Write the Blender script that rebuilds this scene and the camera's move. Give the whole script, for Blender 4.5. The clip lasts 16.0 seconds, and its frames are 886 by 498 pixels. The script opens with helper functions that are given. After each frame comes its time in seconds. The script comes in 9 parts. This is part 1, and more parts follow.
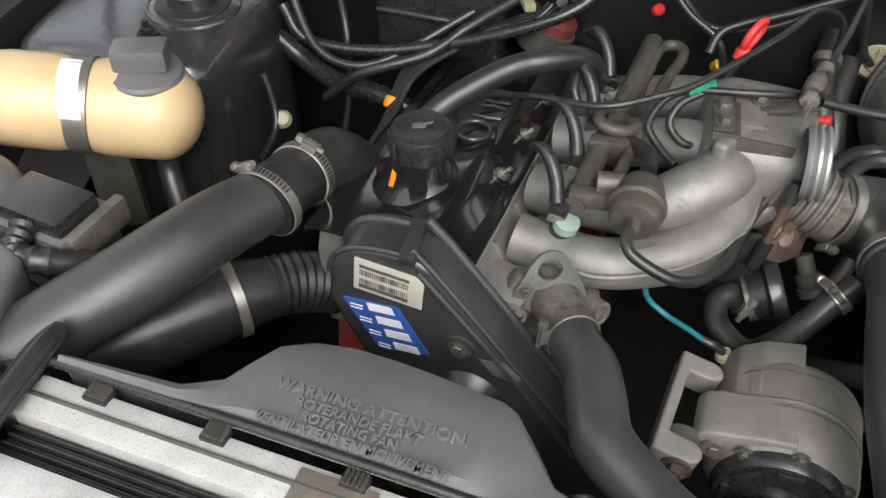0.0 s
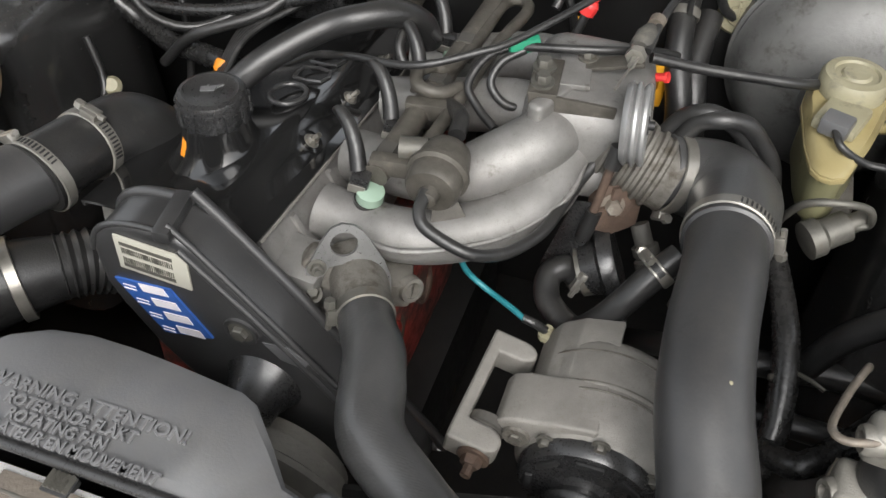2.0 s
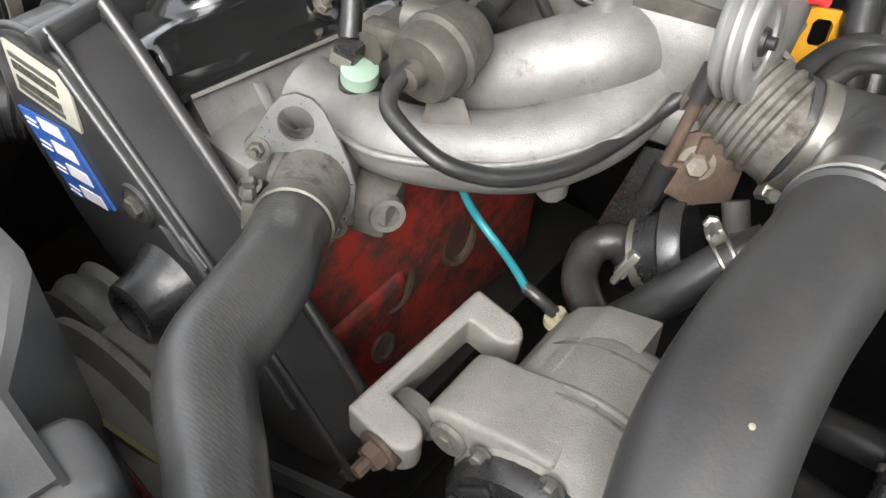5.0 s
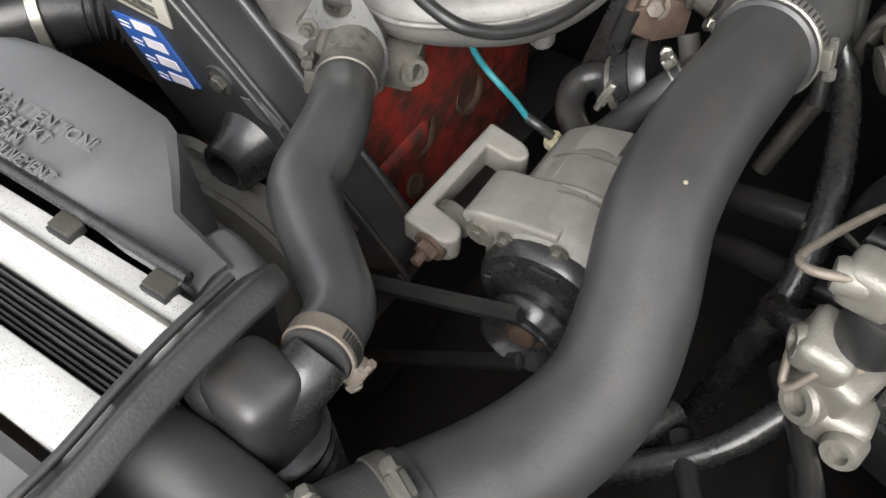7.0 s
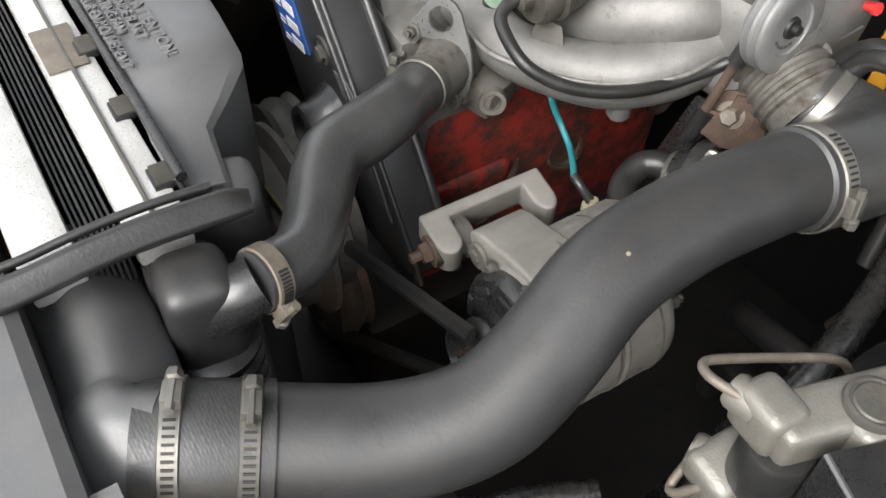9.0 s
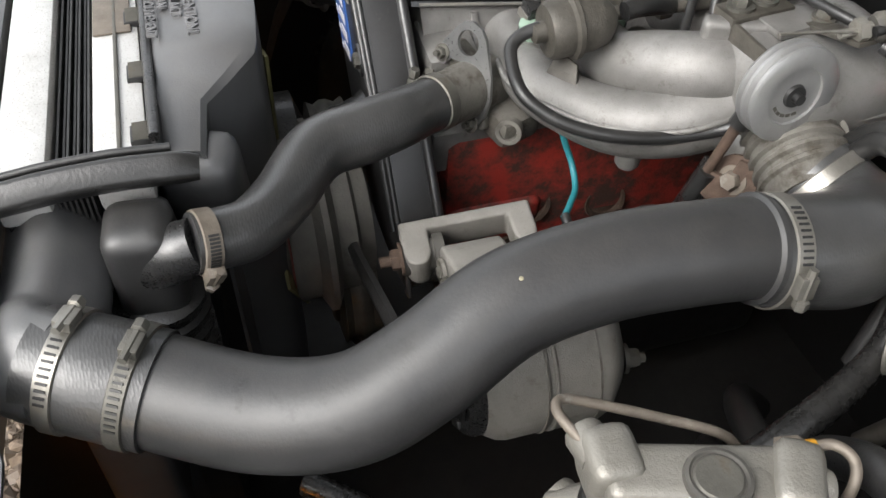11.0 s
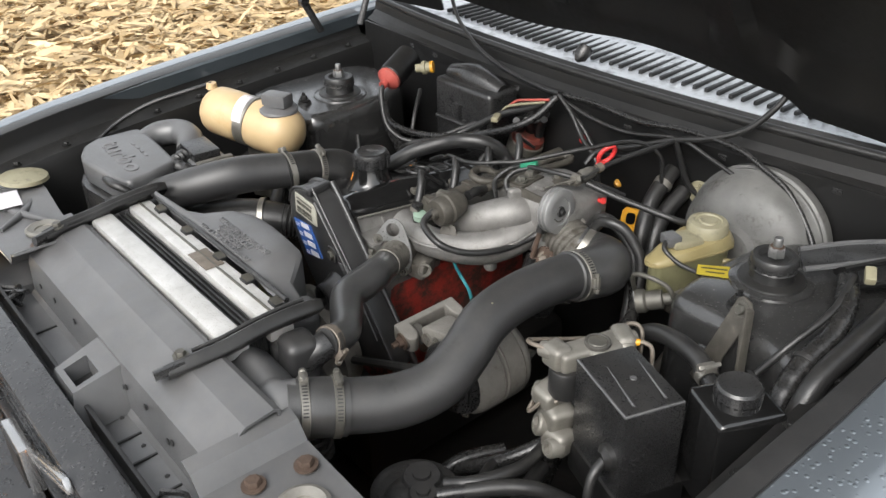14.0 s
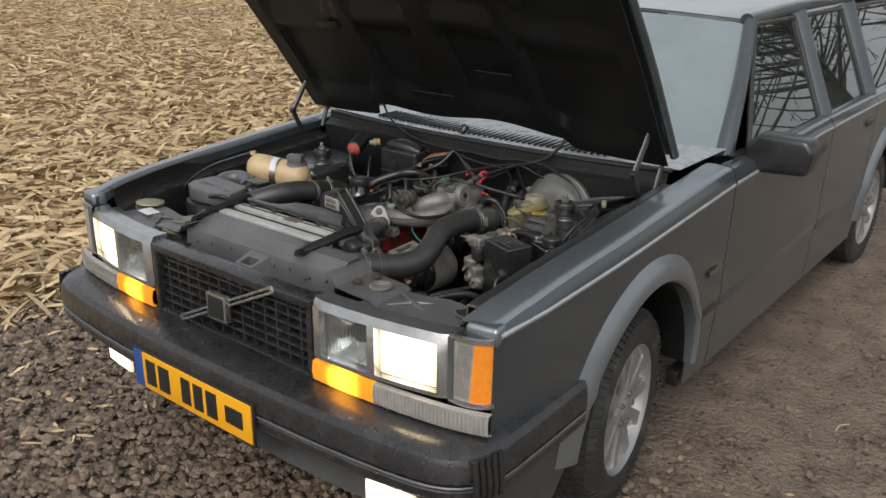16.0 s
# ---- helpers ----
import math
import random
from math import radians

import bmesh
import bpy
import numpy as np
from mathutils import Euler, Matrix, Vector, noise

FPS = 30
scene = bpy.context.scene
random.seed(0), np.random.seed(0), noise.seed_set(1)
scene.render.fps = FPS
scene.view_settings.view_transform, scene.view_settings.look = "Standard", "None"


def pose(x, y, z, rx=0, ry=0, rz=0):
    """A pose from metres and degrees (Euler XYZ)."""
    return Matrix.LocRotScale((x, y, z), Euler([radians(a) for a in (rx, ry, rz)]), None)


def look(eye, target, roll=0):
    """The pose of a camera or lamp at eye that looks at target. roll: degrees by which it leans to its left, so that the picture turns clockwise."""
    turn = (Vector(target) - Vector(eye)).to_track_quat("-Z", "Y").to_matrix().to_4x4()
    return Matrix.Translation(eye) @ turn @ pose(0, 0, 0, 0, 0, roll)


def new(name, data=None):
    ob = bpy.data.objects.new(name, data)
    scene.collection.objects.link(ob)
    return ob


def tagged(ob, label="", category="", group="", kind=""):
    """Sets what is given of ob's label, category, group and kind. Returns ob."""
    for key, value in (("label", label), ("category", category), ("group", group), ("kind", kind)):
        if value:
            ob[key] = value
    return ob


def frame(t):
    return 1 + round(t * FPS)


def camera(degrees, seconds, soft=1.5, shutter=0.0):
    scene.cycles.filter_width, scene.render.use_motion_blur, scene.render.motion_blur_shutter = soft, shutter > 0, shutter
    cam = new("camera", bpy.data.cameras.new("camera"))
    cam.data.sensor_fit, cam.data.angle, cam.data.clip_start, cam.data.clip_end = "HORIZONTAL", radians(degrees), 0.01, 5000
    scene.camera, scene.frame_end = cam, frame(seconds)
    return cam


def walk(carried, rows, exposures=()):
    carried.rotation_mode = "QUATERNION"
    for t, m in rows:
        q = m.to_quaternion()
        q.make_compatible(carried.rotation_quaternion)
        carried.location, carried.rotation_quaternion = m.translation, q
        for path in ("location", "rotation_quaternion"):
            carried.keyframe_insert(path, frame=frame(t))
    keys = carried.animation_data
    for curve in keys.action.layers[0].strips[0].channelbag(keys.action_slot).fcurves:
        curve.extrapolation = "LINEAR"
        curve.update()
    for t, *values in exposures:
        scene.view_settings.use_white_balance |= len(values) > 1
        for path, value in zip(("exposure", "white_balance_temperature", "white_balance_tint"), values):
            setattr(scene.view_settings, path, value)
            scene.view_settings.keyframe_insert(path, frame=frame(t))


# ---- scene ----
EXPOSURES = ((0, 1.2), (1.0, 1.2), (2.0, 1.35), (3.5, 2.1), (4.2, 2.1), (6.4, 1.65), (8, 1.6), (11, 1.5), (12.5, 1.4), (13.5, 1.25), (14.5, 1.1), (15.3, 0.55), (16, 0.22))
cam = camera(54.65, 16.0)
PATH = [
    (0, (0.1102, 0.0311, 1.3774), (-0.1313, 0.7055, 0.6796), 0.66),
    (0.5, (0.1577, 0.0917, 1.3595), (-0.0327, 0.7690, 0.6489), -0.26),
    (1, (0.2106, 0.1221, 1.3501), (0.0192, 0.7947, 0.6353), 1.70),
    (1.5, (0.2373, 0.1280, 1.3452), (0.0283, 0.7912, 0.6265), 1.45),
    (2, (0.2591, 0.1339, 1.3342), (0.0327, 0.7891, 0.6135), 0.31),
    (2.5, (0.3129, 0.2589, 1.1509), (-0.0578, 0.8824, 0.4626), -0.12),
    (3, (0.3081, 0.3066, 1.0797), (-0.1164, 0.8965, 0.3929), -0.25),
    (3.5, (0.3096, 0.3168, 1.0619), (-0.1301, 0.8928, 0.3728), -0.16),
    (4, (0.3146, 0.3185, 1.0642), (-0.1277, 0.8903, 0.3732), 0.29),
    (4.2, (0.3196, 0.3192, 1.0660), (-0.1249, 0.8906, 0.3761), 0.48),
    (6.3, (0.3944, 0.1770, 1.2540), (-0.0047, 0.7000, 0.5009), -0.21),
    (6.5, (0.3708, 0.1614, 1.2542), (-0.0166, 0.6722, 0.4867), -0.14),
    (7, (0.4166, 0.1819, 1.2330), (0.0389, 0.6518, 0.4352), -5.91),
    (7.5, (0.4433, 0.2057, 1.2052), (0.0683, 0.6730, 0.4046), -2.93),
    (8, (0.4546, 0.2041, 1.2141), (0.0469, 0.6627, 0.4246), -1.37),
    (8.2, (0.4689, 0.1932, 1.2326), (0.0297, 0.6498, 0.4589), -0.13),
    (10.3, (0.6408, 0.3564, 1.2252), (-0.0327, 0.5849, 0.5222), 1.29),
    (10.5, (0.6396, 0.3621, 1.2221), (-0.0368, 0.5810, 0.5189), 0.91),
    (11, (0.6397, 0.3684, 1.2205), (-0.0382, 0.5747, 0.5149), 0.83),
    (11.5, (0.6452, 0.4057, 1.2534), (-0.0320, 0.5952, 0.5425), -0.29),
    (12, (0.7069, 0.4146, 1.3632), (0.0466, 0.6650, 0.6551), -0.16),
    (12.5, (0.7783, 0.3312, 1.4119), (0.1368, 0.6911, 0.7345), 0.89),
    (13, (0.8416, 0.1779, 1.4405), (0.2120, 0.6289, 0.8077), -0.71),
    (13.5, (0.9121, 0.0294, 1.4741), (0.2704, 0.5407, 0.9024), -1.49),
    (14, (1.0257, -0.1401, 1.5009), (0.3566, 0.4069, 0.9979), -1.57),
    (14.5, (1.1636, -0.3568, 1.5313), (0.4901, 0.2231, 1.0729), -0.73),
    (15, (1.3566, -0.7434, 1.5641), (0.7336, -0.0708, 1.1646), 0.61),
    (15.5, (1.5996, -1.0696, 1.6086), (0.9920, -0.3531, 1.2660), -0.11),
    (16, (1.8017, -1.3301, 1.6408), (1.2156, -0.5951, 1.2999), 0.69),
]
walk(cam, [(t, look(eye, target, roll)) for t, eye, target, roll in PATH], EXPOSURES)

# ---- world and light: overcast day ----
world = bpy.data.worlds.new("sky")
scene.world = world
world.use_nodes = True
wn = world.node_tree
sky = wn.nodes.new("ShaderNodeTexSky")
sky.sky_type = "NISHITA"
sky.sun_disc = False
sky.sun_elevation = radians(38)
sky.sun_rotation = radians(150)
sky.air_density, sky.dust_density, sky.ozone_density = 1.0, 6.0, 1.0
desat = wn.nodes.new("ShaderNodeHueSaturation")
desat.inputs["Saturation"].default_value = 0.3
wn.links.new(sky.outputs[0], desat.inputs["Color"])
cloud = wn.nodes.new("ShaderNodeMix")
cloud.data_type = "RGBA"
cloud.inputs["Factor"].default_value = 0.6
cloud.inputs["B"].default_value = (3.7, 3.85, 4.0, 1)
wn.links.new(desat.outputs[0], cloud.inputs["A"])
wn.links.new(cloud.outputs["Result"], wn.nodes["Background"].inputs["Color"])
wn.nodes["Background"].inputs["Strength"].default_value = 0.15
sun_data = bpy.data.lights.new("overcast_sun", "SUN")
sun_data.energy, sun_data.angle, sun_data.color = 1.2, radians(40), (1.0, 0.985, 0.97)
sun = new("overcast_sun", sun_data)
sun.matrix_world = look((1.5, -4.0, 6.0), (0, 0.6, 0.8))


# ---- materials ----
def material(name, dark, light, rough=0.5, metal=0.0, size=12.0, fine=180.0, bump=0.15, spread=0.12,
             dirt=None, dirt_size=7.0, dirt_cover=0.45, coat=0.0, relief=None, deep=0.0015, coat_rough=0.08, dust=0.0, island=False, speck=None, speck_size=220.0):
    """Two colours mixed by coarse noise, fine grain in relief and gloss, and worn or dusty patches."""
    m = bpy.data.materials.new(name)
    m.use_nodes = True
    nt = m.node_tree
    bsdf = nt.nodes["Principled BSDF"]
    link = nt.links.new
    coord = nt.nodes.new("ShaderNodeNewGeometry").outputs["Position"]

    def noise_at(scale, detail=5.0, rough_=0.6):
        n = nt.nodes.new("ShaderNodeTexNoise")
        n.inputs["Scale"].default_value, n.inputs["Detail"].default_value, n.inputs["Roughness"].default_value = scale, detail, rough_
        link(coord, n.inputs["Vector"])
        return n.outputs["Fac"]

    def ramp(fac, lo, hi):
        r = nt.nodes.new("ShaderNodeMapRange")
        r.inputs["From Min"].default_value, r.inputs["From Max"].default_value = lo, hi
        link(fac, r.inputs["Value"])
        return r.outputs["Result"]

    def mix(fac, a, b):
        x = nt.nodes.new("ShaderNodeMix")
        x.data_type = "RGBA"
        link(fac, x.inputs["Factor"])
        for sock, v in ((x.inputs["A"], a), (x.inputs["B"], b)):
            if isinstance(v, tuple):
                sock.default_value = (*v, 1)
            else:
                link(v, sock)
        return x.outputs["Result"]

    coarse, grain = noise_at(size), noise_at(fine, 3.0)
    if island:
        coarse = nt.nodes.new("ShaderNodeNewGeometry").outputs["Random Per Island"]
        colour = mix(coarse, dark, light)
        colour = mix(ramp(noise_at(size), 0.45, 0.9), colour, dark)
    else:
        colour = mix(ramp(coarse, 0.3, 0.7), dark, light)
    if speck:
        cells = nt.nodes.new("ShaderNodeTexVoronoi")
        cells.inputs["Scale"].default_value = speck_size
        link(coord, cells.inputs["Vector"])
        pick = nt.nodes.new("ShaderNodeSeparateColor")
        link(cells.outputs["Color"], pick.inputs["Color"])
        both = nt.nodes.new("ShaderNodeMath")
        both.operation = "MULTIPLY"
        link(ramp(cells.outputs["Distance"], 0.42, 0.25), both.inputs[0])
        link(ramp(pick.outputs["Red"], 0.72, 0.8), both.inputs[1])
        colour = mix(both.outputs[0], colour, speck)
    fac_r = nt.nodes.new("ShaderNodeMath")
    fac_r.operation = "MULTIPLY_ADD"
    link(grain, fac_r.inputs[0])
    fac_r.inputs[1].default_value, fac_r.inputs[2].default_value = spread * 2, rough - spread
    rough_out = fac_r.outputs[0]
    if dirt:
        patch = ramp(noise_at(dirt_size, 9.0, 0.72), 1.0 - dirt_cover, 1.0 - dirt_cover + 0.16)
        colour = mix(patch, colour, dirt)
        add = nt.nodes.new("ShaderNodeMath")
        add.operation = "MULTIPLY_ADD"
        link(patch, add.inputs[0])
        add.inputs[1].default_value = 0.25
        link(rough_out, add.inputs[2])
        rough_out = add.outputs[0]
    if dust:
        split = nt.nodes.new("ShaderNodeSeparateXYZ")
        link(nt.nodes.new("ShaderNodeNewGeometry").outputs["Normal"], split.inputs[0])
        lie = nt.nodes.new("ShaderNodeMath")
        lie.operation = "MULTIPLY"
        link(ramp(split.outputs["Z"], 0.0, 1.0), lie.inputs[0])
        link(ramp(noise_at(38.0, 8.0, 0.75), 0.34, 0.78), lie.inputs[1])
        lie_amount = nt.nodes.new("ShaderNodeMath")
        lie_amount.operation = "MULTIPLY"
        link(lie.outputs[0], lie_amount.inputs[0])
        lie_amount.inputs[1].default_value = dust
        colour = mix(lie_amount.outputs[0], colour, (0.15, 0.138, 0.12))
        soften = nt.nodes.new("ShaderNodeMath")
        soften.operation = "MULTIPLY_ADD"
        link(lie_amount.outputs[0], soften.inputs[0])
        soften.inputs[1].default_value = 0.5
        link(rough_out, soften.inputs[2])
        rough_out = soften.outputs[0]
    link(colour, bsdf.inputs["Base Color"])
    link(rough_out, bsdf.inputs["Roughness"])
    bsdf.inputs["Metallic"].default_value = metal
    bsdf.inputs["Coat Weight"].default_value = coat
    bsdf.inputs["Coat Roughness"].default_value = coat_rough
    if bump:
        b = nt.nodes.new("ShaderNodeBump")
        b.inputs["Strength"].default_value, b.inputs["Distance"].default_value = bump, deep
        link(relief(nt, coord) if relief else grain, b.inputs["Height"])
        link(b.outputs[0], bsdf.inputs["Normal"])
    return m


def drops(nt, coord):
    """Raindrops standing on paint."""
    v = nt.nodes.new("ShaderNodeTexVoronoi")
    v.inputs["Scale"].default_value, v.inputs["Randomness"].default_value = 110.0, 1.0
    nt.links.new(coord, v.inputs["Vector"])
    r = nt.nodes.new("ShaderNodeMapRange")
    r.inputs["From Min"].default_value, r.inputs["From Max"].default_value = 0.32, 0.12
    nt.links.new(v.outputs["Distance"], r.inputs["Value"])
    return r.outputs["Result"]


def weave(nt, coord):
    """Woven cloth pressed into rubber."""
    w = nt.nodes.new("ShaderNodeTexVoronoi")
    w.inputs["Scale"].default_value, w.inputs["Randomness"].default_value = 330.0, 0.55
    stretch = nt.nodes.new("ShaderNodeVectorMath")
    stretch.operation = "MULTIPLY"
    stretch.inputs[1].default_value = (0.6, 1.5, 1.0)
    nt.links.new(coord, stretch.inputs[0])
    nt.links.new(stretch.outputs[0], w.inputs["Vector"])
    return w.outputs["Distance"]


def glow(name, colour, strength):
    m = bpy.data.materials.new(name)
    m.use_nodes = True
    b = m.node_tree.nodes["Principled BSDF"]
    b.inputs["Base Color"].default_value = (*colour, 1)
    b.inputs["Emission Color"].default_value = (*colour, 1)
    b.inputs["Emission Strength"].default_value = strength
    return m


def glass(name, colour=(1, 1, 1), rough=0.02, ior=1.45):
    m = bpy.data.materials.new(name)
    m.use_nodes = True
    b = m.node_tree.nodes["Principled BSDF"]
    b.inputs["Base Color"].default_value = (*colour, 1)
    b.inputs["Transmission Weight"].default_value = 1.0
    b.inputs["Roughness"].default_value, b.inputs["IOR"].default_value = rough, ior
    return m


# One grey car paint twice: sky light coloured into tops, shade into sides
PAINT_SKYLIT = material("wet_skylit_grey_paint", (0.26, 0.29, 0.316), (0.34, 0.375, 0.405), 0.4, 0.85, 3, 300, 0.5, 0.05, coat=1.0, relief=drops)
PAINT_SHADED = material("shaded_grey_paint", (0.05, 0.062, 0.071), (0.068, 0.082, 0.092), 0.34, 0.4, 3, 400, 0.25, 0.06, dirt=(0.062, 0.062, 0.06), dirt_size=2.2, dirt_cover=0.22, coat=1.0, coat_rough=0.06, relief=drops)
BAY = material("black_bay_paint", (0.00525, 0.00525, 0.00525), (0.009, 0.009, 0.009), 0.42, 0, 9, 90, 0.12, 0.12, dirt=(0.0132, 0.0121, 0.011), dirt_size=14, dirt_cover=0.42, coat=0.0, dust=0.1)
GLOSS = material("gloss_black_paint", (0.0065, 0.0065, 0.0065), (0.0115, 0.0115, 0.0115), 0.15, 0, 20, 90, 0.1, 0.05, dirt=(0.02, 0.019, 0.017), dirt_size=40, dirt_cover=0.38, coat=1.0, coat_rough=0.09, dust=0.0)
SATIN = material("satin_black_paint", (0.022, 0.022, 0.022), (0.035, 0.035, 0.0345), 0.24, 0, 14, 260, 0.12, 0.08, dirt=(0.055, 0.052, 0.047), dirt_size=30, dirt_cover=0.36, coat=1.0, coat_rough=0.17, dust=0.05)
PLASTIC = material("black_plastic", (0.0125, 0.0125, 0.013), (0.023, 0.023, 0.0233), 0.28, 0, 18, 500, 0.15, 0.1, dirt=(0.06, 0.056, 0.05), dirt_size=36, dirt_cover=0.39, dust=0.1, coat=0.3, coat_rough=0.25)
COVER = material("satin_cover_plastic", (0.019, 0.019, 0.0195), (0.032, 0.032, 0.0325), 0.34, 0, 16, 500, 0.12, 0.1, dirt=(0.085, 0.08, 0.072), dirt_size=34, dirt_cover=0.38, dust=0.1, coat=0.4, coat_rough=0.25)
BUMPER = material("wet_black_bumper", (0.014, 0.014, 0.015), (0.03, 0.03, 0.031), 0.3, 0, 14, 40, 0.6, 0.2, dirt=(0.045, 0.044, 0.042), dirt_size=13, dirt_cover=0.43, coat=0.45, relief=drops)
LETTER = material("worn_raised_plastic", (0.1, 0.1, 0.102), (0.15, 0.15, 0.152), 0.5, 0, 40, 400, 0.05)
RAIL = material("dusty_rail_steel", (0.042, 0.038, 0.031), (0.085, 0.078, 0.066), 0.55, 0.2, 60, 400, 0.3, 0.1, dirt=(0.14, 0.125, 0.1), dirt_size=60, dirt_cover=0.4)
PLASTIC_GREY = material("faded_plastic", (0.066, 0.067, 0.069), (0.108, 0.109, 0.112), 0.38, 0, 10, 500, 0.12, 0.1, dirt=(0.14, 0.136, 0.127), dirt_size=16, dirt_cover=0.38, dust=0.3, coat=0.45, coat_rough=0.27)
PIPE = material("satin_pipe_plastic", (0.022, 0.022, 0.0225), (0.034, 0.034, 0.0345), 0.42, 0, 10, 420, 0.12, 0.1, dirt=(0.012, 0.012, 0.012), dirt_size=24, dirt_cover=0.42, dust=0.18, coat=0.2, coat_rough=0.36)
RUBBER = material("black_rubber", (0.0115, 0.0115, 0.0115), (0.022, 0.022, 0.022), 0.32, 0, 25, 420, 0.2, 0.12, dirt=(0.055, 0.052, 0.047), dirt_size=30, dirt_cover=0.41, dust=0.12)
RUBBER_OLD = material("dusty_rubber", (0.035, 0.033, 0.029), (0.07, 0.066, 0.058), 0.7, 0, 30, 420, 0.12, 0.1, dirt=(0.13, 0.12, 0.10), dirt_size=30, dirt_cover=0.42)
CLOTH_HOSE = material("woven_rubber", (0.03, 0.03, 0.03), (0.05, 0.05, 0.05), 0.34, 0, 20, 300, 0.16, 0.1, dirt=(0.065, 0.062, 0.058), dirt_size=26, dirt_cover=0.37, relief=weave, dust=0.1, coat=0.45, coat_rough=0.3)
ALU = material("cast_aluminium", (0.155, 0.15, 0.142), (0.228, 0.222, 0.212), 0.48, 0.4, 40, 900, 0.3, 0.14, dirt=(0.0744, 0.06448, 0.05208), dirt_size=45, dirt_cover=0.42, speck=(0.13, 0.118, 0.1), speck_size=1500.0)
ALU_PALE = material("pale_cast_alloy", (0.15, 0.142, 0.128), (0.215, 0.205, 0.187), 0.6, 0.15, 35, 900, 0.35, 0.12, dirt=(0.12, 0.105, 0.083), dirt_size=38, dirt_cover=0.42, speck=(0.14, 0.125, 0.1), speck_size=1300.0)
ALU_DULL = material("dull_cast_aluminium", (0.085, 0.079, 0.068), (0.15, 0.142, 0.125), 0.62, 0.2, 45, 800, 0.3, 0.12, dirt=(0.05, 0.041, 0.03), dirt_size=40, dirt_cover=0.5, speck=(0.07, 0.06, 0.047), speck_size=1700.0)
ALU_BARE = material("corroded_white_aluminium", (0.4407, 0.4354, 0.4197), (0.5876, 0.5823, 0.5666), 0.42, 0.3, 25, 300, 0.3, 0.12, dirt=(0.112, 0.088, 0.064), dirt_size=80, dirt_cover=0.36, speck=(0.22, 0.2, 0.17), speck_size=900.0)
PUMP = material("dusty_pulley_paint", (0.11, 0.102, 0.09), (0.17, 0.16, 0.14), 0.6, 0.1, 30, 300, 0.2, 0.1, dirt=(0.06, 0.053, 0.045), dirt_size=30, dirt_cover=0.4)
STEEL = material("zinc_steel", (0.2064, 0.1961, 0.172), (0.3096, 0.2958, 0.2683), 0.36, 0.7, 40, 400, 0.15, 0.1, dirt=(0.1456, 0.112, 0.0728), dirt_size=60, dirt_cover=0.36)
STEEL_DULL = material("dull_steel", (0.08, 0.0776, 0.068), (0.144, 0.1376, 0.12), 0.52, 0.5, 40, 400, 0.2, 0.1, dirt=(0.102, 0.078, 0.054), dirt_size=40, dirt_cover=0.44)
RUST = material("rusty_steel", (0.05, 0.033, 0.024), (0.092, 0.06, 0.043), 0.8, 0.2, 60, 300, 0.5, 0.1, dirt=(0.15, 0.125, 0.1), dirt_size=50, dirt_cover=0.4)
COPPER = material("oxidised_copper", (0.12, 0.102, 0.082), (0.19, 0.162, 0.132), 0.55, 0.3, 60, 300, 0.3, 0.1, dirt=(0.3, 0.288, 0.264), dirt_size=70, dirt_cover=0.42)
RED_BLOCK = material("red_engine_enamel", (0.24, 0.022, 0.016), (0.34, 0.036, 0.025), 0.45, 0, 18, 300, 0.3, 0.1, dirt=(0.054, 0.03, 0.0228), dirt_size=24, dirt_cover=0.58)
RED = material("red_plastic", (0.6, 0.03, 0.03), (0.7, 0.05, 0.045), 0.4, 0, 30, 300, 0.05)
RED_BROWN = material("brown_red_plastic", (0.14, 0.03, 0.02), (0.2, 0.045, 0.03), 0.45, 0, 30, 300, 0.1, dirt=(0.06, 0.04, 0.032), dirt_size=34, dirt_cover=0.48)
RED_DULL = material("faded_red_plastic", (0.32, 0.05, 0.04), (0.42, 0.09, 0.07), 0.55, 0, 30, 300, 0.1, dirt=(0.16, 0.1, 0.08), dirt_size=30)
YELLOW = material("yellow_orange_plastic", (0.54, 0.24, 0.015), (0.615, 0.315, 0.0225), 0.4, 0, 30, 300, 0.05)
YELLOW_STICKER = material("yellow_sticker", (0.32, 0.25, 0.016), (0.38, 0.3, 0.022), 0.5, 0, 30, 300, 0.03, dirt=(0.2, 0.16, 0.03), dirt_size=60, dirt_cover=0.36)
ORANGE = material("orange_tape", (0.62, 0.2, 0.01), (0.7, 0.24, 0.015), 0.5, 0, 30, 300, 0.03)
GREEN = material("green_clip", (0.014, 0.175, 0.098), (0.021, 0.224, 0.126), 0.45, 0, 30, 300, 0.03)
MINT = material("mint_plastic", (0.189, 0.27, 0.207), (0.225, 0.306, 0.243), 0.5, 0, 30, 300, 0.03, dirt=(0.1, 0.1, 0.075), dirt_size=60, dirt_cover=0.35)
TEAL = material("teal_wire", (0.0176, 0.1584, 0.1848), (0.0264, 0.1936, 0.22), 0.45, 0, 40, 300, 0.03)
CREAM = material("aged_cream_plastic", (0.46, 0.33, 0.175), (0.54, 0.41, 0.235), 0.38, 0, 12, 300, 0.05, 0.06, dirt=(0.44, 0.28, 0.12), dirt_size=9, dirt_cover=0.42)
RESERVOIR = material("yellowed_clear_plastic", (0.2105, 0.1696, 0.07602), (0.269, 0.2281, 0.117), 0.35, 0, 14, 300, 0.05, 0.06, dirt=(0.1056, 0.0864, 0.0432), dirt_size=26, dirt_cover=0.4)
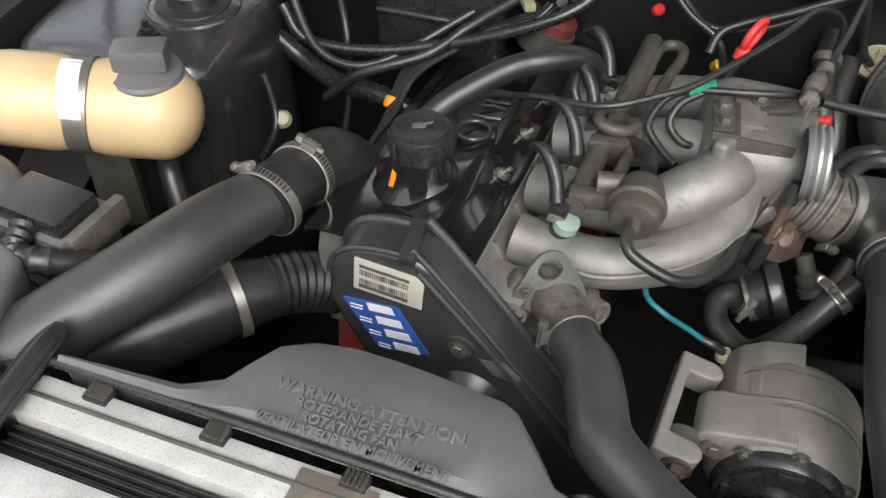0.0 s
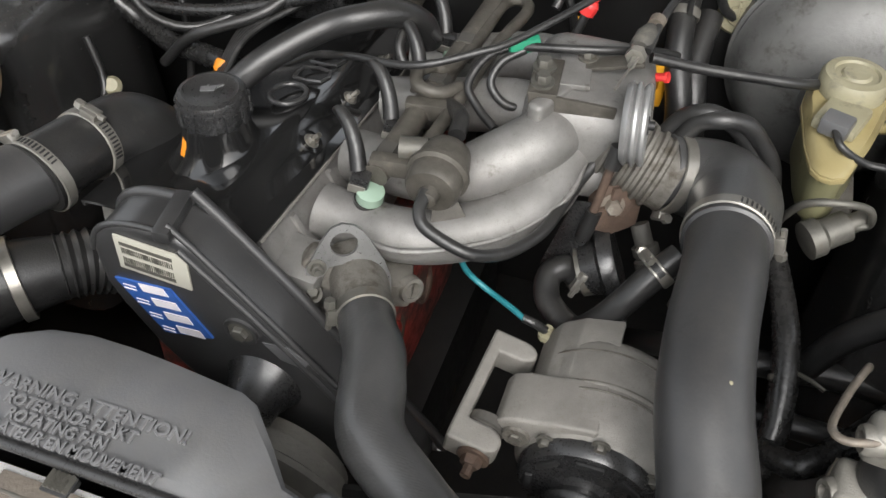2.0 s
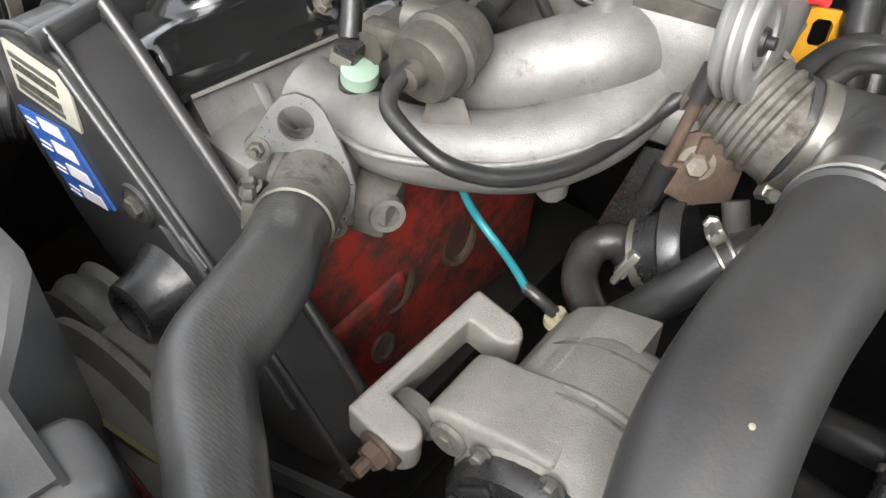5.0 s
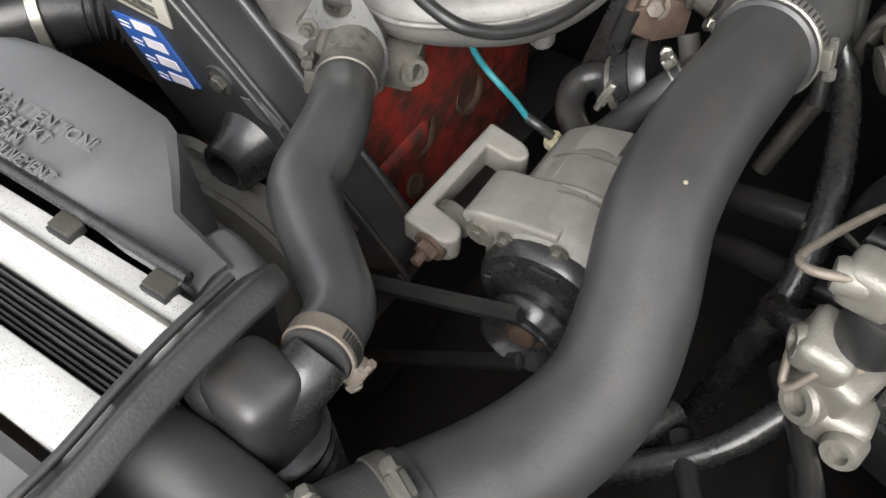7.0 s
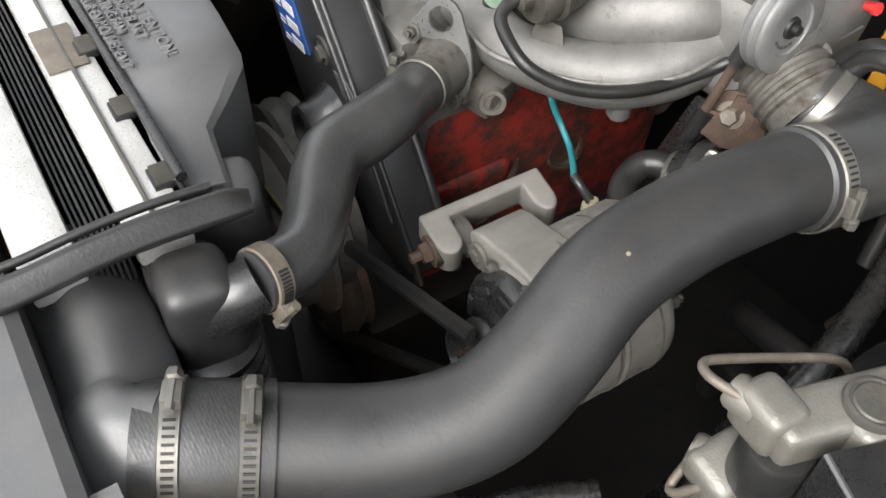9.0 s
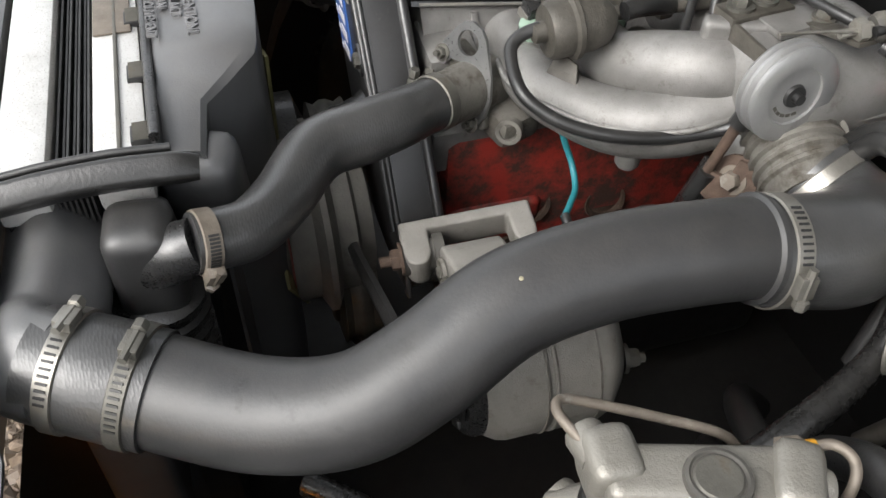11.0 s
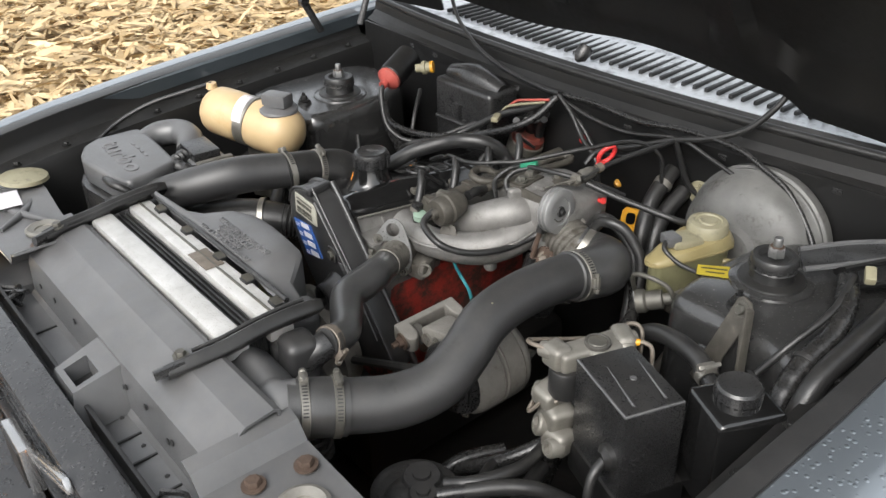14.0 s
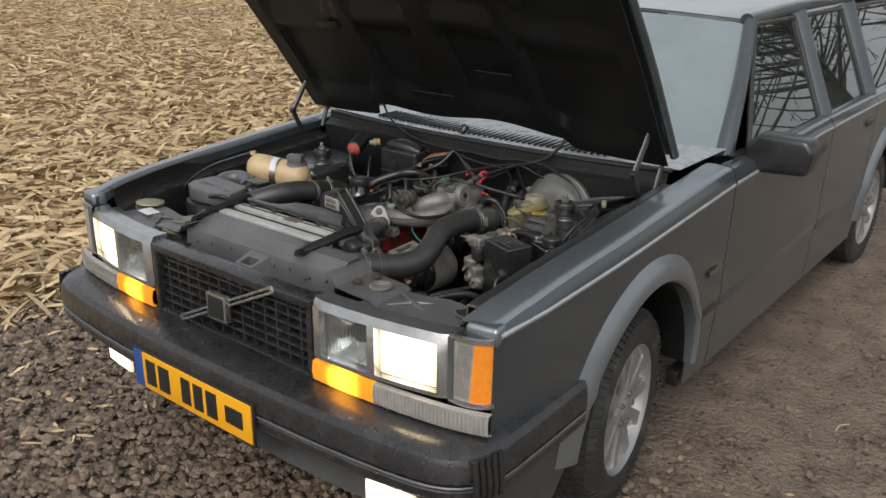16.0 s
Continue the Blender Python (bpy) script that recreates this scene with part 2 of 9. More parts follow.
RESERVOIR_LOW = material("cloudy_olive_plastic", (0.1204, 0.1144, 0.0602), (0.1746, 0.1686, 0.09632), 0.35, 0, 14, 300, 0.05, 0.06, dirt=(0.0672, 0.0576, 0.0336), dirt_size=26, dirt_cover=0.4)
PULLEY = material("brushed_pulley_alloy", (0.27, 0.27, 0.267), (0.35, 0.35, 0.343), 0.36, 0.55, 30, 600, 0.1, 0.1, dirt=(0.22, 0.21, 0.19), dirt_size=50, dirt_cover=0.38)
ZINC = material("bright_zinc", (0.2236, 0.2236, 0.2219), (0.2924, 0.2924, 0.2881), 0.3, 0.75, 40, 500, 0.1, 0.08, dirt=(0.16, 0.152, 0.136), dirt_size=60, dirt_cover=0.38)
BEIGE = material("beige_plastic", (0.2105, 0.192, 0.1238), (0.2663, 0.2477, 0.1672), 0.5, 0, 30, 300, 0.05, dirt=(0.144, 0.1296, 0.096), dirt_size=40)
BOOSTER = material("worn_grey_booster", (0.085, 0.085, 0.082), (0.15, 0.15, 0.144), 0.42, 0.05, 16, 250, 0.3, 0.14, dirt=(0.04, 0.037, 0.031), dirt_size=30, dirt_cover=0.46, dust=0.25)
GOLD_CAST = material("pale_gold_casting", (0.17, 0.16, 0.139), (0.24, 0.23, 0.205), 0.42, 0.4, 30, 500, 0.3, 0.1, dirt=(0.1632, 0.144, 0.1056), dirt_size=40, dirt_cover=0.4)
BEZEL = material("worn_silver_bezel", (0.42, 0.42, 0.42), (0.54, 0.54, 0.54), 0.16, 0.85, 20, 200, 0.06, 0.08, dirt=(0.34, 0.33, 0.32), dirt_size=24, dirt_cover=0.4, coat=0.3)
CHROME = material("chrome", (0.72, 0.73, 0.74), (0.8, 0.81, 0.82), 0.1, 1.0, 20, 300, 0.02, 0.04)
RIM = material("silver_alloy", (0.32, 0.32, 0.32), (0.4, 0.4, 0.4), 0.36, 0.6, 10, 300, 0.05, dirt=(0.24, 0.21, 0.17), dirt_size=14, dirt_cover=0.4)
TYRE = material("tyre_rubber", (0.018, 0.018, 0.018), (0.03, 0.03, 0.029), 0.7, 0, 20, 200, 0.2, dirt=(0.1, 0.085, 0.065), dirt_size=10, dirt_cover=0.46)
WHITE_LABEL = material("aged_white_label", (0.3082, 0.2991, 0.2493), (0.3535, 0.3444, 0.2991), 0.5, 0, 30, 300, 0.03, dirt=(0.252, 0.2352, 0.1792), dirt_size=50, dirt_cover=0.34)
WHITE = material("white_label", (0.56, 0.532, 0.56), (0.672, 0.644, 0.672), 0.5, 0, 30, 300, 0.03)
BLUE = material("blue_label", (0.018, 0.066, 0.24), (0.03, 0.09, 0.3), 0.4, 0, 40, 300, 0.03, dirt=(0.06, 0.08, 0.16), dirt_size=40, dirt_cover=0.36)
# Black print, and flat black put in for the shade inside holes and slots
INK_AND_SHADE = material("ink_and_shade_black", (0.015, 0.015, 0.015), (0.02, 0.02, 0.02), 0.5, 0, 30, 300, 0)
PLATE = material("yellow_plate", (0.78, 0.36, 0.01), (0.84, 0.4, 0.015), 0.4, 0, 10, 300, 0.02)
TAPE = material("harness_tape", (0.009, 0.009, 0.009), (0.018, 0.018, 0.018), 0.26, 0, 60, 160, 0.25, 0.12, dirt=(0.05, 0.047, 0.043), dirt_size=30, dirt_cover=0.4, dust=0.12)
FINS = material("radiator_fins", (0.04, 0.04, 0.04), (0.07, 0.07, 0.068), 0.5, 0.6, 40, 500, 0.2)
FAN = material("olive_fan_plastic", (0.16, 0.15, 0.06), (0.22, 0.2, 0.09), 0.5, 0, 20, 300, 0.05)
CREASE_GLINT = material("painted_crease_glint", (0.3, 0.31, 0.32), (0.4, 0.41, 0.42), 0.35, 0.2, 20, 300, 0.1, 0.08, dirt=(0.16, 0.165, 0.17), dirt_size=18, dirt_cover=0.42, coat=0.3)
SOIL = material("wet_dirt", (0.1352, 0.1019, 0.0728), (0.26, 0.2028, 0.1508), 0.7, 0, 5.0, 48, 1.0, 0.2, dirt=(0.077, 0.0583, 0.044), dirt_size=7.0, dirt_cover=0.47, deep=0.03, speck=(0.07, 0.052, 0.04), speck_size=34.0)
FIELD = material("straw_covered_soil", (0.2, 0.13, 0.06), (0.46, 0.33, 0.17), 0.8, 0, 7, 40, 1.0, 0.1, dirt=(0.12, 0.085, 0.05), dirt_size=2, dirt_cover=0.42, deep=0.03)
GRAVEL = material("brown_gravel", (0.06, 0.043, 0.03), (0.25, 0.185, 0.13), 0.6, 0, 40, 120, 0.4, island=True)
STRAW = material("corn_straw", (0.34, 0.235, 0.11), (0.7, 0.54, 0.32), 0.6, 0, 9, 90, 0.2, dirt=(0.23, 0.145, 0.062), dirt_size=5, dirt_cover=0.42, island=True)
GRASS = material("field_grass", (0.05, 0.085, 0.02), (0.1, 0.13, 0.035), 0.6, 0, 20, 90, 0.1)
BARK = material("bark", (0.05, 0.042, 0.035), (0.09, 0.078, 0.065), 0.85, 0, 10, 60, 0.6)
LIT = glow("lit_headlamp", (1.0, 0.8, 0.5), 6.0)
LIT_FOG = glow("lit_fog_lamp", (1.0, 0.86, 0.62), 2.6)
LIT_AMBER = glow("lit_indicator", (1.0, 0.36, 0.02), 2.5)


def bulb_glow(m, at, reach, near=6.0, edge=0.12):
    """Emission that falls off from the bulb behind the lens, on both sides of the car."""
    nt = m.node_tree
    split, join = nt.nodes.new("ShaderNodeSeparateXYZ"), nt.nodes.new("ShaderNodeCombineXYZ")
    nt.links.new(nt.nodes.new("ShaderNodeNewGeometry").outputs["Position"], split.inputs[0])
    side = nt.nodes.new("ShaderNodeMath")
    side.operation = "ABSOLUTE"
    nt.links.new(split.outputs["X"], side.inputs[0])
    nt.links.new(side.outputs[0], join.inputs["X"])
    nt.links.new(split.outputs["Y"], join.inputs["Y"])
    nt.links.new(split.outputs["Z"], join.inputs["Z"])
    far = nt.nodes.new("ShaderNodeVectorMath")
    far.operation = "DISTANCE"
    far.inputs[1].default_value = at
    nt.links.new(join.outputs[0], far.inputs[0])
    fall = nt.nodes.new("ShaderNodeMapRange")
    fall.interpolation_type = "SMOOTHERSTEP"
    fall.inputs["From Min"].default_value, fall.inputs["From Max"].default_value = 0.0, reach
    fall.inputs["To Min"].default_value, fall.inputs["To Max"].default_value = near, edge
    nt.links.new(far.outputs["Value"], fall.inputs["Value"])
    nt.links.new(fall.outputs["Result"], nt.nodes["Principled BSDF"].inputs["Emission Strength"])


bulb_glow(LIT_AMBER, (0.45, -0.02, 0.615), 0.075)
bulb_glow(LIT, (0.63, 0.005, 0.725), 0.115, 7.0, 0.3)
bulb_glow(LIT_FOG, (0.597, -0.015, 0.338), 0.1, 4.5, 0.25)
AMBER = material("amber_lens", (0.75, 0.22, 0.02), (0.82, 0.28, 0.03), 0.2, 0, 60, 200, 0.1)
LENS = material("frosted_lens", (0.24, 0.225, 0.205), (0.33, 0.31, 0.285), 0.14, 0, 30, 150, 0.4)
GLASS = glass("clear_glass", (0.95, 0.97, 0.96))
GLASS_DARK = material("tinted_car_glass", (0.012, 0.018, 0.017), (0.02, 0.027, 0.025), 0.015, 0, 5, 300, 0, 0.005, coat=1.0, coat_rough=0.01)
# Pale base puts the reflected sky into the windscreen's colour
GLASS_SKY = material("sky_toned_windscreen", (0.17, 0.21, 0.225), (0.21, 0.25, 0.265), 0.06, 0, 5, 300, 0, 0.02, coat=1.0)


# ---- mesh helpers ----
def to_mesh(bm, name, mats, smooth=38):
    bmesh.ops.recalc_face_normals(bm, faces=bm.faces)
    me = bpy.data.meshes.new(name)
    bm.to_mesh(me)
    bm.free()
    for m in mats if isinstance(mats, (list, tuple)) else [mats]:
        me.materials.append(m)
    me.shade_smooth()
    me.set_sharp_from_angle(angle=radians(smooth))
    return me


def thing(name, base, label, category, group="", kind=""):
    ob = new(name)
    ob.location = base
    ob.empty_display_size = 0.02
    return tagged(ob, label, category, group, kind)


def root_of(ob):
    while ob.parent:
        ob = ob.parent
    return ob


def part(name, bm, mats, parent, label="", smooth=38):
    """One mesh under a thing or a part; bm is in world places."""
    me = to_mesh(bm, name, mats, smooth)
    me.transform(Matrix.Translation(-root_of(parent).location))
    ob = new(name, me)
    ob.parent = parent
    return tagged(ob, label)


def single(name, bm, mats, base, label, category, group="", kind="", smooth=38):
    """A thing that is one mesh; bm is in world places."""
    me = to_mesh(bm, name, mats, smooth)
    me.transform(Matrix.Translation(-Vector(base)))
    ob = new(name, me)
    ob.location = base
    return tagged(ob, label, category, group, kind)


def curve_points(pts, steps=6):
    """A smooth line through the given points."""
    p = [Vector(q) for q in pts]
    if len(p) < 3:
        return [(q, i) for i, q in enumerate(p)] if len(p) < 2 else [(p[0].lerp(p[1], k / steps), k / steps) for k in range(steps + 1)]
    p = [p[0] * 2 - p[1]] + p + [p[-1] * 2 - p[-2]]
    out = []
    for i in range(1, len(p) - 2):
        for k in range(steps):
            t = k / steps
            a, b, c, d = p[i - 1], p[i], p[i + 1], p[i + 2]
            out.append((0.5 * (2 * b + (c - a) * t + (2 * a - 5 * b + 4 * c - d) * t * t + (3 * b - a - 3 * c + d) * t ** 3), i - 1 + t))
    out.append((p[-2], len(p) - 3))
    return out


def shaped(v, p):
    return math.copysign(abs(v) ** p, v)


def tube(bm, pts, r, seg=14, steps=6, flat=1.0, ribs=0.0, rib_n=1, cap=True, square=1.0):
    """A hose along a smooth line; r is a radius or one for each point. ribs: height of rings, rib_n per step."""
    if square == 1.0 and seg > 6:
        seg = max(seg, 12)
    line = curve_points(pts, steps)
    rings, up = [], None
    n = len(line)
    for k, (p, s) in enumerate(line):
        d = (line[min(k + 1, n - 1)][0] - line[max(k - 1, 0)][0]).normalized()
        if up is None:
            up = d.orthogonal().normalized()
        up = (up - d * up.dot(d)).normalized()
        side = d.cross(up)
        if isinstance(r, (list, tuple)):
            i = min(int(s), len(r) - 2)
            rad = r[i] + (r[i + 1] - r[i]) * (s - i)
        else:
            rad = r
        if ribs:
            rad += ribs * (1 if k % (2 * rib_n) < rib_n else -1)
        rings.append([bm.verts.new(p + (up * shaped(math.cos(a), square) + side * shaped(math.sin(a), square) * flat) * rad) for a in (2 * math.pi * j / seg for j in range(seg))])
    for a, b in zip(rings, rings[1:]):
        for j in range(seg):
            bm.faces.new((a[j], a[(j + 1) % seg], b[(j + 1) % seg], b[j]))
    if cap:
        bm.faces.new(rings[0][::-1])
        bm.faces.new(rings[-1])
    return bm


def frame_on(origin, axis, up=(0, 0, 1)):
    """A placing whose z runs along axis and whose y leans towards up."""
    z = Vector(axis).normalized()
    u = Vector(up)
    if abs(z.dot(u.normalized())) > 0.98:
        u = Vector((0, 1, 0))
    x = u.cross(z).normalized()
    y = z.cross(x)
    m = Matrix((x, y, z)).transposed().to_4x4()
    m.translation = Vector(origin)
    return m


def lathe(bm, origin, axis, profile, seg=24, close=True):
    """A turned form: profile of (radius, height along the axis)."""
    m = frame_on(origin, axis)
    rings = []
    for r, h in profile:
        rings.append([bm.verts.new(m @ Vector((r * math.cos(a), r * math.sin(a), h))) for a in (2 * math.pi * j / seg for j in range(seg))])
    for a, b in zip(rings, rings[1:]):
        for j in range(seg):
            bm.faces.new((a[j], a[(j + 1) % seg], b[(j + 1) % seg], b[j]))
    if close:
        bm.faces.new(rings[0][::-1])
        bm.faces.new(rings[-1])
    return bm


def prism(bm, poly, m, depth, bevel=0.0, seg=2):
    """A flat outline (x, y in the placing m) carried along m's z, with rounded edges."""
    tmp = bmesh.new()
    a = [tmp.verts.new((x, y, 0)) for x, y in poly]
    b = [tmp.verts.new((x, y, depth)) for x, y in poly]
    tmp.faces.new(a[::-1])
    tmp.faces.new(b)
    for i in range(len(poly)):
        j = (i + 1) % len(poly)
        tmp.faces.new((a[i], a[j], b[j], b[i]))
    bmesh.ops.recalc_face_normals(tmp, faces=tmp.faces)
    if bevel:
        bmesh.ops.bevel(tmp, geom=tmp.edges[:], offset=bevel, segments=seg, affect="EDGES", profile=0.6)
    return merge(bm, tmp, m)


def merge(bm, tmp, m=None):
    if m is not None:
        bmesh.ops.transform(tmp, matrix=m, verts=tmp.verts)
    me = bpy.data.meshes.new("tmp")
    tmp.to_mesh(me)
    tmp.free()
    bm.from_mesh(me)
    bpy.data.meshes.remove(me)
    return bm


def block(bm, centre, size, turn=(0, 0, 0), bevel=0.004, seg=2, taper=1.0):
    """A box with rounded edges; taper scales its top."""
    tmp = bmesh.new()
    bmesh.ops.create_cube(tmp, size=1)
    for v in tmp.verts:
        if v.co.z > 0:
            v.co.x *= taper
            v.co.y *= taper
        v.co = Vector((v.co.x * size[0], v.co.y * size[1], v.co.z * size[2]))
    if bevel:
        bmesh.ops.bevel(tmp, geom=tmp.edges[:], offset=bevel, segments=seg, affect="EDGES", profile=0.6)
    return merge(bm, tmp, pose(*centre, *turn))


def hexbolt(bm, at, axis, r=0.007, h=0.006, washer=True, stud=0.0):
    if washer:
        lathe(bm, at, axis, [(r * 1.5, 0), (r * 1.5, h * 0.3)], 16)
    lathe(bm, at, axis, [(r, h * 0.3), (r, h * 0.9), (r * 0.85, h * 1.1)], 6)
    if stud:
        lathe(bm, at, axis, [(r * 0.5, h), (r * 0.5, h + stud)], 8)
    return bm


def grid(bm, rows):
    """A sheet through rows of points."""
    vs = [[bm.verts.new(p) for p in row] for row in rows]
    for a, b in zip(vs, vs[1:]):
        for i in range(len(a) - 1):
            bm.faces.new((a[i], a[i + 1], b[i + 1], b[i]))
    return bm


def thick(bm, t):
    bmesh.ops.recalc_face_normals(bm, faces=bm.faces)
    bmesh.ops.solidify(bm, geom=bm.faces[:], thickness=t)
    return bm


def B():
    return bmesh.new()


def clamp(parent, centre, axis, r, screw, width=0.012, mat=None, name="hose_clamp", label=""):
    """A worm-drive band with its slotted strip, screw housing and screw, screw: way to the housing."""
    c, a = Vector(centre), Vector(axis).normalized()
    s = Vector(screw)
    s = (s - a * s.dot(a)).normalized()
    bm = B()
    lathe(bm, c - a * width / 2, a, [(r, 0), (r + 0.0016, 0.0008), (r + 0.0016, width - 0.0008), (r, width)], 32, close=False)
    band = part(name, bm, mat or STEEL, parent, label)
    t = a.cross(s)
    bm = B()
    m = frame_on(c + s * (r + 0.004), t, s)
    block_m = B()
    block(block_m, (0, 0, 0), (width * 0.95, 0.008, 0.016), (0, 0, 0), 0.0015)
    merge(bm, block_m, m)
    lathe(bm, c + s * (r + 0.006) - t * 0.016, t, [(0.0042, 0), (0.0052, 0.002), (0.0052, 0.007), (0.003, 0.008), (0.003, 0.03)], 6)
    part("clamp_screw", bm, mat or STEEL, band)
    for k in range(10):
        ang = 0.35 + k * 0.11
        d = s * math.cos(ang) + t * math.sin(ang)
        m = frame_on(c + d * (r + 0.0018), d, a)
        tmp = B()
        block(tmp, (0, 0, 0), (0.0016, width * 0.55, 0.001), (0, 0, 0.2), 0)
        part("band_slot", merge(B(), tmp, m), INK_AND_SHADE, band)
    return band


def lettering(text, m, size, depth, mat, parent, name="lettering", spacing=1.0, label="", width=0.0):
    """Raised letters; m places the text's left baseline, reading along x with y up."""
    cu = bpy.data.curves.new(name, "FONT")
    cu.body, cu.size, cu.extrude, cu.space_character, cu.offset = text, size, depth, spacing, size * 0.018
    tmp = bpy.data.objects.new("tmp_text", cu)
    scene.collection.objects.link(tmp)
    me = bpy.data.meshes.new_from_object(tmp.evaluated_get(bpy.context.evaluated_depsgraph_get()))
    bpy.data.objects.remove(tmp)
    bpy.data.curves.remove(cu)
    me.name = name
    me.materials.clear()
    me.materials.append(mat)
    if width:
        xs = [v.co.x for v in me.vertices]
        m = m @ Matrix.Diagonal((width / (max(xs) - min(xs)), 1, 1, 1))
    me.transform(Matrix.Translation(-root_of(parent).location) @ m)
    ob = new(name, me)
    ob.parent = parent
    return tagged(ob, label)


def cable(name, pts, r, mat, label, category="cable", steps=6, seg=8, group=""):
    """A loose cable or hose as a thing of its own."""
    return single(name, tube(B(), pts, r, seg, steps), mat, pts[0], label, category, group)


# ---- the ground ----
def ground_height(x, y):
    return 0.02 * noise.noise((x * 0.9, y * 0.5, 3.0)) + 0.014 * noise.noise((x * 4, y * 3, 7.0)) + 0.008 * noise.noise((x * 11, y * 9, 1.0)) + 0.005 * noise.noise((x * 29, y * 25, 4.0)) - 0.024 - 0.02 * math.exp(-((x - 1.75 - 0.08 * math.sin(y * 1.3)) / 0.13) ** 2)


bm = B()
edges_x = [-900, -120, -30] + [-14 + 0.5 * i for i in range(26)] + [-1 + 0.04 * i for i in range(126)] + [4.1 + 0.5 * i for i in range(16)] + [30, 120, 900]
edges_y = [-900, -120, -30] + [-8 + 0.5 * i for i in range(14)] + [-1 + 0.04 * i for i in range(176)] + [6.1 + 0.5 * i for i in range(24)] + [40, 150, 900]
grid(bm, [[(x, y, ground_height(x, y)) for x in edges_x] for y in edges_y])
for f in bm.faces:
    c = f.calc_center_median()
    f.material_index = 1 if c.x < -2.5 + 0.2 * noise.noise((c.y * 2, 0, 0)) else 0
single("ground", bm, [SOIL, FIELD], (0, 0, 0), "wet brown dirt track with mud and small stones", "ground", kind="structure")


def blades(name, n, place, length, width, mat, label, category, lift=0.02, curl=0.4, seed=3):
    """Many loose leaf blades lying over each other, in one mesh."""
    rng = np.random.default_rng(seed)
    px, py = place(rng, n)
    ln, wd = rng.uniform(*length, n), rng.uniform(*width, n)
    yaw, tilt, roll = rng.uniform(0, 2 * np.pi, n), rng.normal(0, curl * 0.5, n), rng.normal(0, 0.5, n)
    base_z = np.abs(rng.normal(0, lift, n)) + 0.004
    verts = np.zeros((n, 6, 3))
    for k, s in enumerate((-0.5, 0.0, 0.5)):
        for j, w in enumerate((-0.5, 0.5)):
            taper = 1.0 if k == 1 else 0.45
            lx, ly = s * ln, w * wd * taper
            lz = s * ln * np.sin(tilt) + ly * np.sin(roll) - (abs(s) * 0.2 * ln * np.abs(np.sin(tilt * 2)))
            verts[:, k * 2 + j, 0] = px + lx * np.cos(yaw) - ly * np.sin(yaw)
            verts[:, k * 2 + j, 1] = py + lx * np.sin(yaw) + ly * np.cos(yaw)
            verts[:, k * 2 + j, 2] = np.maximum(base_z + lz, 0.002)
    base = (np.arange(n) * 6)[:, None]
    faces = np.concatenate([base + [0, 1, 3, 2], base + [2, 3, 5, 4]], 0)
    me = bpy.data.meshes.new(name)
    me.from_pydata(verts.reshape(-1, 3).tolist(), [], faces.tolist())
    me.materials.append(mat)
    return tagged(new(name, me), label, category, kind="stuff")


def in_field(rng, n):
    d = rng.uniform(0, 1, n) ** 2.2
    x = -2.25 - d * 34.0 + rng.normal(0, 0.12, n)
    y = -1.5 + rng.uniform(0, 1, n) ** 1.2 * (10.0 + d * 24)
    fore = rng.uniform(0, 1, n) < 0.12
    y = np.where(fore, -1.2 - np.abs(rng.normal(0, 4.0, n)), y)
    return x, y


blades("corn_stubble", 126000, in_field, (0.06, 0.24), (0.012, 0.04), STRAW, "dry yellow corn leaves and husks strewn over the field", "straw", 0.035, 0.5)


def at_verge(rng, n):
    return rng.normal(-2.25, 0.22, n), rng.uniform(-0.6, 4.0, n)


blades("verge_litter", 1600, at_verge, (0.05, 0.2), (0.008, 0.02), STRAW, "scattered corn leaves beside the track", "straw", 0.01, 0.3, seed=5)
blades("fallen_leaves", 420, lambda rng, n: (rng.uniform(-2.2, -0.75, n), rng.uniform(-1.0, 1.4, n)), (0.02, 0.07), (0.006, 0.018), STRAW, "dry leaves lying on the gravel", "leaves", 0.012, 0.3, seed=15)
blades("track_litter", 260, lambda rng, n: (rng.uniform(1.1, 3.6, n), rng.uniform(0.2, 6.0, n)), (0.02, 0.07), (0.003, 0.009), STRAW, "scraps of straw trodden into the mud", "straw", 0.004, 0.2, seed=16)
blades("verge_grass", 1100, lambda rng, n: (rng.normal(-2.2, 0.14, n), rng.uniform(0.4, 2.6, n)), (0.03, 0.09), (0.004, 0.008), GRASS, "short green grass at the edge of the field", "grass", 0.02, 1.0, seed=6)


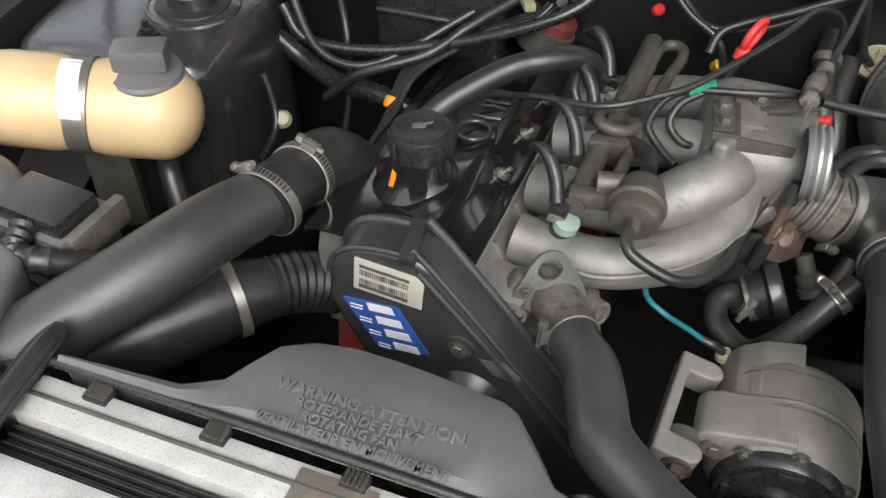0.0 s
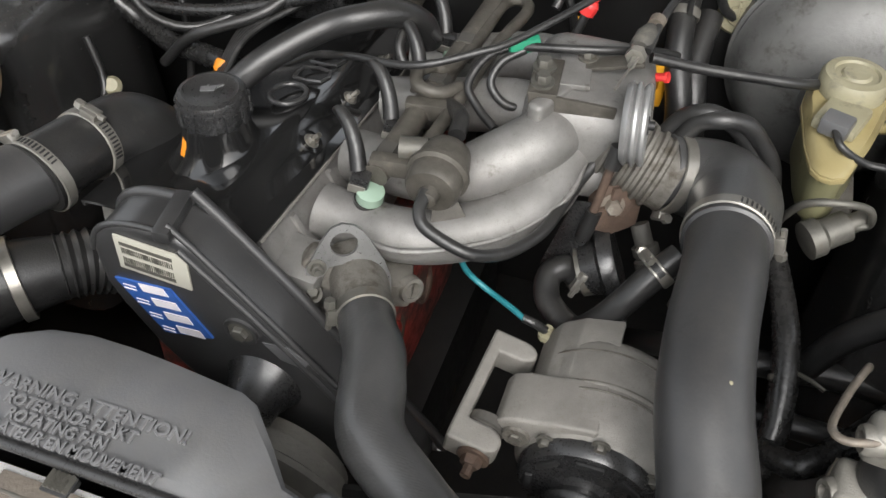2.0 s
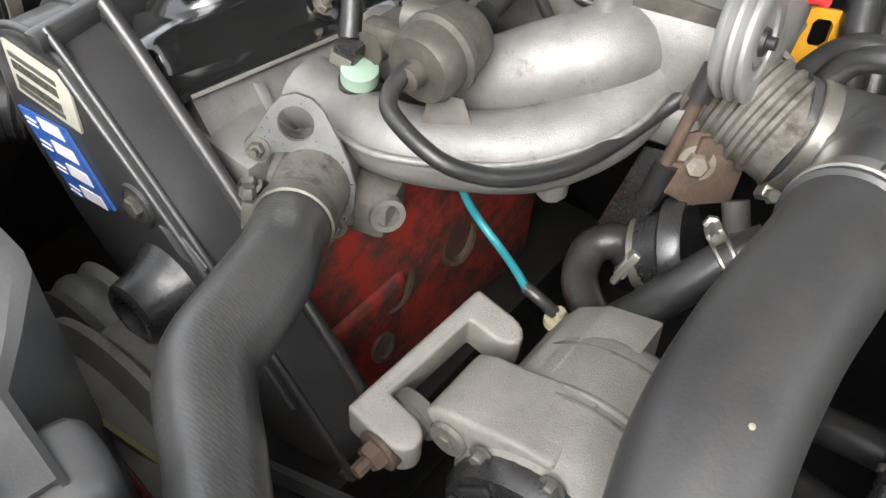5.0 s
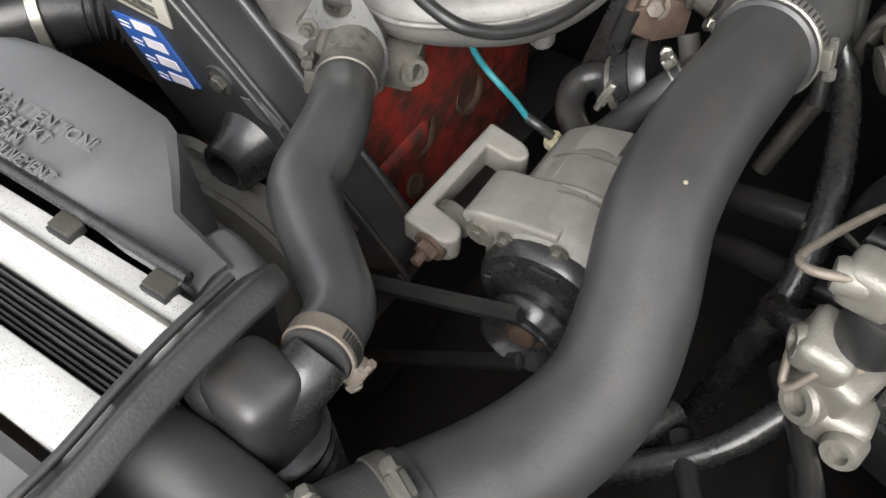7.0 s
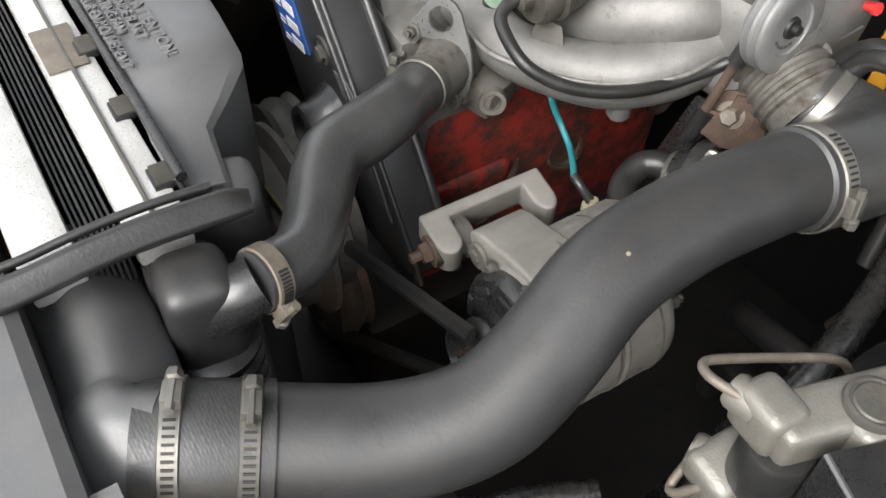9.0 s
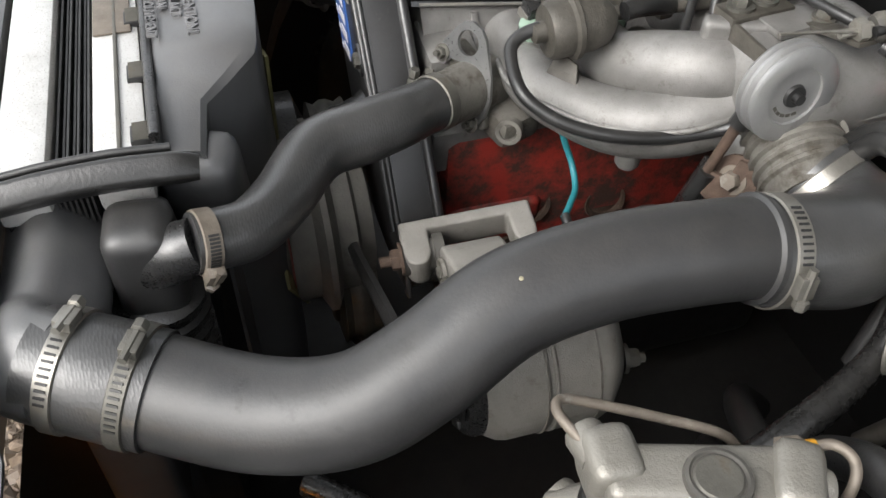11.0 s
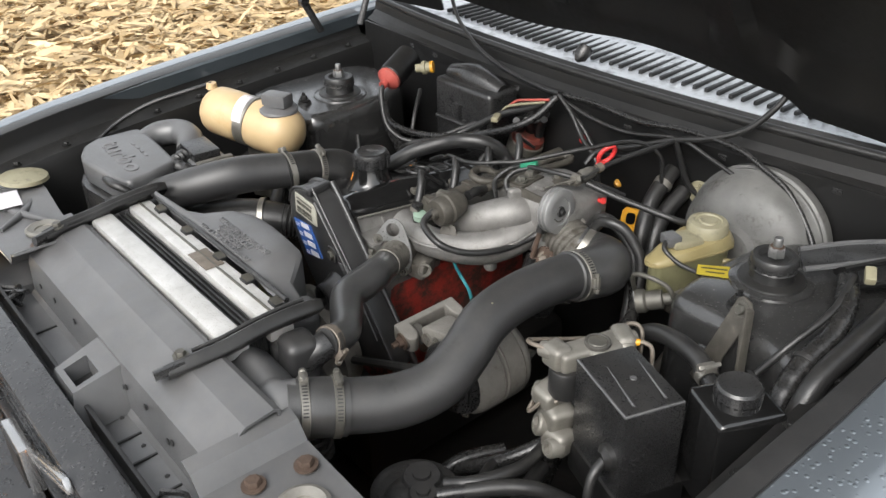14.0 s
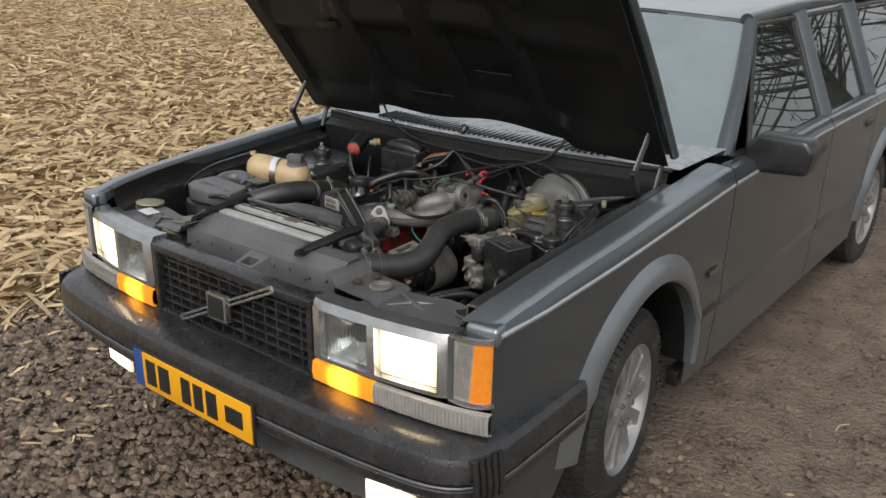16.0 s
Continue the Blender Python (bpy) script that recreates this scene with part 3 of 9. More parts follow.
def stones(name, n, place, size, mat, label, seed):
    rng = np.random.default_rng(seed)
    px, py = place(rng, n)
    octa = np.array([(1, 0, 0), (0, 1, 0), (-1, 0, 0), (0, -1, 0), (0, 0, 1), (0, 0, -1), (.6, .6, .5), (-.6, .6, .5), (-.6, -.6, .5), (.6, -.6, .5)], float)
    tri = np.array([(0, 6, 9), (1, 7, 6), (2, 8, 7), (3, 9, 8), (6, 4, 9), (7, 4, 6), (8, 4, 7), (9, 4, 8), (0, 1, 6), (1, 2, 7), (2, 3, 8), (3, 0, 9)])
    s = rng.uniform(*size, n)[:, None, None] * rng.uniform(0.55, 1.2, (n, 1, 3)) * (1 + rng.normal(0, 0.14, (n, 10, 1)))
    v = octa[None] * s
    a = rng.uniform(0, 6.28, n)[:, None]
    x, y = v[..., 0] * np.cos(a) - v[..., 1] * np.sin(a), v[..., 0] * np.sin(a) + v[..., 1] * np.cos(a)
    v = np.stack([x + px[:, None], y + py[:, None], v[..., 2] * 0.7 - 0.002], -1)
    me = bpy.data.meshes.new(name)
    me.from_pydata(v.reshape(-1, 3).tolist(), [], (tri[None] + (np.arange(n) * 10)[:, None, None]).reshape(-1, 3).tolist())
    me.materials.append(mat)
    return tagged(new(name, me), label, "gravel", kind="stuff")


stones("gravel", 22000, lambda rng, n: (rng.uniform(-2.3, 0.9, n) + rng.normal(0, 0.12, n), rng.uniform(-1.6, 0.9, n) + rng.normal(0, 0.2, n)), (0.006, 0.024), GRAVEL, "loose brown crushed gravel in front of the car", 8)
stones("large_clods", 500, lambda rng, n: (rng.uniform(0.95, 3.4, n), rng.uniform(-0.5, 6.0, n)), (0.01, 0.028), SOIL, "lumps of wet mud on the track", 19)
stones("mud_clods", 12000, lambda rng, n: (rng.uniform(0.9, 3.6, n), rng.uniform(-0.5, 6.5, n) + 0.1), (0.002, 0.013), SOIL, "small clods and stones on the dirt track", 9)


# ---- the car: shell ----
car = thing("car", (0, 1.4, 0), "dark grey estate car with its bonnet open, wet with rain", "car")


def lerp_table(y, table):
    for (a, va), (b, vb) in zip(table, table[1:]):
        if y <= b:
            return va + (vb - va) * max(0.0, (y - a)) / (b - a)
    return table[-1][1]


def crease(y):
    return lerp_table(y, [(-0.1, 0.806), (0.06, 0.822), (1.4, 0.908), (2.4, 0.925), (4.6, 0.93)])


def top_z(y):
    return crease(y) + lerp_table(y, [(-0.1, 0.006), (0.06, 0.006), (0.1, 0.014), (0.16, 0.024), (0.3, 0.034), (0.5, 0.04), (1.3, 0.05), (1.6, 0.03), (4.6, 0.03)])


WHEELS = (0.79, 3.555)


def arch_z(y, r=0.365):
    z = 0.24
    for c in WHEELS:
        if abs(y - c) < r:
            z = max(z, 0.335 + math.sqrt(r * r - (y - c) ** 2) * 1.08)
    return z


def side_x(y, z):
    """Half width of the body at a height."""
    zc = crease(y)
    nose = lerp_table(y, [(-0.1, 0.045), (0.02, 0.032), (0.2, 0.012), (0.6, 0.0), (4.6, 0.0)])
    if z <= zc:
        k = (zc - z) / zc
        x = 0.868 - 0.055 * k * k
        if 0.5 < z < 0.54:
            x += 0.006
    else:
        x = 0.868 - 0.009 * (z - zc) / max(0.005, top_z(y) - zc) - 0.007 * ((z - zc) / max(0.005, top_z(y) - zc)) ** 2
    return x - nose


def ycuts(y0, y1):
    ys = {y0, y1}
    n = max(2, int((y1 - y0) / 0.06))
    ys |= {y0 + (y1 - y0) * i / n for i in range(n + 1)}
    for c in WHEELS:
        ys |= {c + 0.365 * math.cos(math.pi * i / 24) * (1 if i not in (0, 24) else 0.9999) for i in range(25)}
    return sorted(y for y in ys if y0 <= y <= y1)


def side_panel(name, y0, y1, sx, label="", mats=None, top=True):
    rows = []
    for y in ycuts(y0, y1):
        zb, zc, zt = arch_z(y), crease(y), top_z(y)
        zs = [zb + (zc - 0.012 - zb) * i / 9 for i in range(10)] + [zc - 0.004, zc, zc + 0.006]
        zs += [zc + 0.006 + (zt - zc - 0.006) * i / 4 for i in range(1, 5)]
        row = [(sx * side_x(y, z), y, z) for z in zs]
        if top:
            xi = 0.762 if y < 1.36 else 0.80
            row += [(sx * (side_x(y, zt) - 0.012), y, zt + 0.004), (sx * (xi + 0.03), y, zt + 0.007), (sx * (xi + 0.006), y, zt + 0.006), (sx * xi, y, zt + 0.002), (sx * xi, y, zt - 0.025)]
        rows.append(row)
    bm = grid(B(), rows)
    thick(bm, 0.004)
    return part(name, bm, mats or PAINT_SHADED, car, label, 24)


for sx in (1, -1):
    fender = side_panel("fender", 0.062, 1.355, sx, "wet dark grey painted front wing")
    door_f = side_panel("front_door", 1.363, 2.43, sx)
    door_r = side_panel("rear_door", 2.438, 3.16, sx)
    side_panel("rear_quarter", 3.168, 4.62, sx)
    # rounded wet top of the wing
    bm = B()
    rows = []
    for i in range(28):
        y = 0.066 + (1.34 - 0.066) * i / 27
        zt, inner = top_z(y), 0.083 if sx > 0 else 0.054
        rows.append([(sx * (side_x(y, zt) + 0.003), y, zt - 0.002), (sx * (side_x(y, zt) - 0.003), y, zt + 0.005), (sx * (side_x(y, zt) - 0.014), y, zt + 0.0085), (sx * (side_x(y, zt) - 0.03), y, zt + 0.0095), (sx * (side_x(y, zt) - inner + 0.023), y, zt + 0.0105), (sx * (side_x(y, zt) - inner + 0.003), y, zt + 0.01), (sx * (side_x(y, zt) - inner), y, zt + 0.006)])
    grid(bm, rows)
    part("wing_top", thick(bm, 0.003), PAINT_SKYLIT, fender, "rain-beaded top of the wing")
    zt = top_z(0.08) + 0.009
    part("wing_nose", block(B(), (sx * 0.802, 0.082, (zt + 0.795) / 2), (0.082, 0.052, zt - 0.795), (0, 0, sx * 8), 0.014, 4), PAINT_SKYLIT, fender)
    # pale strip painted as the glint along the crease, and moulding below
    bm = B()
    for y0, y1 in ((0.08, 1.35), (1.37, 2.42), (2.445, 3.155), (3.175, 4.6)):
        n = 8
        grid(bm, [[(sx * (side_x(y, crease(y) - 0.006) + 0.003), y, crease(y) - 0.009), (sx * (side_x(y, crease(y)) + 0.005), y, crease(y) - 0.002), (sx * (side_x(y, crease(y) + .003) + 0.002), y, crease(y) + 0.003)]
                  for y in (y0 + (y1 - y0) * i / n for i in range(n + 1))])
    part("crease_strip", thick(bm, 0.003), CREASE_GLINT, car, "pale line painted as the glint on the body crease")
    for y0, y1 in ((1.2, 1.35), (1.372, 2.42), (2.446, 3.15)):
        bm = B()
        block(bm, (sx * 0.853, (y0 + y1) / 2, 0.49), (0.016, y1 - y0, 0.045), (0, 0, 0), 0.005)
        part("side_moulding", bm, PLASTIC if y1 < 1.36 else PAINT_SHADED, car)
    # wheel arch lips and liners
    for c in WHEELS:
        bm = B()
        rows = []
        for i in range(33):
            a = math.pi * i / 32
            row = []
            for r, dx in ((0.362, -0.02), (0.362, 0.02), (0.37, 0.029), (0.384, 0.029), (0.41, 0.018), (0.436, 0.002)):
                y, z = c + r * math.cos(a), 0.335 + r * math.sin(a) * 1.08
                row.append((sx * (side_x(y, z) + dx), y, z))
            rows.append(row)
        grid(bm, rows)
        part("wheel_arch", thick(bm, 0.003), PAINT_SKYLIT, car, "wet flared wheel arch lip")
        bm = B()
        grid(bm, [[(sx * x, c + 0.364 * math.cos(math.pi * i / 20), 0.335 + 0.39 * math.sin(math.pi * i / 20)) for x in (0.842, 0.58)] for i in range(21)])
        part("arch_liner", thick(bm, 0.004), BAY, car)
    # sill
    bm = B()
    block(bm, (sx * 0.80, 2.17, 0.25), (0.05, 2.0, 0.06), (0, 0, 0), 0.012)
    part("sill", bm, PLASTIC, car)

# badge bars on the wing
bm = B()
block(bm, (0.868, 1.25, 0.632), (0.006, 0.075, 0.022), (0, 0, 0), 0.003)
badge = part("wing_badge", bm, PLASTIC, car, "small black badge with a bright bar")
for k in range(5):
    part("badge_bar", block(B(), (0.8725, 1.222 + k * 0.014, 0.632), (0.002, 0.009, 0.011), (0, 0, 0), 0.001), CHROME, badge)


def greenhouse():
    a0, a1, r1 = Vector((0.735, 1.56, 0.935)), Vector((0.615, 1.98, 1.372)), Vector((0.60, 4.35, 1.385))
    # windscreen
    rows = []
    for i in range(9):
        t = i / 8
        row = []
        for j in range(-8, 9):
            u = j / 8
            x = u * (0.742 * (1 - t) + 0.618 * t)
            y = 1.34 + 0.2 * u * u + t * (0.53 - 0.1 * u * u)
            z = 0.985 - 0.04 * u * u + t * (0.40 + 0.01 * u * u)
            row.append((x, y, z))
        rows.append(row)
    part("windscreen", thick(grid(B(), rows), 0.005), GLASS_SKY, car, "sloping windscreen glass with rain on it, sky reflection put into its colour")
    bm = B()
    tube(bm, [Vector(rows[0][j]) + Vector((0, -0.004, 0)) for j in (0, 4, 8, 12, 16)], 0.012, 8, 4)
    tube(bm, [Vector(rows[-1][j]) for j in (0, 4, 8, 12, 16)], 0.012, 8, 4)
    part("windscreen_seal", bm, RUBBER, car)
    # roof
    rr = []
    for i in range(25):
        y = 1.86 + (4.55 - 1.86) * i / 24
        h = 1.392 + 0.035 * math.sin(math.pi * min(1, (y - 1.86) / 2.2) * 0.5)
        row = []
        for j in range(-10, 11):
            u = j / 10
            row.append((u * 0.635, y + 0.1 * u * u * (1 - i / 24), h - 0.03 * u ** 2 - 0.03 * max(0, abs(u) - 0.8) * 5))
        rr.append(row)
    part("roof", thick(grid(B(), rr), 0.02), PAINT_SKYLIT, car, "wet dark grey roof")
    for sx in (1, -1):
        bm = B()
        tube(bm, [(sx * 0.752, 1.53, 0.93), (sx * 0.70, 1.75, 1.16), (sx * 0.63, 1.97, 1.362)], [0.034, 0.027, 0.025], 12, 6)
        part("front_pillar", bm, PAINT_SHADED, car)
        tube_rail = tube(B(), [(sx * 0.622, 1.95, 1.365), (sx * 0.63, 2.6, 1.392), (sx * 0.625, 3.6, 1.395), (sx * 0.60, 4.5, 1.37)], 0.026, 10, 8)
        part("roof_rail", tube_rail, PAINT_SHADED, car)

        def at(y, z):
            t = (z - 0.94) / (1.37 - 0.94)
            return (sx * (0.812 - 0.175 * t), y, z)

        # belt line
        bm = B()
        grid(bm, [[at(y, top_z(y) - 0.01), at(y, top_z(y) + 0.012), (at(y, 0.98)[0] * 0.97, y, top_z(y) + 0.012)] for y in (1.5 + i * 0.31 for i in range(11))])
        part("belt_strip", thick(bm, 0.006), PLASTIC, car)
        glass_name = "side_window"
        for y0, y1, f0, f1 in ((1.62, 2.41, 0.36, 0.0), (2.52, 3.12, 0.0, -0.03), (3.24, 4.32, -0.02, -0.1)):
            bm = B()
            n = 6
            grid(bm, [[at(y0 + f0 * t + (y1 + f1 * t - y0 - f0 * t) * u / n, 0.95 + (1.345 - 0.95) * t) for u in range(n + 1)] for t in (i / 5 for i in range(6))])
            part(glass_name, thick(bm, 0.005), GLASS_DARK, car, "dark side window reflecting bare trees")
            bm = B()
            loop = [at(y0 - 0.01, 0.95), at(y0 + f0 - 0.01, 1.35), at(y1 + f1 + 0.01, 1.35), at(y1 + 0.01, 0.95), at(y0 - 0.01, 0.95)]
            for p, q in zip(loop, loop[1:]):
                tube(bm, [p, q], 0.011, 8, 2)
            part("window_frame", bm, PLASTIC, car)
        for yb, w in ((2.465, 0.045), (3.18, 0.05)):
            bm = B()
            tube(bm, [at(yb, 0.94), at(yb, 1.37)], w, 8, 2, flat=0.35)
            part("pillar", bm, PAINT_SHADED, car)
        bm = B()
        grid(bm, [[at(4.33 - 0.1 * t, 0.94 + 0.43 * t), at(4.6 - 0.14 * t, 0.94 + 0.43 * t)] for t in (i / 4 for i in range(5))])
        part("rear_pillar", thick(bm, 0.03), PAINT_SHADED, car)
    # tail, floor and cabin
    bm = B()
    grid(bm, [[(x, 4.62 - 0.16 * max(0, (z - 0.94)) / 0.43 * 1.0, z) for x in (-0.82 + 0.205 * i if z < 0.95 else (-0.62 + 0.155 * i) for i in range(9))] for z in (0.3, 0.5, 0.7, 0.93, 1.1, 1.38)])
    part("tailgate", thick(bm, 0.02), PAINT_SHADED, car)
    bm = B()
    block(bm, (0, 4.68, 0.47), (1.72, 0.16, 0.2), (0, 0, 0), 0.03)
    part("rear_bumper", bm, PLASTIC, car)
    bm = B()
    block(bm, (0, 2.95, 0.32), (1.5, 3.3, 0.08), (0, 0, 0), 0.02)
    part("underbody", bm, BAY, car)
    bm = B()
    block(bm, (0, 1.62, 0.9), (1.36, 0.3, 0.12), (0, 0, 0), 0.04)
    part("dashboard", bm, PLASTIC, car)
    for sx in (1, -1):
        bm = B()
        block(bm, (sx * 0.36, 2.3, 0.62), (0.46, 0.46, 0.16), (0, 0, 0), 0.04)
        block(bm, (sx * 0.36, 2.55, 0.88), (0.44, 0.12, 0.56), (-14, 0, 0), 0.04)
        block(bm, (sx * 0.36, 2.62, 1.2), (0.24, 0.07, 0.15), (-8, 0, 0), 0.025)
        part("front_seat", bm, BAY, car)


greenhouse()

# door mirrors and handles
for sx in (1, -1):
    bm = B()
    prism(bm, [(-0.105, -0.065), (0.1, -0.055), (0.115, 0.03), (0.09, 0.066), (-0.07, 0.07), (-0.108, 0.03)], pose(sx * 0.925, 1.66, 0.965, 90, 0, 0) @ Matrix.Diagonal((sx, 1, 1, 1)), 0.11, 0.02, 3)
    mirror = part("door_mirror", bm, PLASTIC, car, "black plastic door mirror housing")
    bm = B()
    block(bm, (sx * 0.815, 1.64, 0.935), (0.06, 0.08, 0.05), (0, 0, 0), 0.012)
    part("mirror_foot", bm, PLASTIC, mirror)
    for y in (2.3, 3.05):
        bm = B()
        block(bm, (sx * 0.868, y, 0.85), (0.02, 0.12, 0.03), (0, 0, 0), 0.008)
        part("door_handle", bm, PLASTIC, car)


# wheels
def wheel(y, sx):
    c = Vector((sx * 0.735, y, 0.305))
    steer = radians(8) if y < 1.5 else 0.0
    ax = Vector((math.cos(steer), math.sin(steer), 0)) * sx
    fw = Vector((-math.sin(steer), math.cos(steer), 0))
    bm = B()
    lathe(bm, c, ax, [(0.19, -0.09), (0.24, -0.098), (0.285, -0.092), (0.302, -0.075), (0.306, -0.05), (0.308, 0.0), (0.306, 0.05), (0.302, 0.075), (0.285, 0.092), (0.24, 0.1), (0.2, 0.092), (0.19, 0.085)], 64, close=False)
    tyre = part("wheel", bm, TYRE, car, "muddy black tyre on a silver alloy wheel")
    # tread blocks and shoulder lugs
    bm = B()
    for k in range(72):
        a = 2 * math.pi * k / 72
        for off, da in ((-0.06, 0.0), (-0.022, 0.045), (0.022, 0.0), (0.06, 0.045)):
            d = fw * math.cos(a + da) + Vector((0, 0, math.sin(a + da)))
            tmp = B()
            block(tmp, (0, 0, 0), (0.032, 0.017, 0.012), (0, 0, 14 if off > 0 else -14), 0)
            merge(bm, tmp, frame_on(c + ax * off + d * (0.308 - abs(off) * 0.07), d, ax) @ pose(0, 0, 0, 0, 0, 90))
        d = fw * math.cos(a) + Vector((0, 0, math.sin(a)))
        tmp = B()
        block(tmp, (0, 0, 0), (0.012, 0.03, 0.01), (0, 0, 0), 0)
        merge(bm, tmp, frame_on(c + ax * 0.084 + d * 0.294, d + ax * 0.9, ax))
    part("tread", bm, TYRE, tyre)
    bm = B()
    lathe(bm, c, ax, [(0.188, -0.08), (0.2, 0.085), (0.207, 0.092), (0.2, 0.094), (0.188, 0.084), (0.178, 0.05), (0.172, -0.06)], 48, close=False)
    lathe(bm, c, ax, [(0.07, 0.05), (0.068, 0.078), (0.05, 0.084), (0.045, 0.078), (0.035, 0.078), (0.034, 0.088), (0.02, 0.09)], 32)
    for k in range(10):
        a = 2 * math.pi * k / 10
        d, s = fw * math.cos(a) + Vector((0, 0, math.sin(a))), fw * -math.sin(a) + Vector((0, 0, math.cos(a)))
        w0, w1 = 0.016, 0.024
        q = [c + d * 0.055 + s * w0 + ax * 0.078, c + d * 0.055 - s * w0 + ax * 0.078, c + d * 0.186 - s * w1 + ax * 0.084, c + d * 0.186 + s * w1 + ax * 0.084]
        lo = [p - ax * 0.03 for p in q]
        tmp = B()
        va, vb = [tmp.verts.new(p) for p in q], [tmp.verts.new(p) for p in lo]
        tmp.faces.new(va)
        tmp.faces.new(vb[::-1])
        for i in range(4):
            tmp.faces.new((va[i], vb[i], vb[(i + 1) % 4], va[(i + 1) % 4]))
        bmesh.ops.recalc_face_normals(tmp, faces=tmp.faces)
        bmesh.ops.bevel(tmp, geom=tmp.edges[:], offset=0.004, segments=2, affect="EDGES")
        merge(bm, tmp)
    part("rim", bm, RIM, tyre, "silver ten-spoke alloy rim")
    bm = B()
    lathe(bm, c, ax, [(0.18, -0.03), (0.18, 0.01)], 32)
    part("brake_disc", bm, BAY, tyre)
    for k in range(5):
        a = 2 * math.pi * k / 5
        part("wheel_nut", hexbolt(B(), c + ax * 0.078 + fw * (0.05 * math.cos(a)) + Vector((0, 0, 0.05 * math.sin(a))), ax, 0.009, 0.012, False), STEEL_DULL, tyre)


for sx in (1, -1):
    for y in WHEELS:
        wheel(y, sx)

# ---- bonnet, hinged up ----
hd = Vector((0, -0.637, 0.771))
hn = Vector((0, 0.771, 0.637))
H0 = Vector((0, 1.095, 1.0))


def on_hood(u, v, w=0.0):
    """u across, v up the bonnet from its hinge edge, w outward."""
    return H0 + Vector((u, 0, 0)) + hd * v + hn * (w + 0.03 * (1 - (u / 0.78) ** 2) + 0.02 * math.sin(math.pi * min(1, v / 1.1)))


def hood_low(u):
    """How far the lower edge of the bonnet sags at u."""
    step = min(1.0, max(0.0, (0.432 - abs(u)) / 0.03))
    return 0.012 + 0.02 * max(0.0, abs(u) - 0.6) * 5 + step * (0.05 + 0.014 * math.sin(u * 11))


bm = B()
grid(bm, [[on_hood(-0.775 + 1.55 * i / 96, hood_low(-0.775 + 1.55 * i / 96) * (1 - j / 12) + 1.12 * j / 12, 0.012) for i in range(97)] for j in range(13)])
hood = part("bonnet", thick(bm, 0.003), PAINT_SKYLIT, car, "raised dark grey bonnet with a black underside")
bm = B()
grid(bm, [[on_hood(-0.765 + 1.53 * i / 96, hood_low(-0.765 + 1.53 * i / 96) * (1 - j / 30) + 0.005 + 1.1 * j / 30,
                   -0.012 - 0.022 * (1 if (abs(u := -0.765 + 1.53 * i / 96) < 0.05 or 0.30 < abs(u) < 0.36 or abs(u) > 0.70 or j < 3 or 11 < j < 14 or 20 < j < 23 or j > 28) else 0)) for i in range(97)] for j in range(31)])
part("bonnet_liner", thick(bm, 0.004), BAY, hood, "dirty black underside with pressed ribs")
for sx in (1, -1):
    part("bonnet_rim", tube(B(), [on_hood(sx * 0.772, 0.04, 0.0), on_hood(sx * 0.774, 0.5, 0.0), on_hood(sx * 0.772, 1.12, 0.0)], 0.014, 8, 4), PAINT_SHADED, hood)
for u, v, wd in ((-0.42, 0.46, 0.1), (0.22, 0.3, 0.14), (-0.1, 0.16, 0.2), (0.4, 0.62, 0.1)):
    tmp = B()
    block(tmp, (0, 0, 0), (wd, 0.03, 0.006), (0, 0, 0), 0.003)
    part("bonnet_bracket", merge(B(), tmp, frame_on(on_hood(u, v, -0.04), -hn, hd)), BAY, hood)
bm = B()
lathe(bm, on_hood(-0.02, 0.02, -0.04), -hn, [(0.016, 0), (0.014, 0.02), (0.005, 0.03)], 12)
part("washer_jet", bm, PLASTIC, hood)
for sx in (1, -1):
    bm = B()
    x = sx * 0.73
    A, P, C, D, E = (x, 1.0, 1.145), (x, 0.897, 1.003), (x, 0.938, 0.925), (x, 1.085, 1.003), (x, 1.05, 0.92)
    for p, q, w in ((C, P, 0.009), (P, A, 0.009), (A, D, 0.008), (D, E, 0.008), (A, (x, 0.945, 1.165), 0.008)):
        tube(bm, [p, q], w, 6, 2, flat=0.4)
    for p in (A, P, D):
        lathe(bm, Vector(p) - Vector((0.008, 0, 0)), (1, 0, 0), [(0.011, 0), (0.011, 0.016)], 12)
    part("bonnet_hinge", bm, PLASTIC, car, "black folding hinge arms")

# ---- engine bay walls ----
bay = thing("engine_bay", (0, 0.6, 0.3), "black painted engine compartment with dusty inner wings", "engine bay", kind="structure")
bm = B()
block(bm, (0, 0.6, 0.3), (1.36, 1.0, 0.02), (0, 0, 0), 0.004)
part("undertray", bm, BAY, bay)
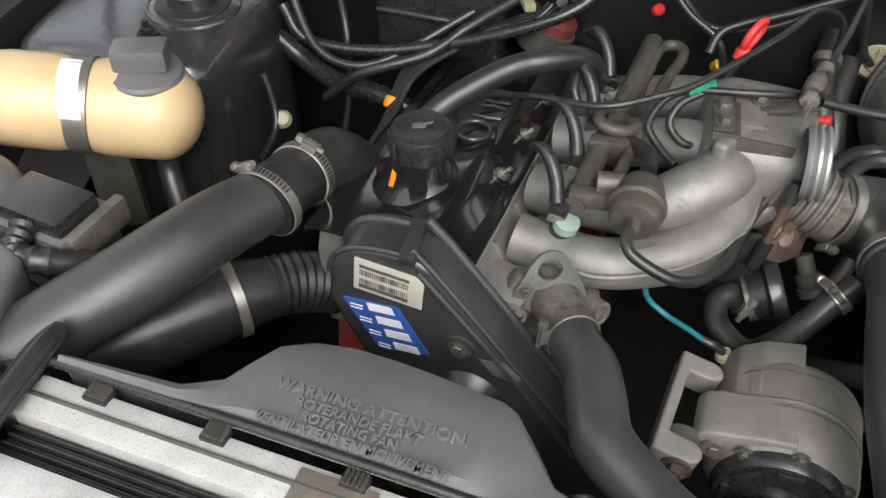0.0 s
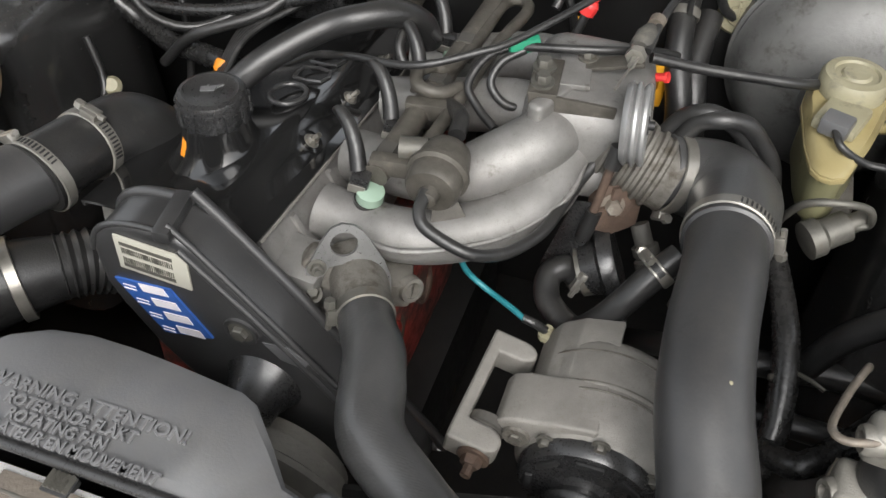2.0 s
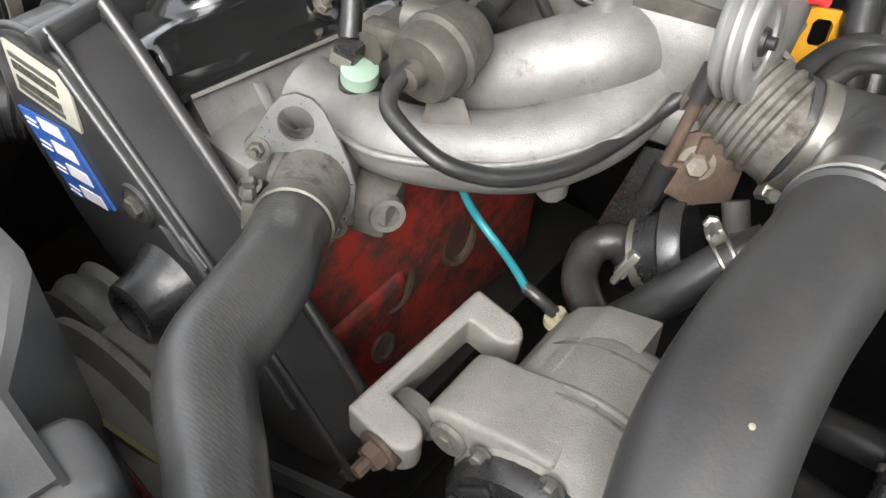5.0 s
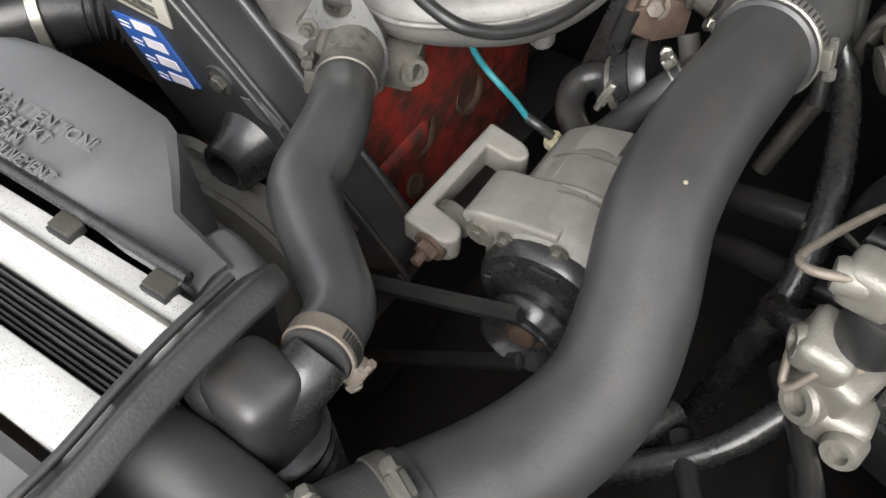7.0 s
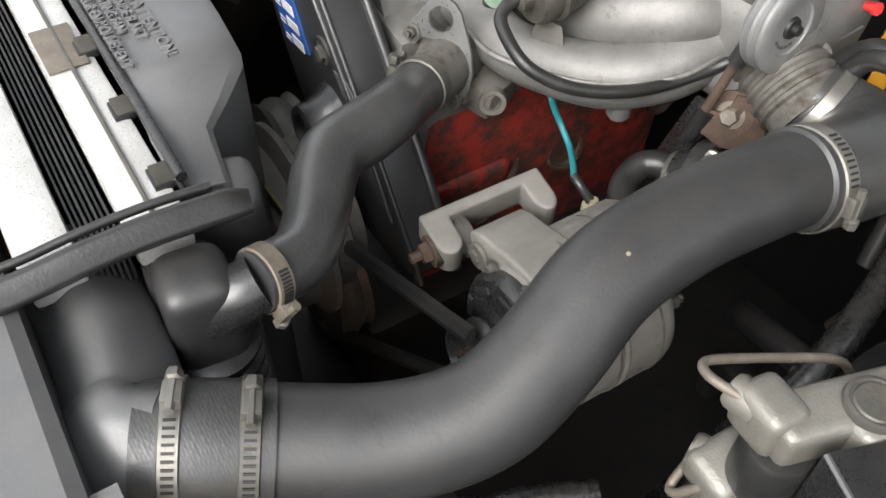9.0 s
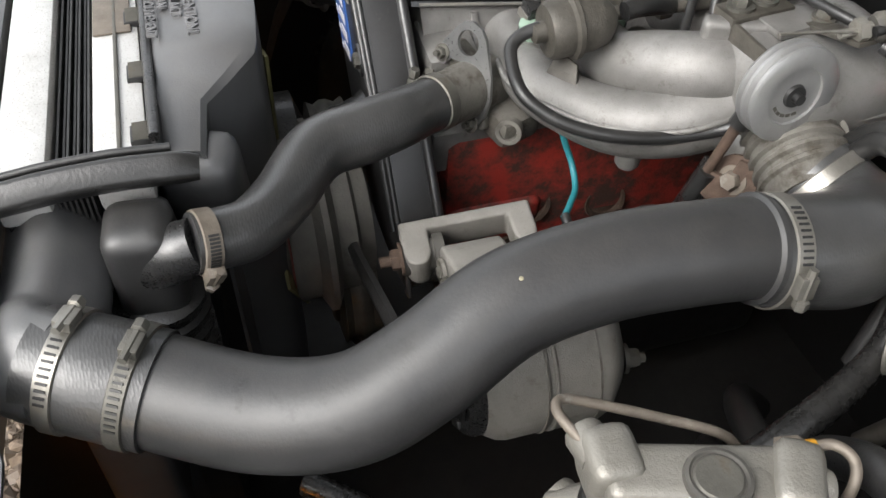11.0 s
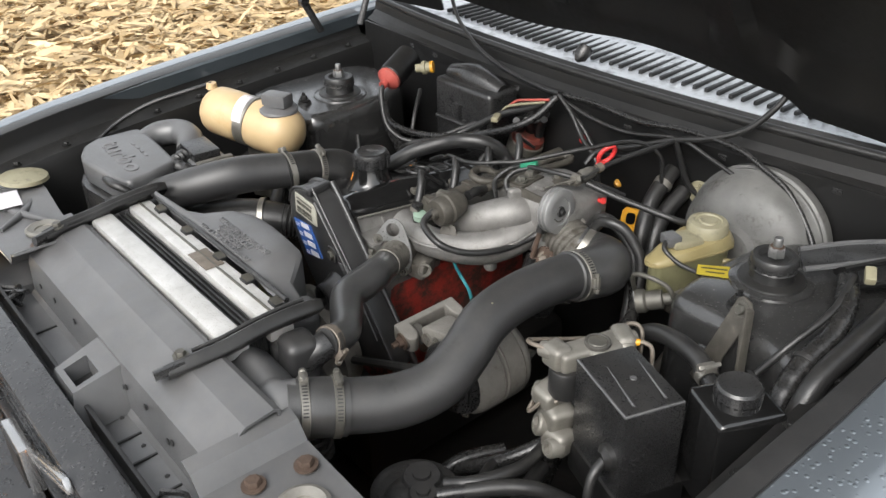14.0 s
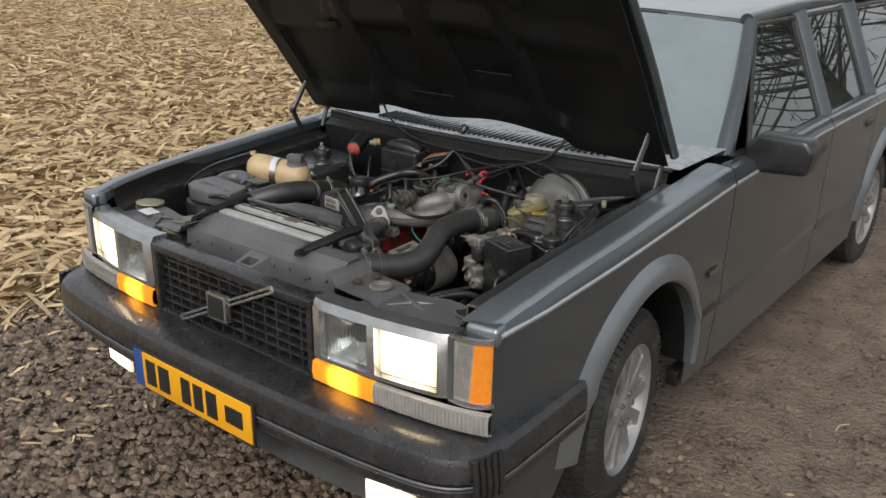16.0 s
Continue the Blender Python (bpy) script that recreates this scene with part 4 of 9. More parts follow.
for sx in (1, -1):
    bm = B()
    rows = []
    for i in range(25):
        y = 0.12 + 0.95 * i / 24
        zt = top_z(y)
        xo = side_x(y, zt) - (0.081 if sx > 0 else 0.052)
        rows.append([(sx * xo, y, zt + 0.005), (sx * (xo - 0.003), y, zt + 0.0075), (sx * (xo - 0.024), y, zt + 0.007), (sx * (xo - 0.032), y, zt + 0.004), (sx * (xo - 0.034), y, zt - 0.02), (sx * (xo - 0.036), y, zt - 0.035), (sx * (xo - 0.042), y, zt - 0.045), (sx * 0.70, y, zt - 0.05), (sx * 0.69, y, zt - 0.08), (sx * 0.685, y, 0.7), (sx * 0.64, y, 0.55), (sx * 0.6, y, 0.3)])
    grid(bm, rows)
    wing = part("inner_wing", thick(bm, 0.004), BAY, bay)
    lip = [[Vector((p[0], p[1], p[2] + 0.0022)) for p in row[1:4]] for row in rows]
    part("wing_flange", thick(grid(B(), lip), 0.0018), COVER, wing, "dusty grey flange beside the wing top")
    for i in range(9):
        y = 0.2 + 0.1 * i
        part("wing_bolt", hexbolt(B(), (sx * 0.715, y, top_z(y) - 0.047), (0, 0, 1), 0.006, 0.006), BAY, wing)
bm = B()
grid(bm, [[(-0.72 + 1.44 * i / 20, 1.035 + 0.03 * (abs(-0.72 + 1.44 * i / 20) / 0.72) ** 2 + (0.015 if z < 0.6 else 0.0), z) for i in range(21)] for z in (0.3, 0.5, 0.62, 0.7, 0.8, 0.9, 0.93)])
part("firewall", thick(bm, 0.006), BAY, bay)


def cowl_y(x):
    return 1.03 + 0.07 * (abs(x) / 0.75) ** 2


# folded cowl lip with its rubber seal
bm = B()
rows = []
for i in range(31):
    x = -0.74 + 1.48 * i / 30
    y = cowl_y(x)
    rows.append([(x, y + 0.012, 0.90), (x, y - 0.012, 0.905), (x, y - 0.014, 0.925), (x, y, 0.932), (x, y + 0.012, 0.945), (x, y + 0.014, 0.962), (x, y + 0.03, 0.966), (x, y + 0.04, 0.958), (x, y + 0.05, 0.972)])
grid(bm, rows)
part("cowl_lip", thick(bm, 0.004), BAY, bay, "dusty folded cowl lip", 20)
bm = B()
tube(bm, [(-0.74 + 1.48 * i / 12, cowl_y(-0.74 + 1.48 * i / 12) + 0.02, 0.97) for i in range(13)], 0.007, 8, 3)
part("cowl_seal", bm, RUBBER, bay)
for i in range(16):
    x = -0.7 + 1.4 * i / 15
    part("lip_clip", block(B(), (x, cowl_y(x) - 0.016, 0.915), (0.016, 0.008, 0.01), (0, 0, 0), 0.002), PLASTIC, bay)
bm = B()
rows = []
for i in range(37):
    x = -0.76 + 1.52 * i / 36
    y = cowl_y(x) + 0.05
    rows.append([(x, y + (1.335 + 0.2 * (x / 0.76) ** 2 - y) * t, 0.974 + 0.018 * t - 0.02 * (x / 0.76) ** 2 * t) for t in (j / 6 for j in range(7))])
grid(bm, rows)
COWL = material("wet_silver_cowl", (0.42, 0.44, 0.46), (0.5, 0.52, 0.54), 0.3, 0.3, 8, 200, 0.4, 0.06, dirt=(0.16, 0.165, 0.17), dirt_size=25, dirt_cover=0.5, coat=0.6, relief=drops)
cowl = part("cowl_panel", thick(bm, 0.003), COWL, bay, "wet pale grey cowl panel with slots")
# Each slot is a black bar on the panel, its inner shade coloured in
for i in range(44):
    bm = B()
    x = -0.5 + 1.0 * i / 43
    block(bm, (x, cowl_y(x) + 0.135, 0.9795), (0.0075, 0.11, 0.008), (0, 0, 0), 0.002)
    part("cowl_slot", bm, INK_AND_SHADE, cowl)


# ---- front end of the car ----
def front_end():
    # bumper
    def bumper_line(k, inset):
        """Points of the bumper's plan from its right end round the front to its left end."""
        pts = [(-0.885, 0.42), (-0.89, 0.12), (-0.882, 0.03), (-0.84, -0.05), (-0.74, -0.098), (-0.5, -0.128), (-0.25, -0.14), (0, -0.143),
               (0.25, -0.14), (0.5, -0.128), (0.74, -0.098), (0.84, -0.05), (0.882, 0.03), (0.89, 0.12), (0.885, 0.42)]
        return [(x * (1 - inset / 0.9), y + inset, k) for x, y in pts]

    rows = [bumper_line(z, i) for z, i in ((0.585, 0.12), (0.584, 0.06), (0.578, 0.02), (0.565, 0.005), (0.55, 0.0), (0.51, -0.004), (0.5, 0.004), (0.492, 0.004), (0.486, -0.002), (0.466, 0.0), (0.452, 0.01), (0.446, 0.05), (0.446, 0.1))]
    fine = []
    for row in rows:
        fine.append([p for p, _ in curve_points(row, 4)])
    bm = thick(grid(B(), fine), 0.006)
    bumper = part("front_bumper", bm, BUMPER, car, "wet black plastic bumper with a long groove", 30)
    for sx in (1, -1):
        for k in range(5):
            bm = tube(B(), [(sx * (0.882 - 0.004 * k), 0.035 - 0.018 * k, 0.57), (sx * (0.892 - 0.004 * k), 0.032 - 0.018 * k, 0.5), (sx * (0.886 - 0.004 * k), 0.035 - 0.018 * k, 0.462)], 0.008, 8, 3)
            part("bumper_rib", bm, PLASTIC, bumper)
    groove = [p for p, _ in curve_points(bumper_line(0.496, 0.0), 3)]
    part("bumper_line", tube(B(), groove, 0.0035, 6, 1), PLASTIC_GREY, bumper, "pale line along the bumper groove")
    low = [[p for p, _ in curve_points(bumper_line(z, i), 4)] for z, i in ((0.448, 0.1), (0.4, 0.165), (0.33, 0.17), (0.305, 0.1), (0.297, 0.11), (0.292, 0.16))]
    part("front_valance", thick(grid(B(), low), 0.005), PLASTIC_GREY, car, "grey lower valance", 30)
    for sx in (1, -1):
        bm = B()
        block(bm, (sx * 0.597, 0.02, 0.338), (0.175, 0.06, 0.08), (0, 0, sx * 6), 0.012)
        fog = part("fog_lamp", bm, PLASTIC, car, "lit rectangular lamp below the bumper")
        bm = B()
        block(bm, (sx * 0.597, -0.012, 0.338), (0.155, 0.012, 0.064), (0, 0, sx * 6), 0.004)
        part("fog_lens", bm, LIT_FOG, fog)
    # plate with plain bars
    px, py = -0.008, -0.152
    bm = B()
    block(bm, (px, py + 0.004, 0.472), (0.532, 0.006, 0.124), (0, 0, 0), 0.003)
    plate = part("number_plate", bm, PLASTIC, car, "yellow number plate with black bars and a blue end")
    bm = B()
    block(bm, (px + 0.02, py, 0.472), (0.476, 0.006, 0.112), (0, 0, 0), 0.0025)
    part("plate_field", bm, PLATE, plate)
    bm = B()
    block(bm, (px - 0.239, py, 0.472), (0.041, 0.006, 0.112), (0, 0, 0), 0.0025)
    part("blue_band", bm, BLUE, plate)
    for x0, x1, z0, z1 in ((-0.20, -0.155, 0.435, 0.512), (-0.14, -0.09, 0.435, 0.512), (-0.035, 0.005, 0.435, 0.512), (0.02, 0.06, 0.435, 0.512), (0.075, 0.12, 0.435, 0.512), (0.155, 0.225, 0.447, 0.497)):
        bm = B()
        block(bm, (px + (x0 + x1) / 2, py - 0.0035, (z0 + z1) / 2), (x1 - x0, 0.003, z1 - z0), (0, 0, 0), 0.001)
        part("plate_bar", bm, INK_AND_SHADE, plate)
    # grille
    g = part("grille", B(), PLASTIC, car, "black plastic grille of square openings")
    me = bmesh.new()
    X0, X1, Z0, Z1 = -0.338, 0.338, 0.575, 0.797
    block(me, (0, 0.004, Z1 - 0.012), (X1 - X0, 0.05, 0.026), (8, 0, 0), 0.008)
    block(me, (0, 0.004, Z0 + 0.008), (X1 - X0, 0.04, 0.018), (0, 0, 0), 0.005)
    for s in (X0 + 0.009, X1 - 0.009):
        block(me, (s, 0.004, (Z0 + Z1) / 2), (0.02, 0.045, Z1 - Z0 - 0.01), (0, 0, 0), 0.006)
    part("grille_frame", me, BUMPER, g)
    for k in range(6):
        bm = B()
        block(bm, (0, 0.010, Z0 + 0.044 + k * 0.0265), (X1 - X0 - 0.03, 0.03, 0.0065), (0, 0, 0), 0.0015)
        part("grille_bar", bm, BUMPER, g)
    for k in range(13):
        bm = B()
        block(bm, (X0 + 0.056 + k * 0.0471, 0.012, (Z0 + Z1) / 2), (0.006, 0.03, Z1 - Z0 - 0.03), (0, 0, 0), 0.0015)
        part("grille_bar", bm, BUMPER, g)
    # Black sheet standing in for the shade behind the grille openings
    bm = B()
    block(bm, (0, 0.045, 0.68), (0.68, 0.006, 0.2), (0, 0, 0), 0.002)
    part("grille_shadow_mesh", bm, INK_AND_SHADE, g)
    # emblem: square plaque on a slanting bright strip
    bm = B()
    for o in (-0.0065, 0.0065):
        tmp = B()
        block(tmp, (0, 0, 0), (0.452, 0.008, 0.0075), (0, 0, 0), 0.002)
        merge(bm, tmp, pose(0.0025, -0.026, 0.6965, 0, -25.6, 0) @ pose(0, 0, o))
    for sgn in (-1, 1):
        tmp = B()
        block(tmp, (0, 0, 0), (0.008, 0.008, 0.02), (0, 0, 0), 0.002)
        merge(bm, tmp, pose(0.0025, -0.026, 0.6965, 0, -25.6, 0) @ pose(sgn * 0.225, 0, 0))
    part("grille_strip", bm, BEZEL, g, "slanting chrome strip")
    bm = B()
    block(bm, (-0.014, -0.034, 0.688), (0.082, 0.018, 0.078), (0, 0, 0), 0.003)
    emblem = part("grille_emblem", bm, BEZEL, g, "square chrome-edged plaque")
    bm = B()
    block(bm, (-0.014, -0.0435, 0.688), (0.064, 0.004, 0.062), (0, 0, 0), 0.001)
    part("emblem_face", bm, INK_AND_SHADE, emblem)
    # lamps on both sides
    for sx in (1, -1):
        def fr(u, v, w=0.0):
            """u outward from the grille 0..1, v up 0..1, w forward."""
            x = 0.348 + 0.385 * u
            return Vector((sx * x, -0.012 + 0.045 * u * u - w, 0.655 + 0.147 * v))

        # one pressed frame: face, two deep openings, and flanges turned back all round
        bm = B()
        us = [-0.01, 0.07, 0.265, 0.462, 0.515, 0.73, 0.948, 1.01]
        vs = [-0.03, 0.045, 0.89, 1.035]
        gv = [[bm.verts.new(fr(u, v, (0.0 if v > 1 else 0.012) - (0.008 if u in (-0.01, 1.01) else 0))) for u in us] for v in vs]
        for j in range(3):
            for i in range(7):
                if not (j == 1 and i in (1, 2, 4, 5)):
                    bm.faces.new((gv[j][i], gv[j][i + 1], gv[j + 1][i + 1], gv[j + 1][i]))

        def turned_back(loop, dw, shrink=None):
            back = []
            for v in loop:
                q = v.co + Vector((0, dw, 0))
                if shrink:
                    q += (shrink - Vector((q.x, shrink.y, q.z))) * 0.07
                back.append(bm.verts.new(q))
            for a in range(len(loop)):
                b = (a + 1) % len(loop)
                bm.faces.new((loop[a], loop[b], back[b], back[a]))

        for i0 in (1, 4):
            loop = [gv[1][i0], gv[1][i0 + 1], gv[1][i0 + 2], gv[2][i0 + 2], gv[2][i0 + 1], gv[2][i0]]
            mid = sum((v.co for v in loop), Vector()) / 6
            turned_back(loop, 0.03, mid)
        turned_back([gv[0][i] for i in range(8)] + [gv[1][7], gv[2][7]] + [gv[3][i] for i in range(7, -1, -1)] + [gv[2][0], gv[1][0]], 0.05)
        lamp = part("headlamp", bm, BEZEL, car, "twin rectangular headlamp in a chrome bezel, outer lamp lit")
        for u0, u1, m, nm in ((0.085, 0.447, None, "inner_lens"), (0.53, 0.933, LIT, "outer_lens")):
            bm = B()
            rows = [[fr(u0 + (u1 - u0) * i / 10, 0.085 + 0.77 * j / 8, 0.006 * (1 - ((i - 5) / 5) ** 2) * (1 - ((j - 4) / 4) ** 2) - 0.004) for i in range(11)] for j in range(9)]
            grid(bm, rows)
            thick(bm, 0.004)
            part(nm, bm, m or GLASS, lamp, "lit white lens" if m else "clear ribbed lens")
            if not m:
                bm = B()
                grid(bm, [[fr(u0 + (u1 - u0) * i / 10, 0.06 + 0.82 * j / 8, -0.012 - 0.05 * (1 - ((i - 5) / 5) ** 2) * (1 - ((j - 4) / 4) ** 2)) for i in range(11)] for j in range(9)])
                part("reflector", thick(bm, 0.002), BEZEL, lamp)
                bm = B()
                for k in range(13):
                    u = u0 + (u1 - u0) * (k + 0.5) / 13
                    tube(bm, [fr(u, 0.11, 0.001), fr(u, 0.83, 0.001)], 0.0025, 6, 2)
                part("lens_ribs", bm, GLASS, lamp)
        # indicator strip under the lamps
        def strip(u, v, w=0.0):
            x = 0.348 + 0.5 * u
            return Vector((sx * x, -0.014 + 0.05 * u ** 2 + 0.05 * max(0, u - 0.75) * 4 * (u - 0.75) - w, 0.586 + 0.058 * v))

        for nm, u0, u1, m in (("lit_indicator", 0.0, 0.4, LIT_AMBER), ("marker_lens", 0.4, 1.0, LENS)):
            bm = B()
            grid(bm, [[strip(u0 + (u1 - u0) * i / 8, v, w) for i in range(9)] for v, w in ((0, 0.0), (0.06, 0.012), (0.5, 0.016), (0.94, 0.012), (1, 0.0))])
            thick(bm, 0.004)
            part(nm, bm, m, lamp, "amber indicator lens" if m != LENS else "clear ribbed side marker")
        bm = B()
        for k in range(30):
            u = 0.41 + 0.57 * k / 29
            tube(bm, [strip(u, 0.1, 0.016), strip(u, 0.9, 0.016)], 0.0016, 5, 2)
        part("strip_ribs", bm, LENS, lamp)
        # corner lamp
        def corner(u, v):
            return Vector((sx * (0.744 + 0.094 * math.sin(u * 1.5)), 0.03 + 0.045 * (1 - math.cos(u * 1.5)), 0.655 + 0.155 * v))

        for nm, u0, u1, m, lean in (("corner_clear", 0.06, 0.36, LENS, (0, 0.08)), ("corner_amber", 0.36, 0.9, AMBER, (0.08, 0)), ("corner_rim", -0.04, 0.06, PLASTIC_GREY, (0, 0)), ("corner_rim", 0.9, 1.0, PLASTIC_GREY, (0, 0))):
            bm = B()
            grid(bm, [[corner((u0 + lean[0] * v) + (u1 + lean[1] * v - u0 - lean[0] * v) * i / 8, v) for i in range(9)] for v in (0, 0.25, 0.5, 0.75, 1)])
            part(nm, thick(bm, 0.006), m, lamp, "corner lamp lens")
        for v0, v1 in ((-0.06, 0.02), (0.97, 1.05)):
            bm = B()
            grid(bm, [[corner(-0.04 + 1.04 * i / 10, v) + Vector((sx * 0.002, -0.004, 0)) for i in range(11)] for v in (v0, v1)])
            part("corner_rim", thick(bm, 0.007), BEZEL, lamp)
        for k in range(9):
            u = 0.08 + 0.03 * k
            part("corner_flute", tube(B(), [corner(u, 0.08) + Vector((0, -0.001, 0)), corner(u + 0.06, 0.92) + Vector((0, -0.001, 0))], 0.0016, 5, 2), LENS, lamp)
    # hidden ducts behind the lamps
    for sx in (1, -1):
        bm = B()
        block(bm, (sx * 0.54, 0.10, 0.69), (0.38, 0.1, 0.12), (0, 0, sx * 4), 0.01)
        block(bm, (sx * 0.56, 0.145, 0.755), (0.34, 0.02, 0.02), (0, 0, sx * 4), 0.004)
        part("lamp_housing", bm, PLASTIC_GREY, car)


front_end()

# ---- radiator crossmember ----
cross = thing("front_crossmember", (0, 0.1, 0.7), "dusty black pressed panel over the radiator", "panel", kind="structure")
bm = B()
prof = [(0.198, 0.80), (0.198, 0.842), (0.19, 0.846), (0.152, 0.841), (0.138, 0.83), (0.122, 0.826), (0.112, 0.819), (0.102, 0.816), (0.098, 0.80), (0.095, 0.752), (0.088, 0.746), (0.06, 0.744), (0.03, 0.744)]
rows = []
for i in range(27):
    x = -0.325 + 0.63 * i / 26
    sag = 0.0
    rows.append([(x, y, z - sag) for y, z in prof])
grid(bm, rows)
part("upper_cover", thick(bm, 0.004), PLASTIC_GREY, cross, "faded black cover with a long fold", 25)
for sx in (1, -1):
    bm = B()
    grid(bm, [[(sx * x, y + dy, z) for x, dy, z in ((0.30, 0, 0.835), (0.318, 0, 0.828), (0.335, 0, 0.806), (0.40, 0.0, 0.802), (0.455, 0.0, 0.80), (0.47, 0.0, 0.79))] for y, dy in ((0.075, 0), (0.11, 0), (0.15, 0), (0.19, 0), (0.212, 0))])
    corner_plate = part("corner_plate", thick(bm, 0.004), PLASTIC_GREY, cross, "", 25)
    for p in ((0.37, 0.188), (0.358, 0.128)):
        part("plate_bolt", hexbolt(B(), (sx * p[0], p[1], 0.807), (0, 0, 1), 0.0095, 0.009), RUST, corner_plate, "rusty bolt and washer")
    # striker cup
    bm = B()
    lathe(bm, (sx * 0.418, 0.154, 0.802), (0, 0, 1), [(0.031, 0.001), (0.031, 0.005), (0.026, 0.007), (0.016, 0.003), (0.011, -0.012), (0.009, -0.02)], 28)
    part("striker_cup", bm, GOLD_CAST, corner_plate, "corroded bright striker cup")
    # pressed panel behind the lamp with ribs and a round opening
    bm = B()
    rows = []
    for i in range(9):
        u = i / 8
        x = 0.43 + 0.337 * u
        rows.append([(sx * x, y, 0.795 - 0.006 * math.sin(u * 9) - 0.01 * u) for y in (0.05 + 0.04 * u, 0.12, 0.15, 0.18, 0.2 + 0.03 * u)])
    grid(bm, rows)
    wing_plate = part("lamp_panel", thick(bm, 0.003), PLASTIC_GREY, cross, "", 30)
    for pts in ([(0.45, 0.185, 0.802), (0.55, 0.14, 0.8), (0.63, 0.12, 0.795)], [(0.49, 0.1, 0.8), (0.54, 0.155, 0.8), (0.62, 0.2, 0.795)], [(0.46, 0.085, 0.79), (0.6, 0.095, 0.785), (0.73, 0.12, 0.78)]):
        part("panel_rib", tube(B(), [(sx * x, y, z - 0.009) for x, y, z in pts], [0.004, 0.008, 0.005], 12, 5), PLASTIC_GREY, wing_plate)
    bm = B()
    lathe(bm, (sx * 0.672, 0.185, 0.791), (0, 0, 1), [(0.034, 0.0), (0.034, 0.005), (0.028, 0.006), (0.024, -0.01)], 28)
    part("panel_ring", bm, PLASTIC_GREY, wing_plate)
    bm = B()
    lathe(bm, (sx * 0.672, 0.185, 0.791), (0, 0, 1), [(0.026, -0.006), (0.026, 0.001)], 24)
    part("ring_hole", bm, INK_AND_SHADE, wing_plate)
bm = B()
block(bm, (0, 0.055, 0.68), (0.9, 0.02, 0.11), (0, 0, 0), 0.004)
part("grille_backing", bm, BAY, cross)
# deck behind the grille with its flaps
bm = B()
grid(bm, [[(-0.33 + 0.66 * i / 16, y, z) for y, z in ((0.018, 0.758), (0.028, 0.7495), (0.05, 0.748))] for i in range(17)])
part("grille_deck", thick(bm, 0.003), PLASTIC_GREY, cross)
# bonnet latch bracket
bm = B()
lo = [(-0.043, 0.020, 0.746), (0.077, 0.020, 0.746), (0.072, 0.108, 0.746), (-0.048, 0.108, 0.746)]
hi = [(-0.020, 0.036, 0.796), (0.050, 0.036, 0.796), (0.054, 0.102, 0.812), (-0.028, 0.102, 0.812)]
hole = [(-0.008, 0.044, 0.797), (0.040, 0.044, 0.797), (0.040, 0.076, 0.805), (-0.008, 0.076, 0.805)]
pit = [(x, y, z - 0.035) for x, y, z in hole]
ringv = [[bm.verts.new(p) for p in ring] for ring in (lo, hi, hole, pit)]
for a, b in zip(ringv, ringv[1:]):
    for i in range(4):
        bm.faces.new((a[i], a[(i + 1) % 4], b[(i + 1) % 4], b[i]))
bm.faces.new(ringv[3])
latch = part("latch_bracket", bm, PLASTIC_GREY, cross, "grey folded latch bracket with a square hole", 20)
part("latch_pit", block(B(), (0.016, 0.06, 0.77), (0.05, 0.034, 0.006), (10, 0, 0), 0.001), INK_AND_SHADE, latch)
for i, x in enumerate((-0.27, -0.2, -0.11, 0.06, 0.075, 0.14, 0.2, 0.215, 0.28)):
    part("deck_hole", lathe(B(), (x, 0.0955, 0.782 + 0.008 * (i % 3)), (0, -1, 0.05), [(0.0045, 0), (0.0045, 0.0015)], 8), INK_AND_SHADE, cross)
for x in (-0.2, 0.12, 0.17, 0.24):
    part("deck_seam", block(B(), (x, 0.06, 0.7465), (0.003, 0.055, 0.003), (0, 0, 0), 0), INK_AND_SHADE, cross)
for i in range(7):
    x = 0.04 + 0.035 * i
    part("deck_rivet", lathe(B(), (x, 0.05 + 0.03 * (i % 2), 0.746), (0, 0, 1), [(0.0035, 0), (0.002, 0.002)], 8), INK_AND_SHADE, cross)
for s in (-1, 1):
    for k in range(6):
        rr_ = random.Random(k * 7 + s)
        p = Vector((s * (0.285 + 0.03 * rr_.random()), 0.03 + 0.04 * rr_.random(), 0.75))
        bm = tube(B(), [p, p + Vector((s * 0.01 * rr_.uniform(-1, 1), 0.02 * rr_.uniform(-1, 1), 0.02)), p + Vector((s * 0.03 * rr_.uniform(-1, 1), 0.03 * rr_.uniform(-1, 1), 0.028))], 0.0045, 6, 3, flat=0.6)
        part("retainer_tab", bm, PLASTIC, cross)

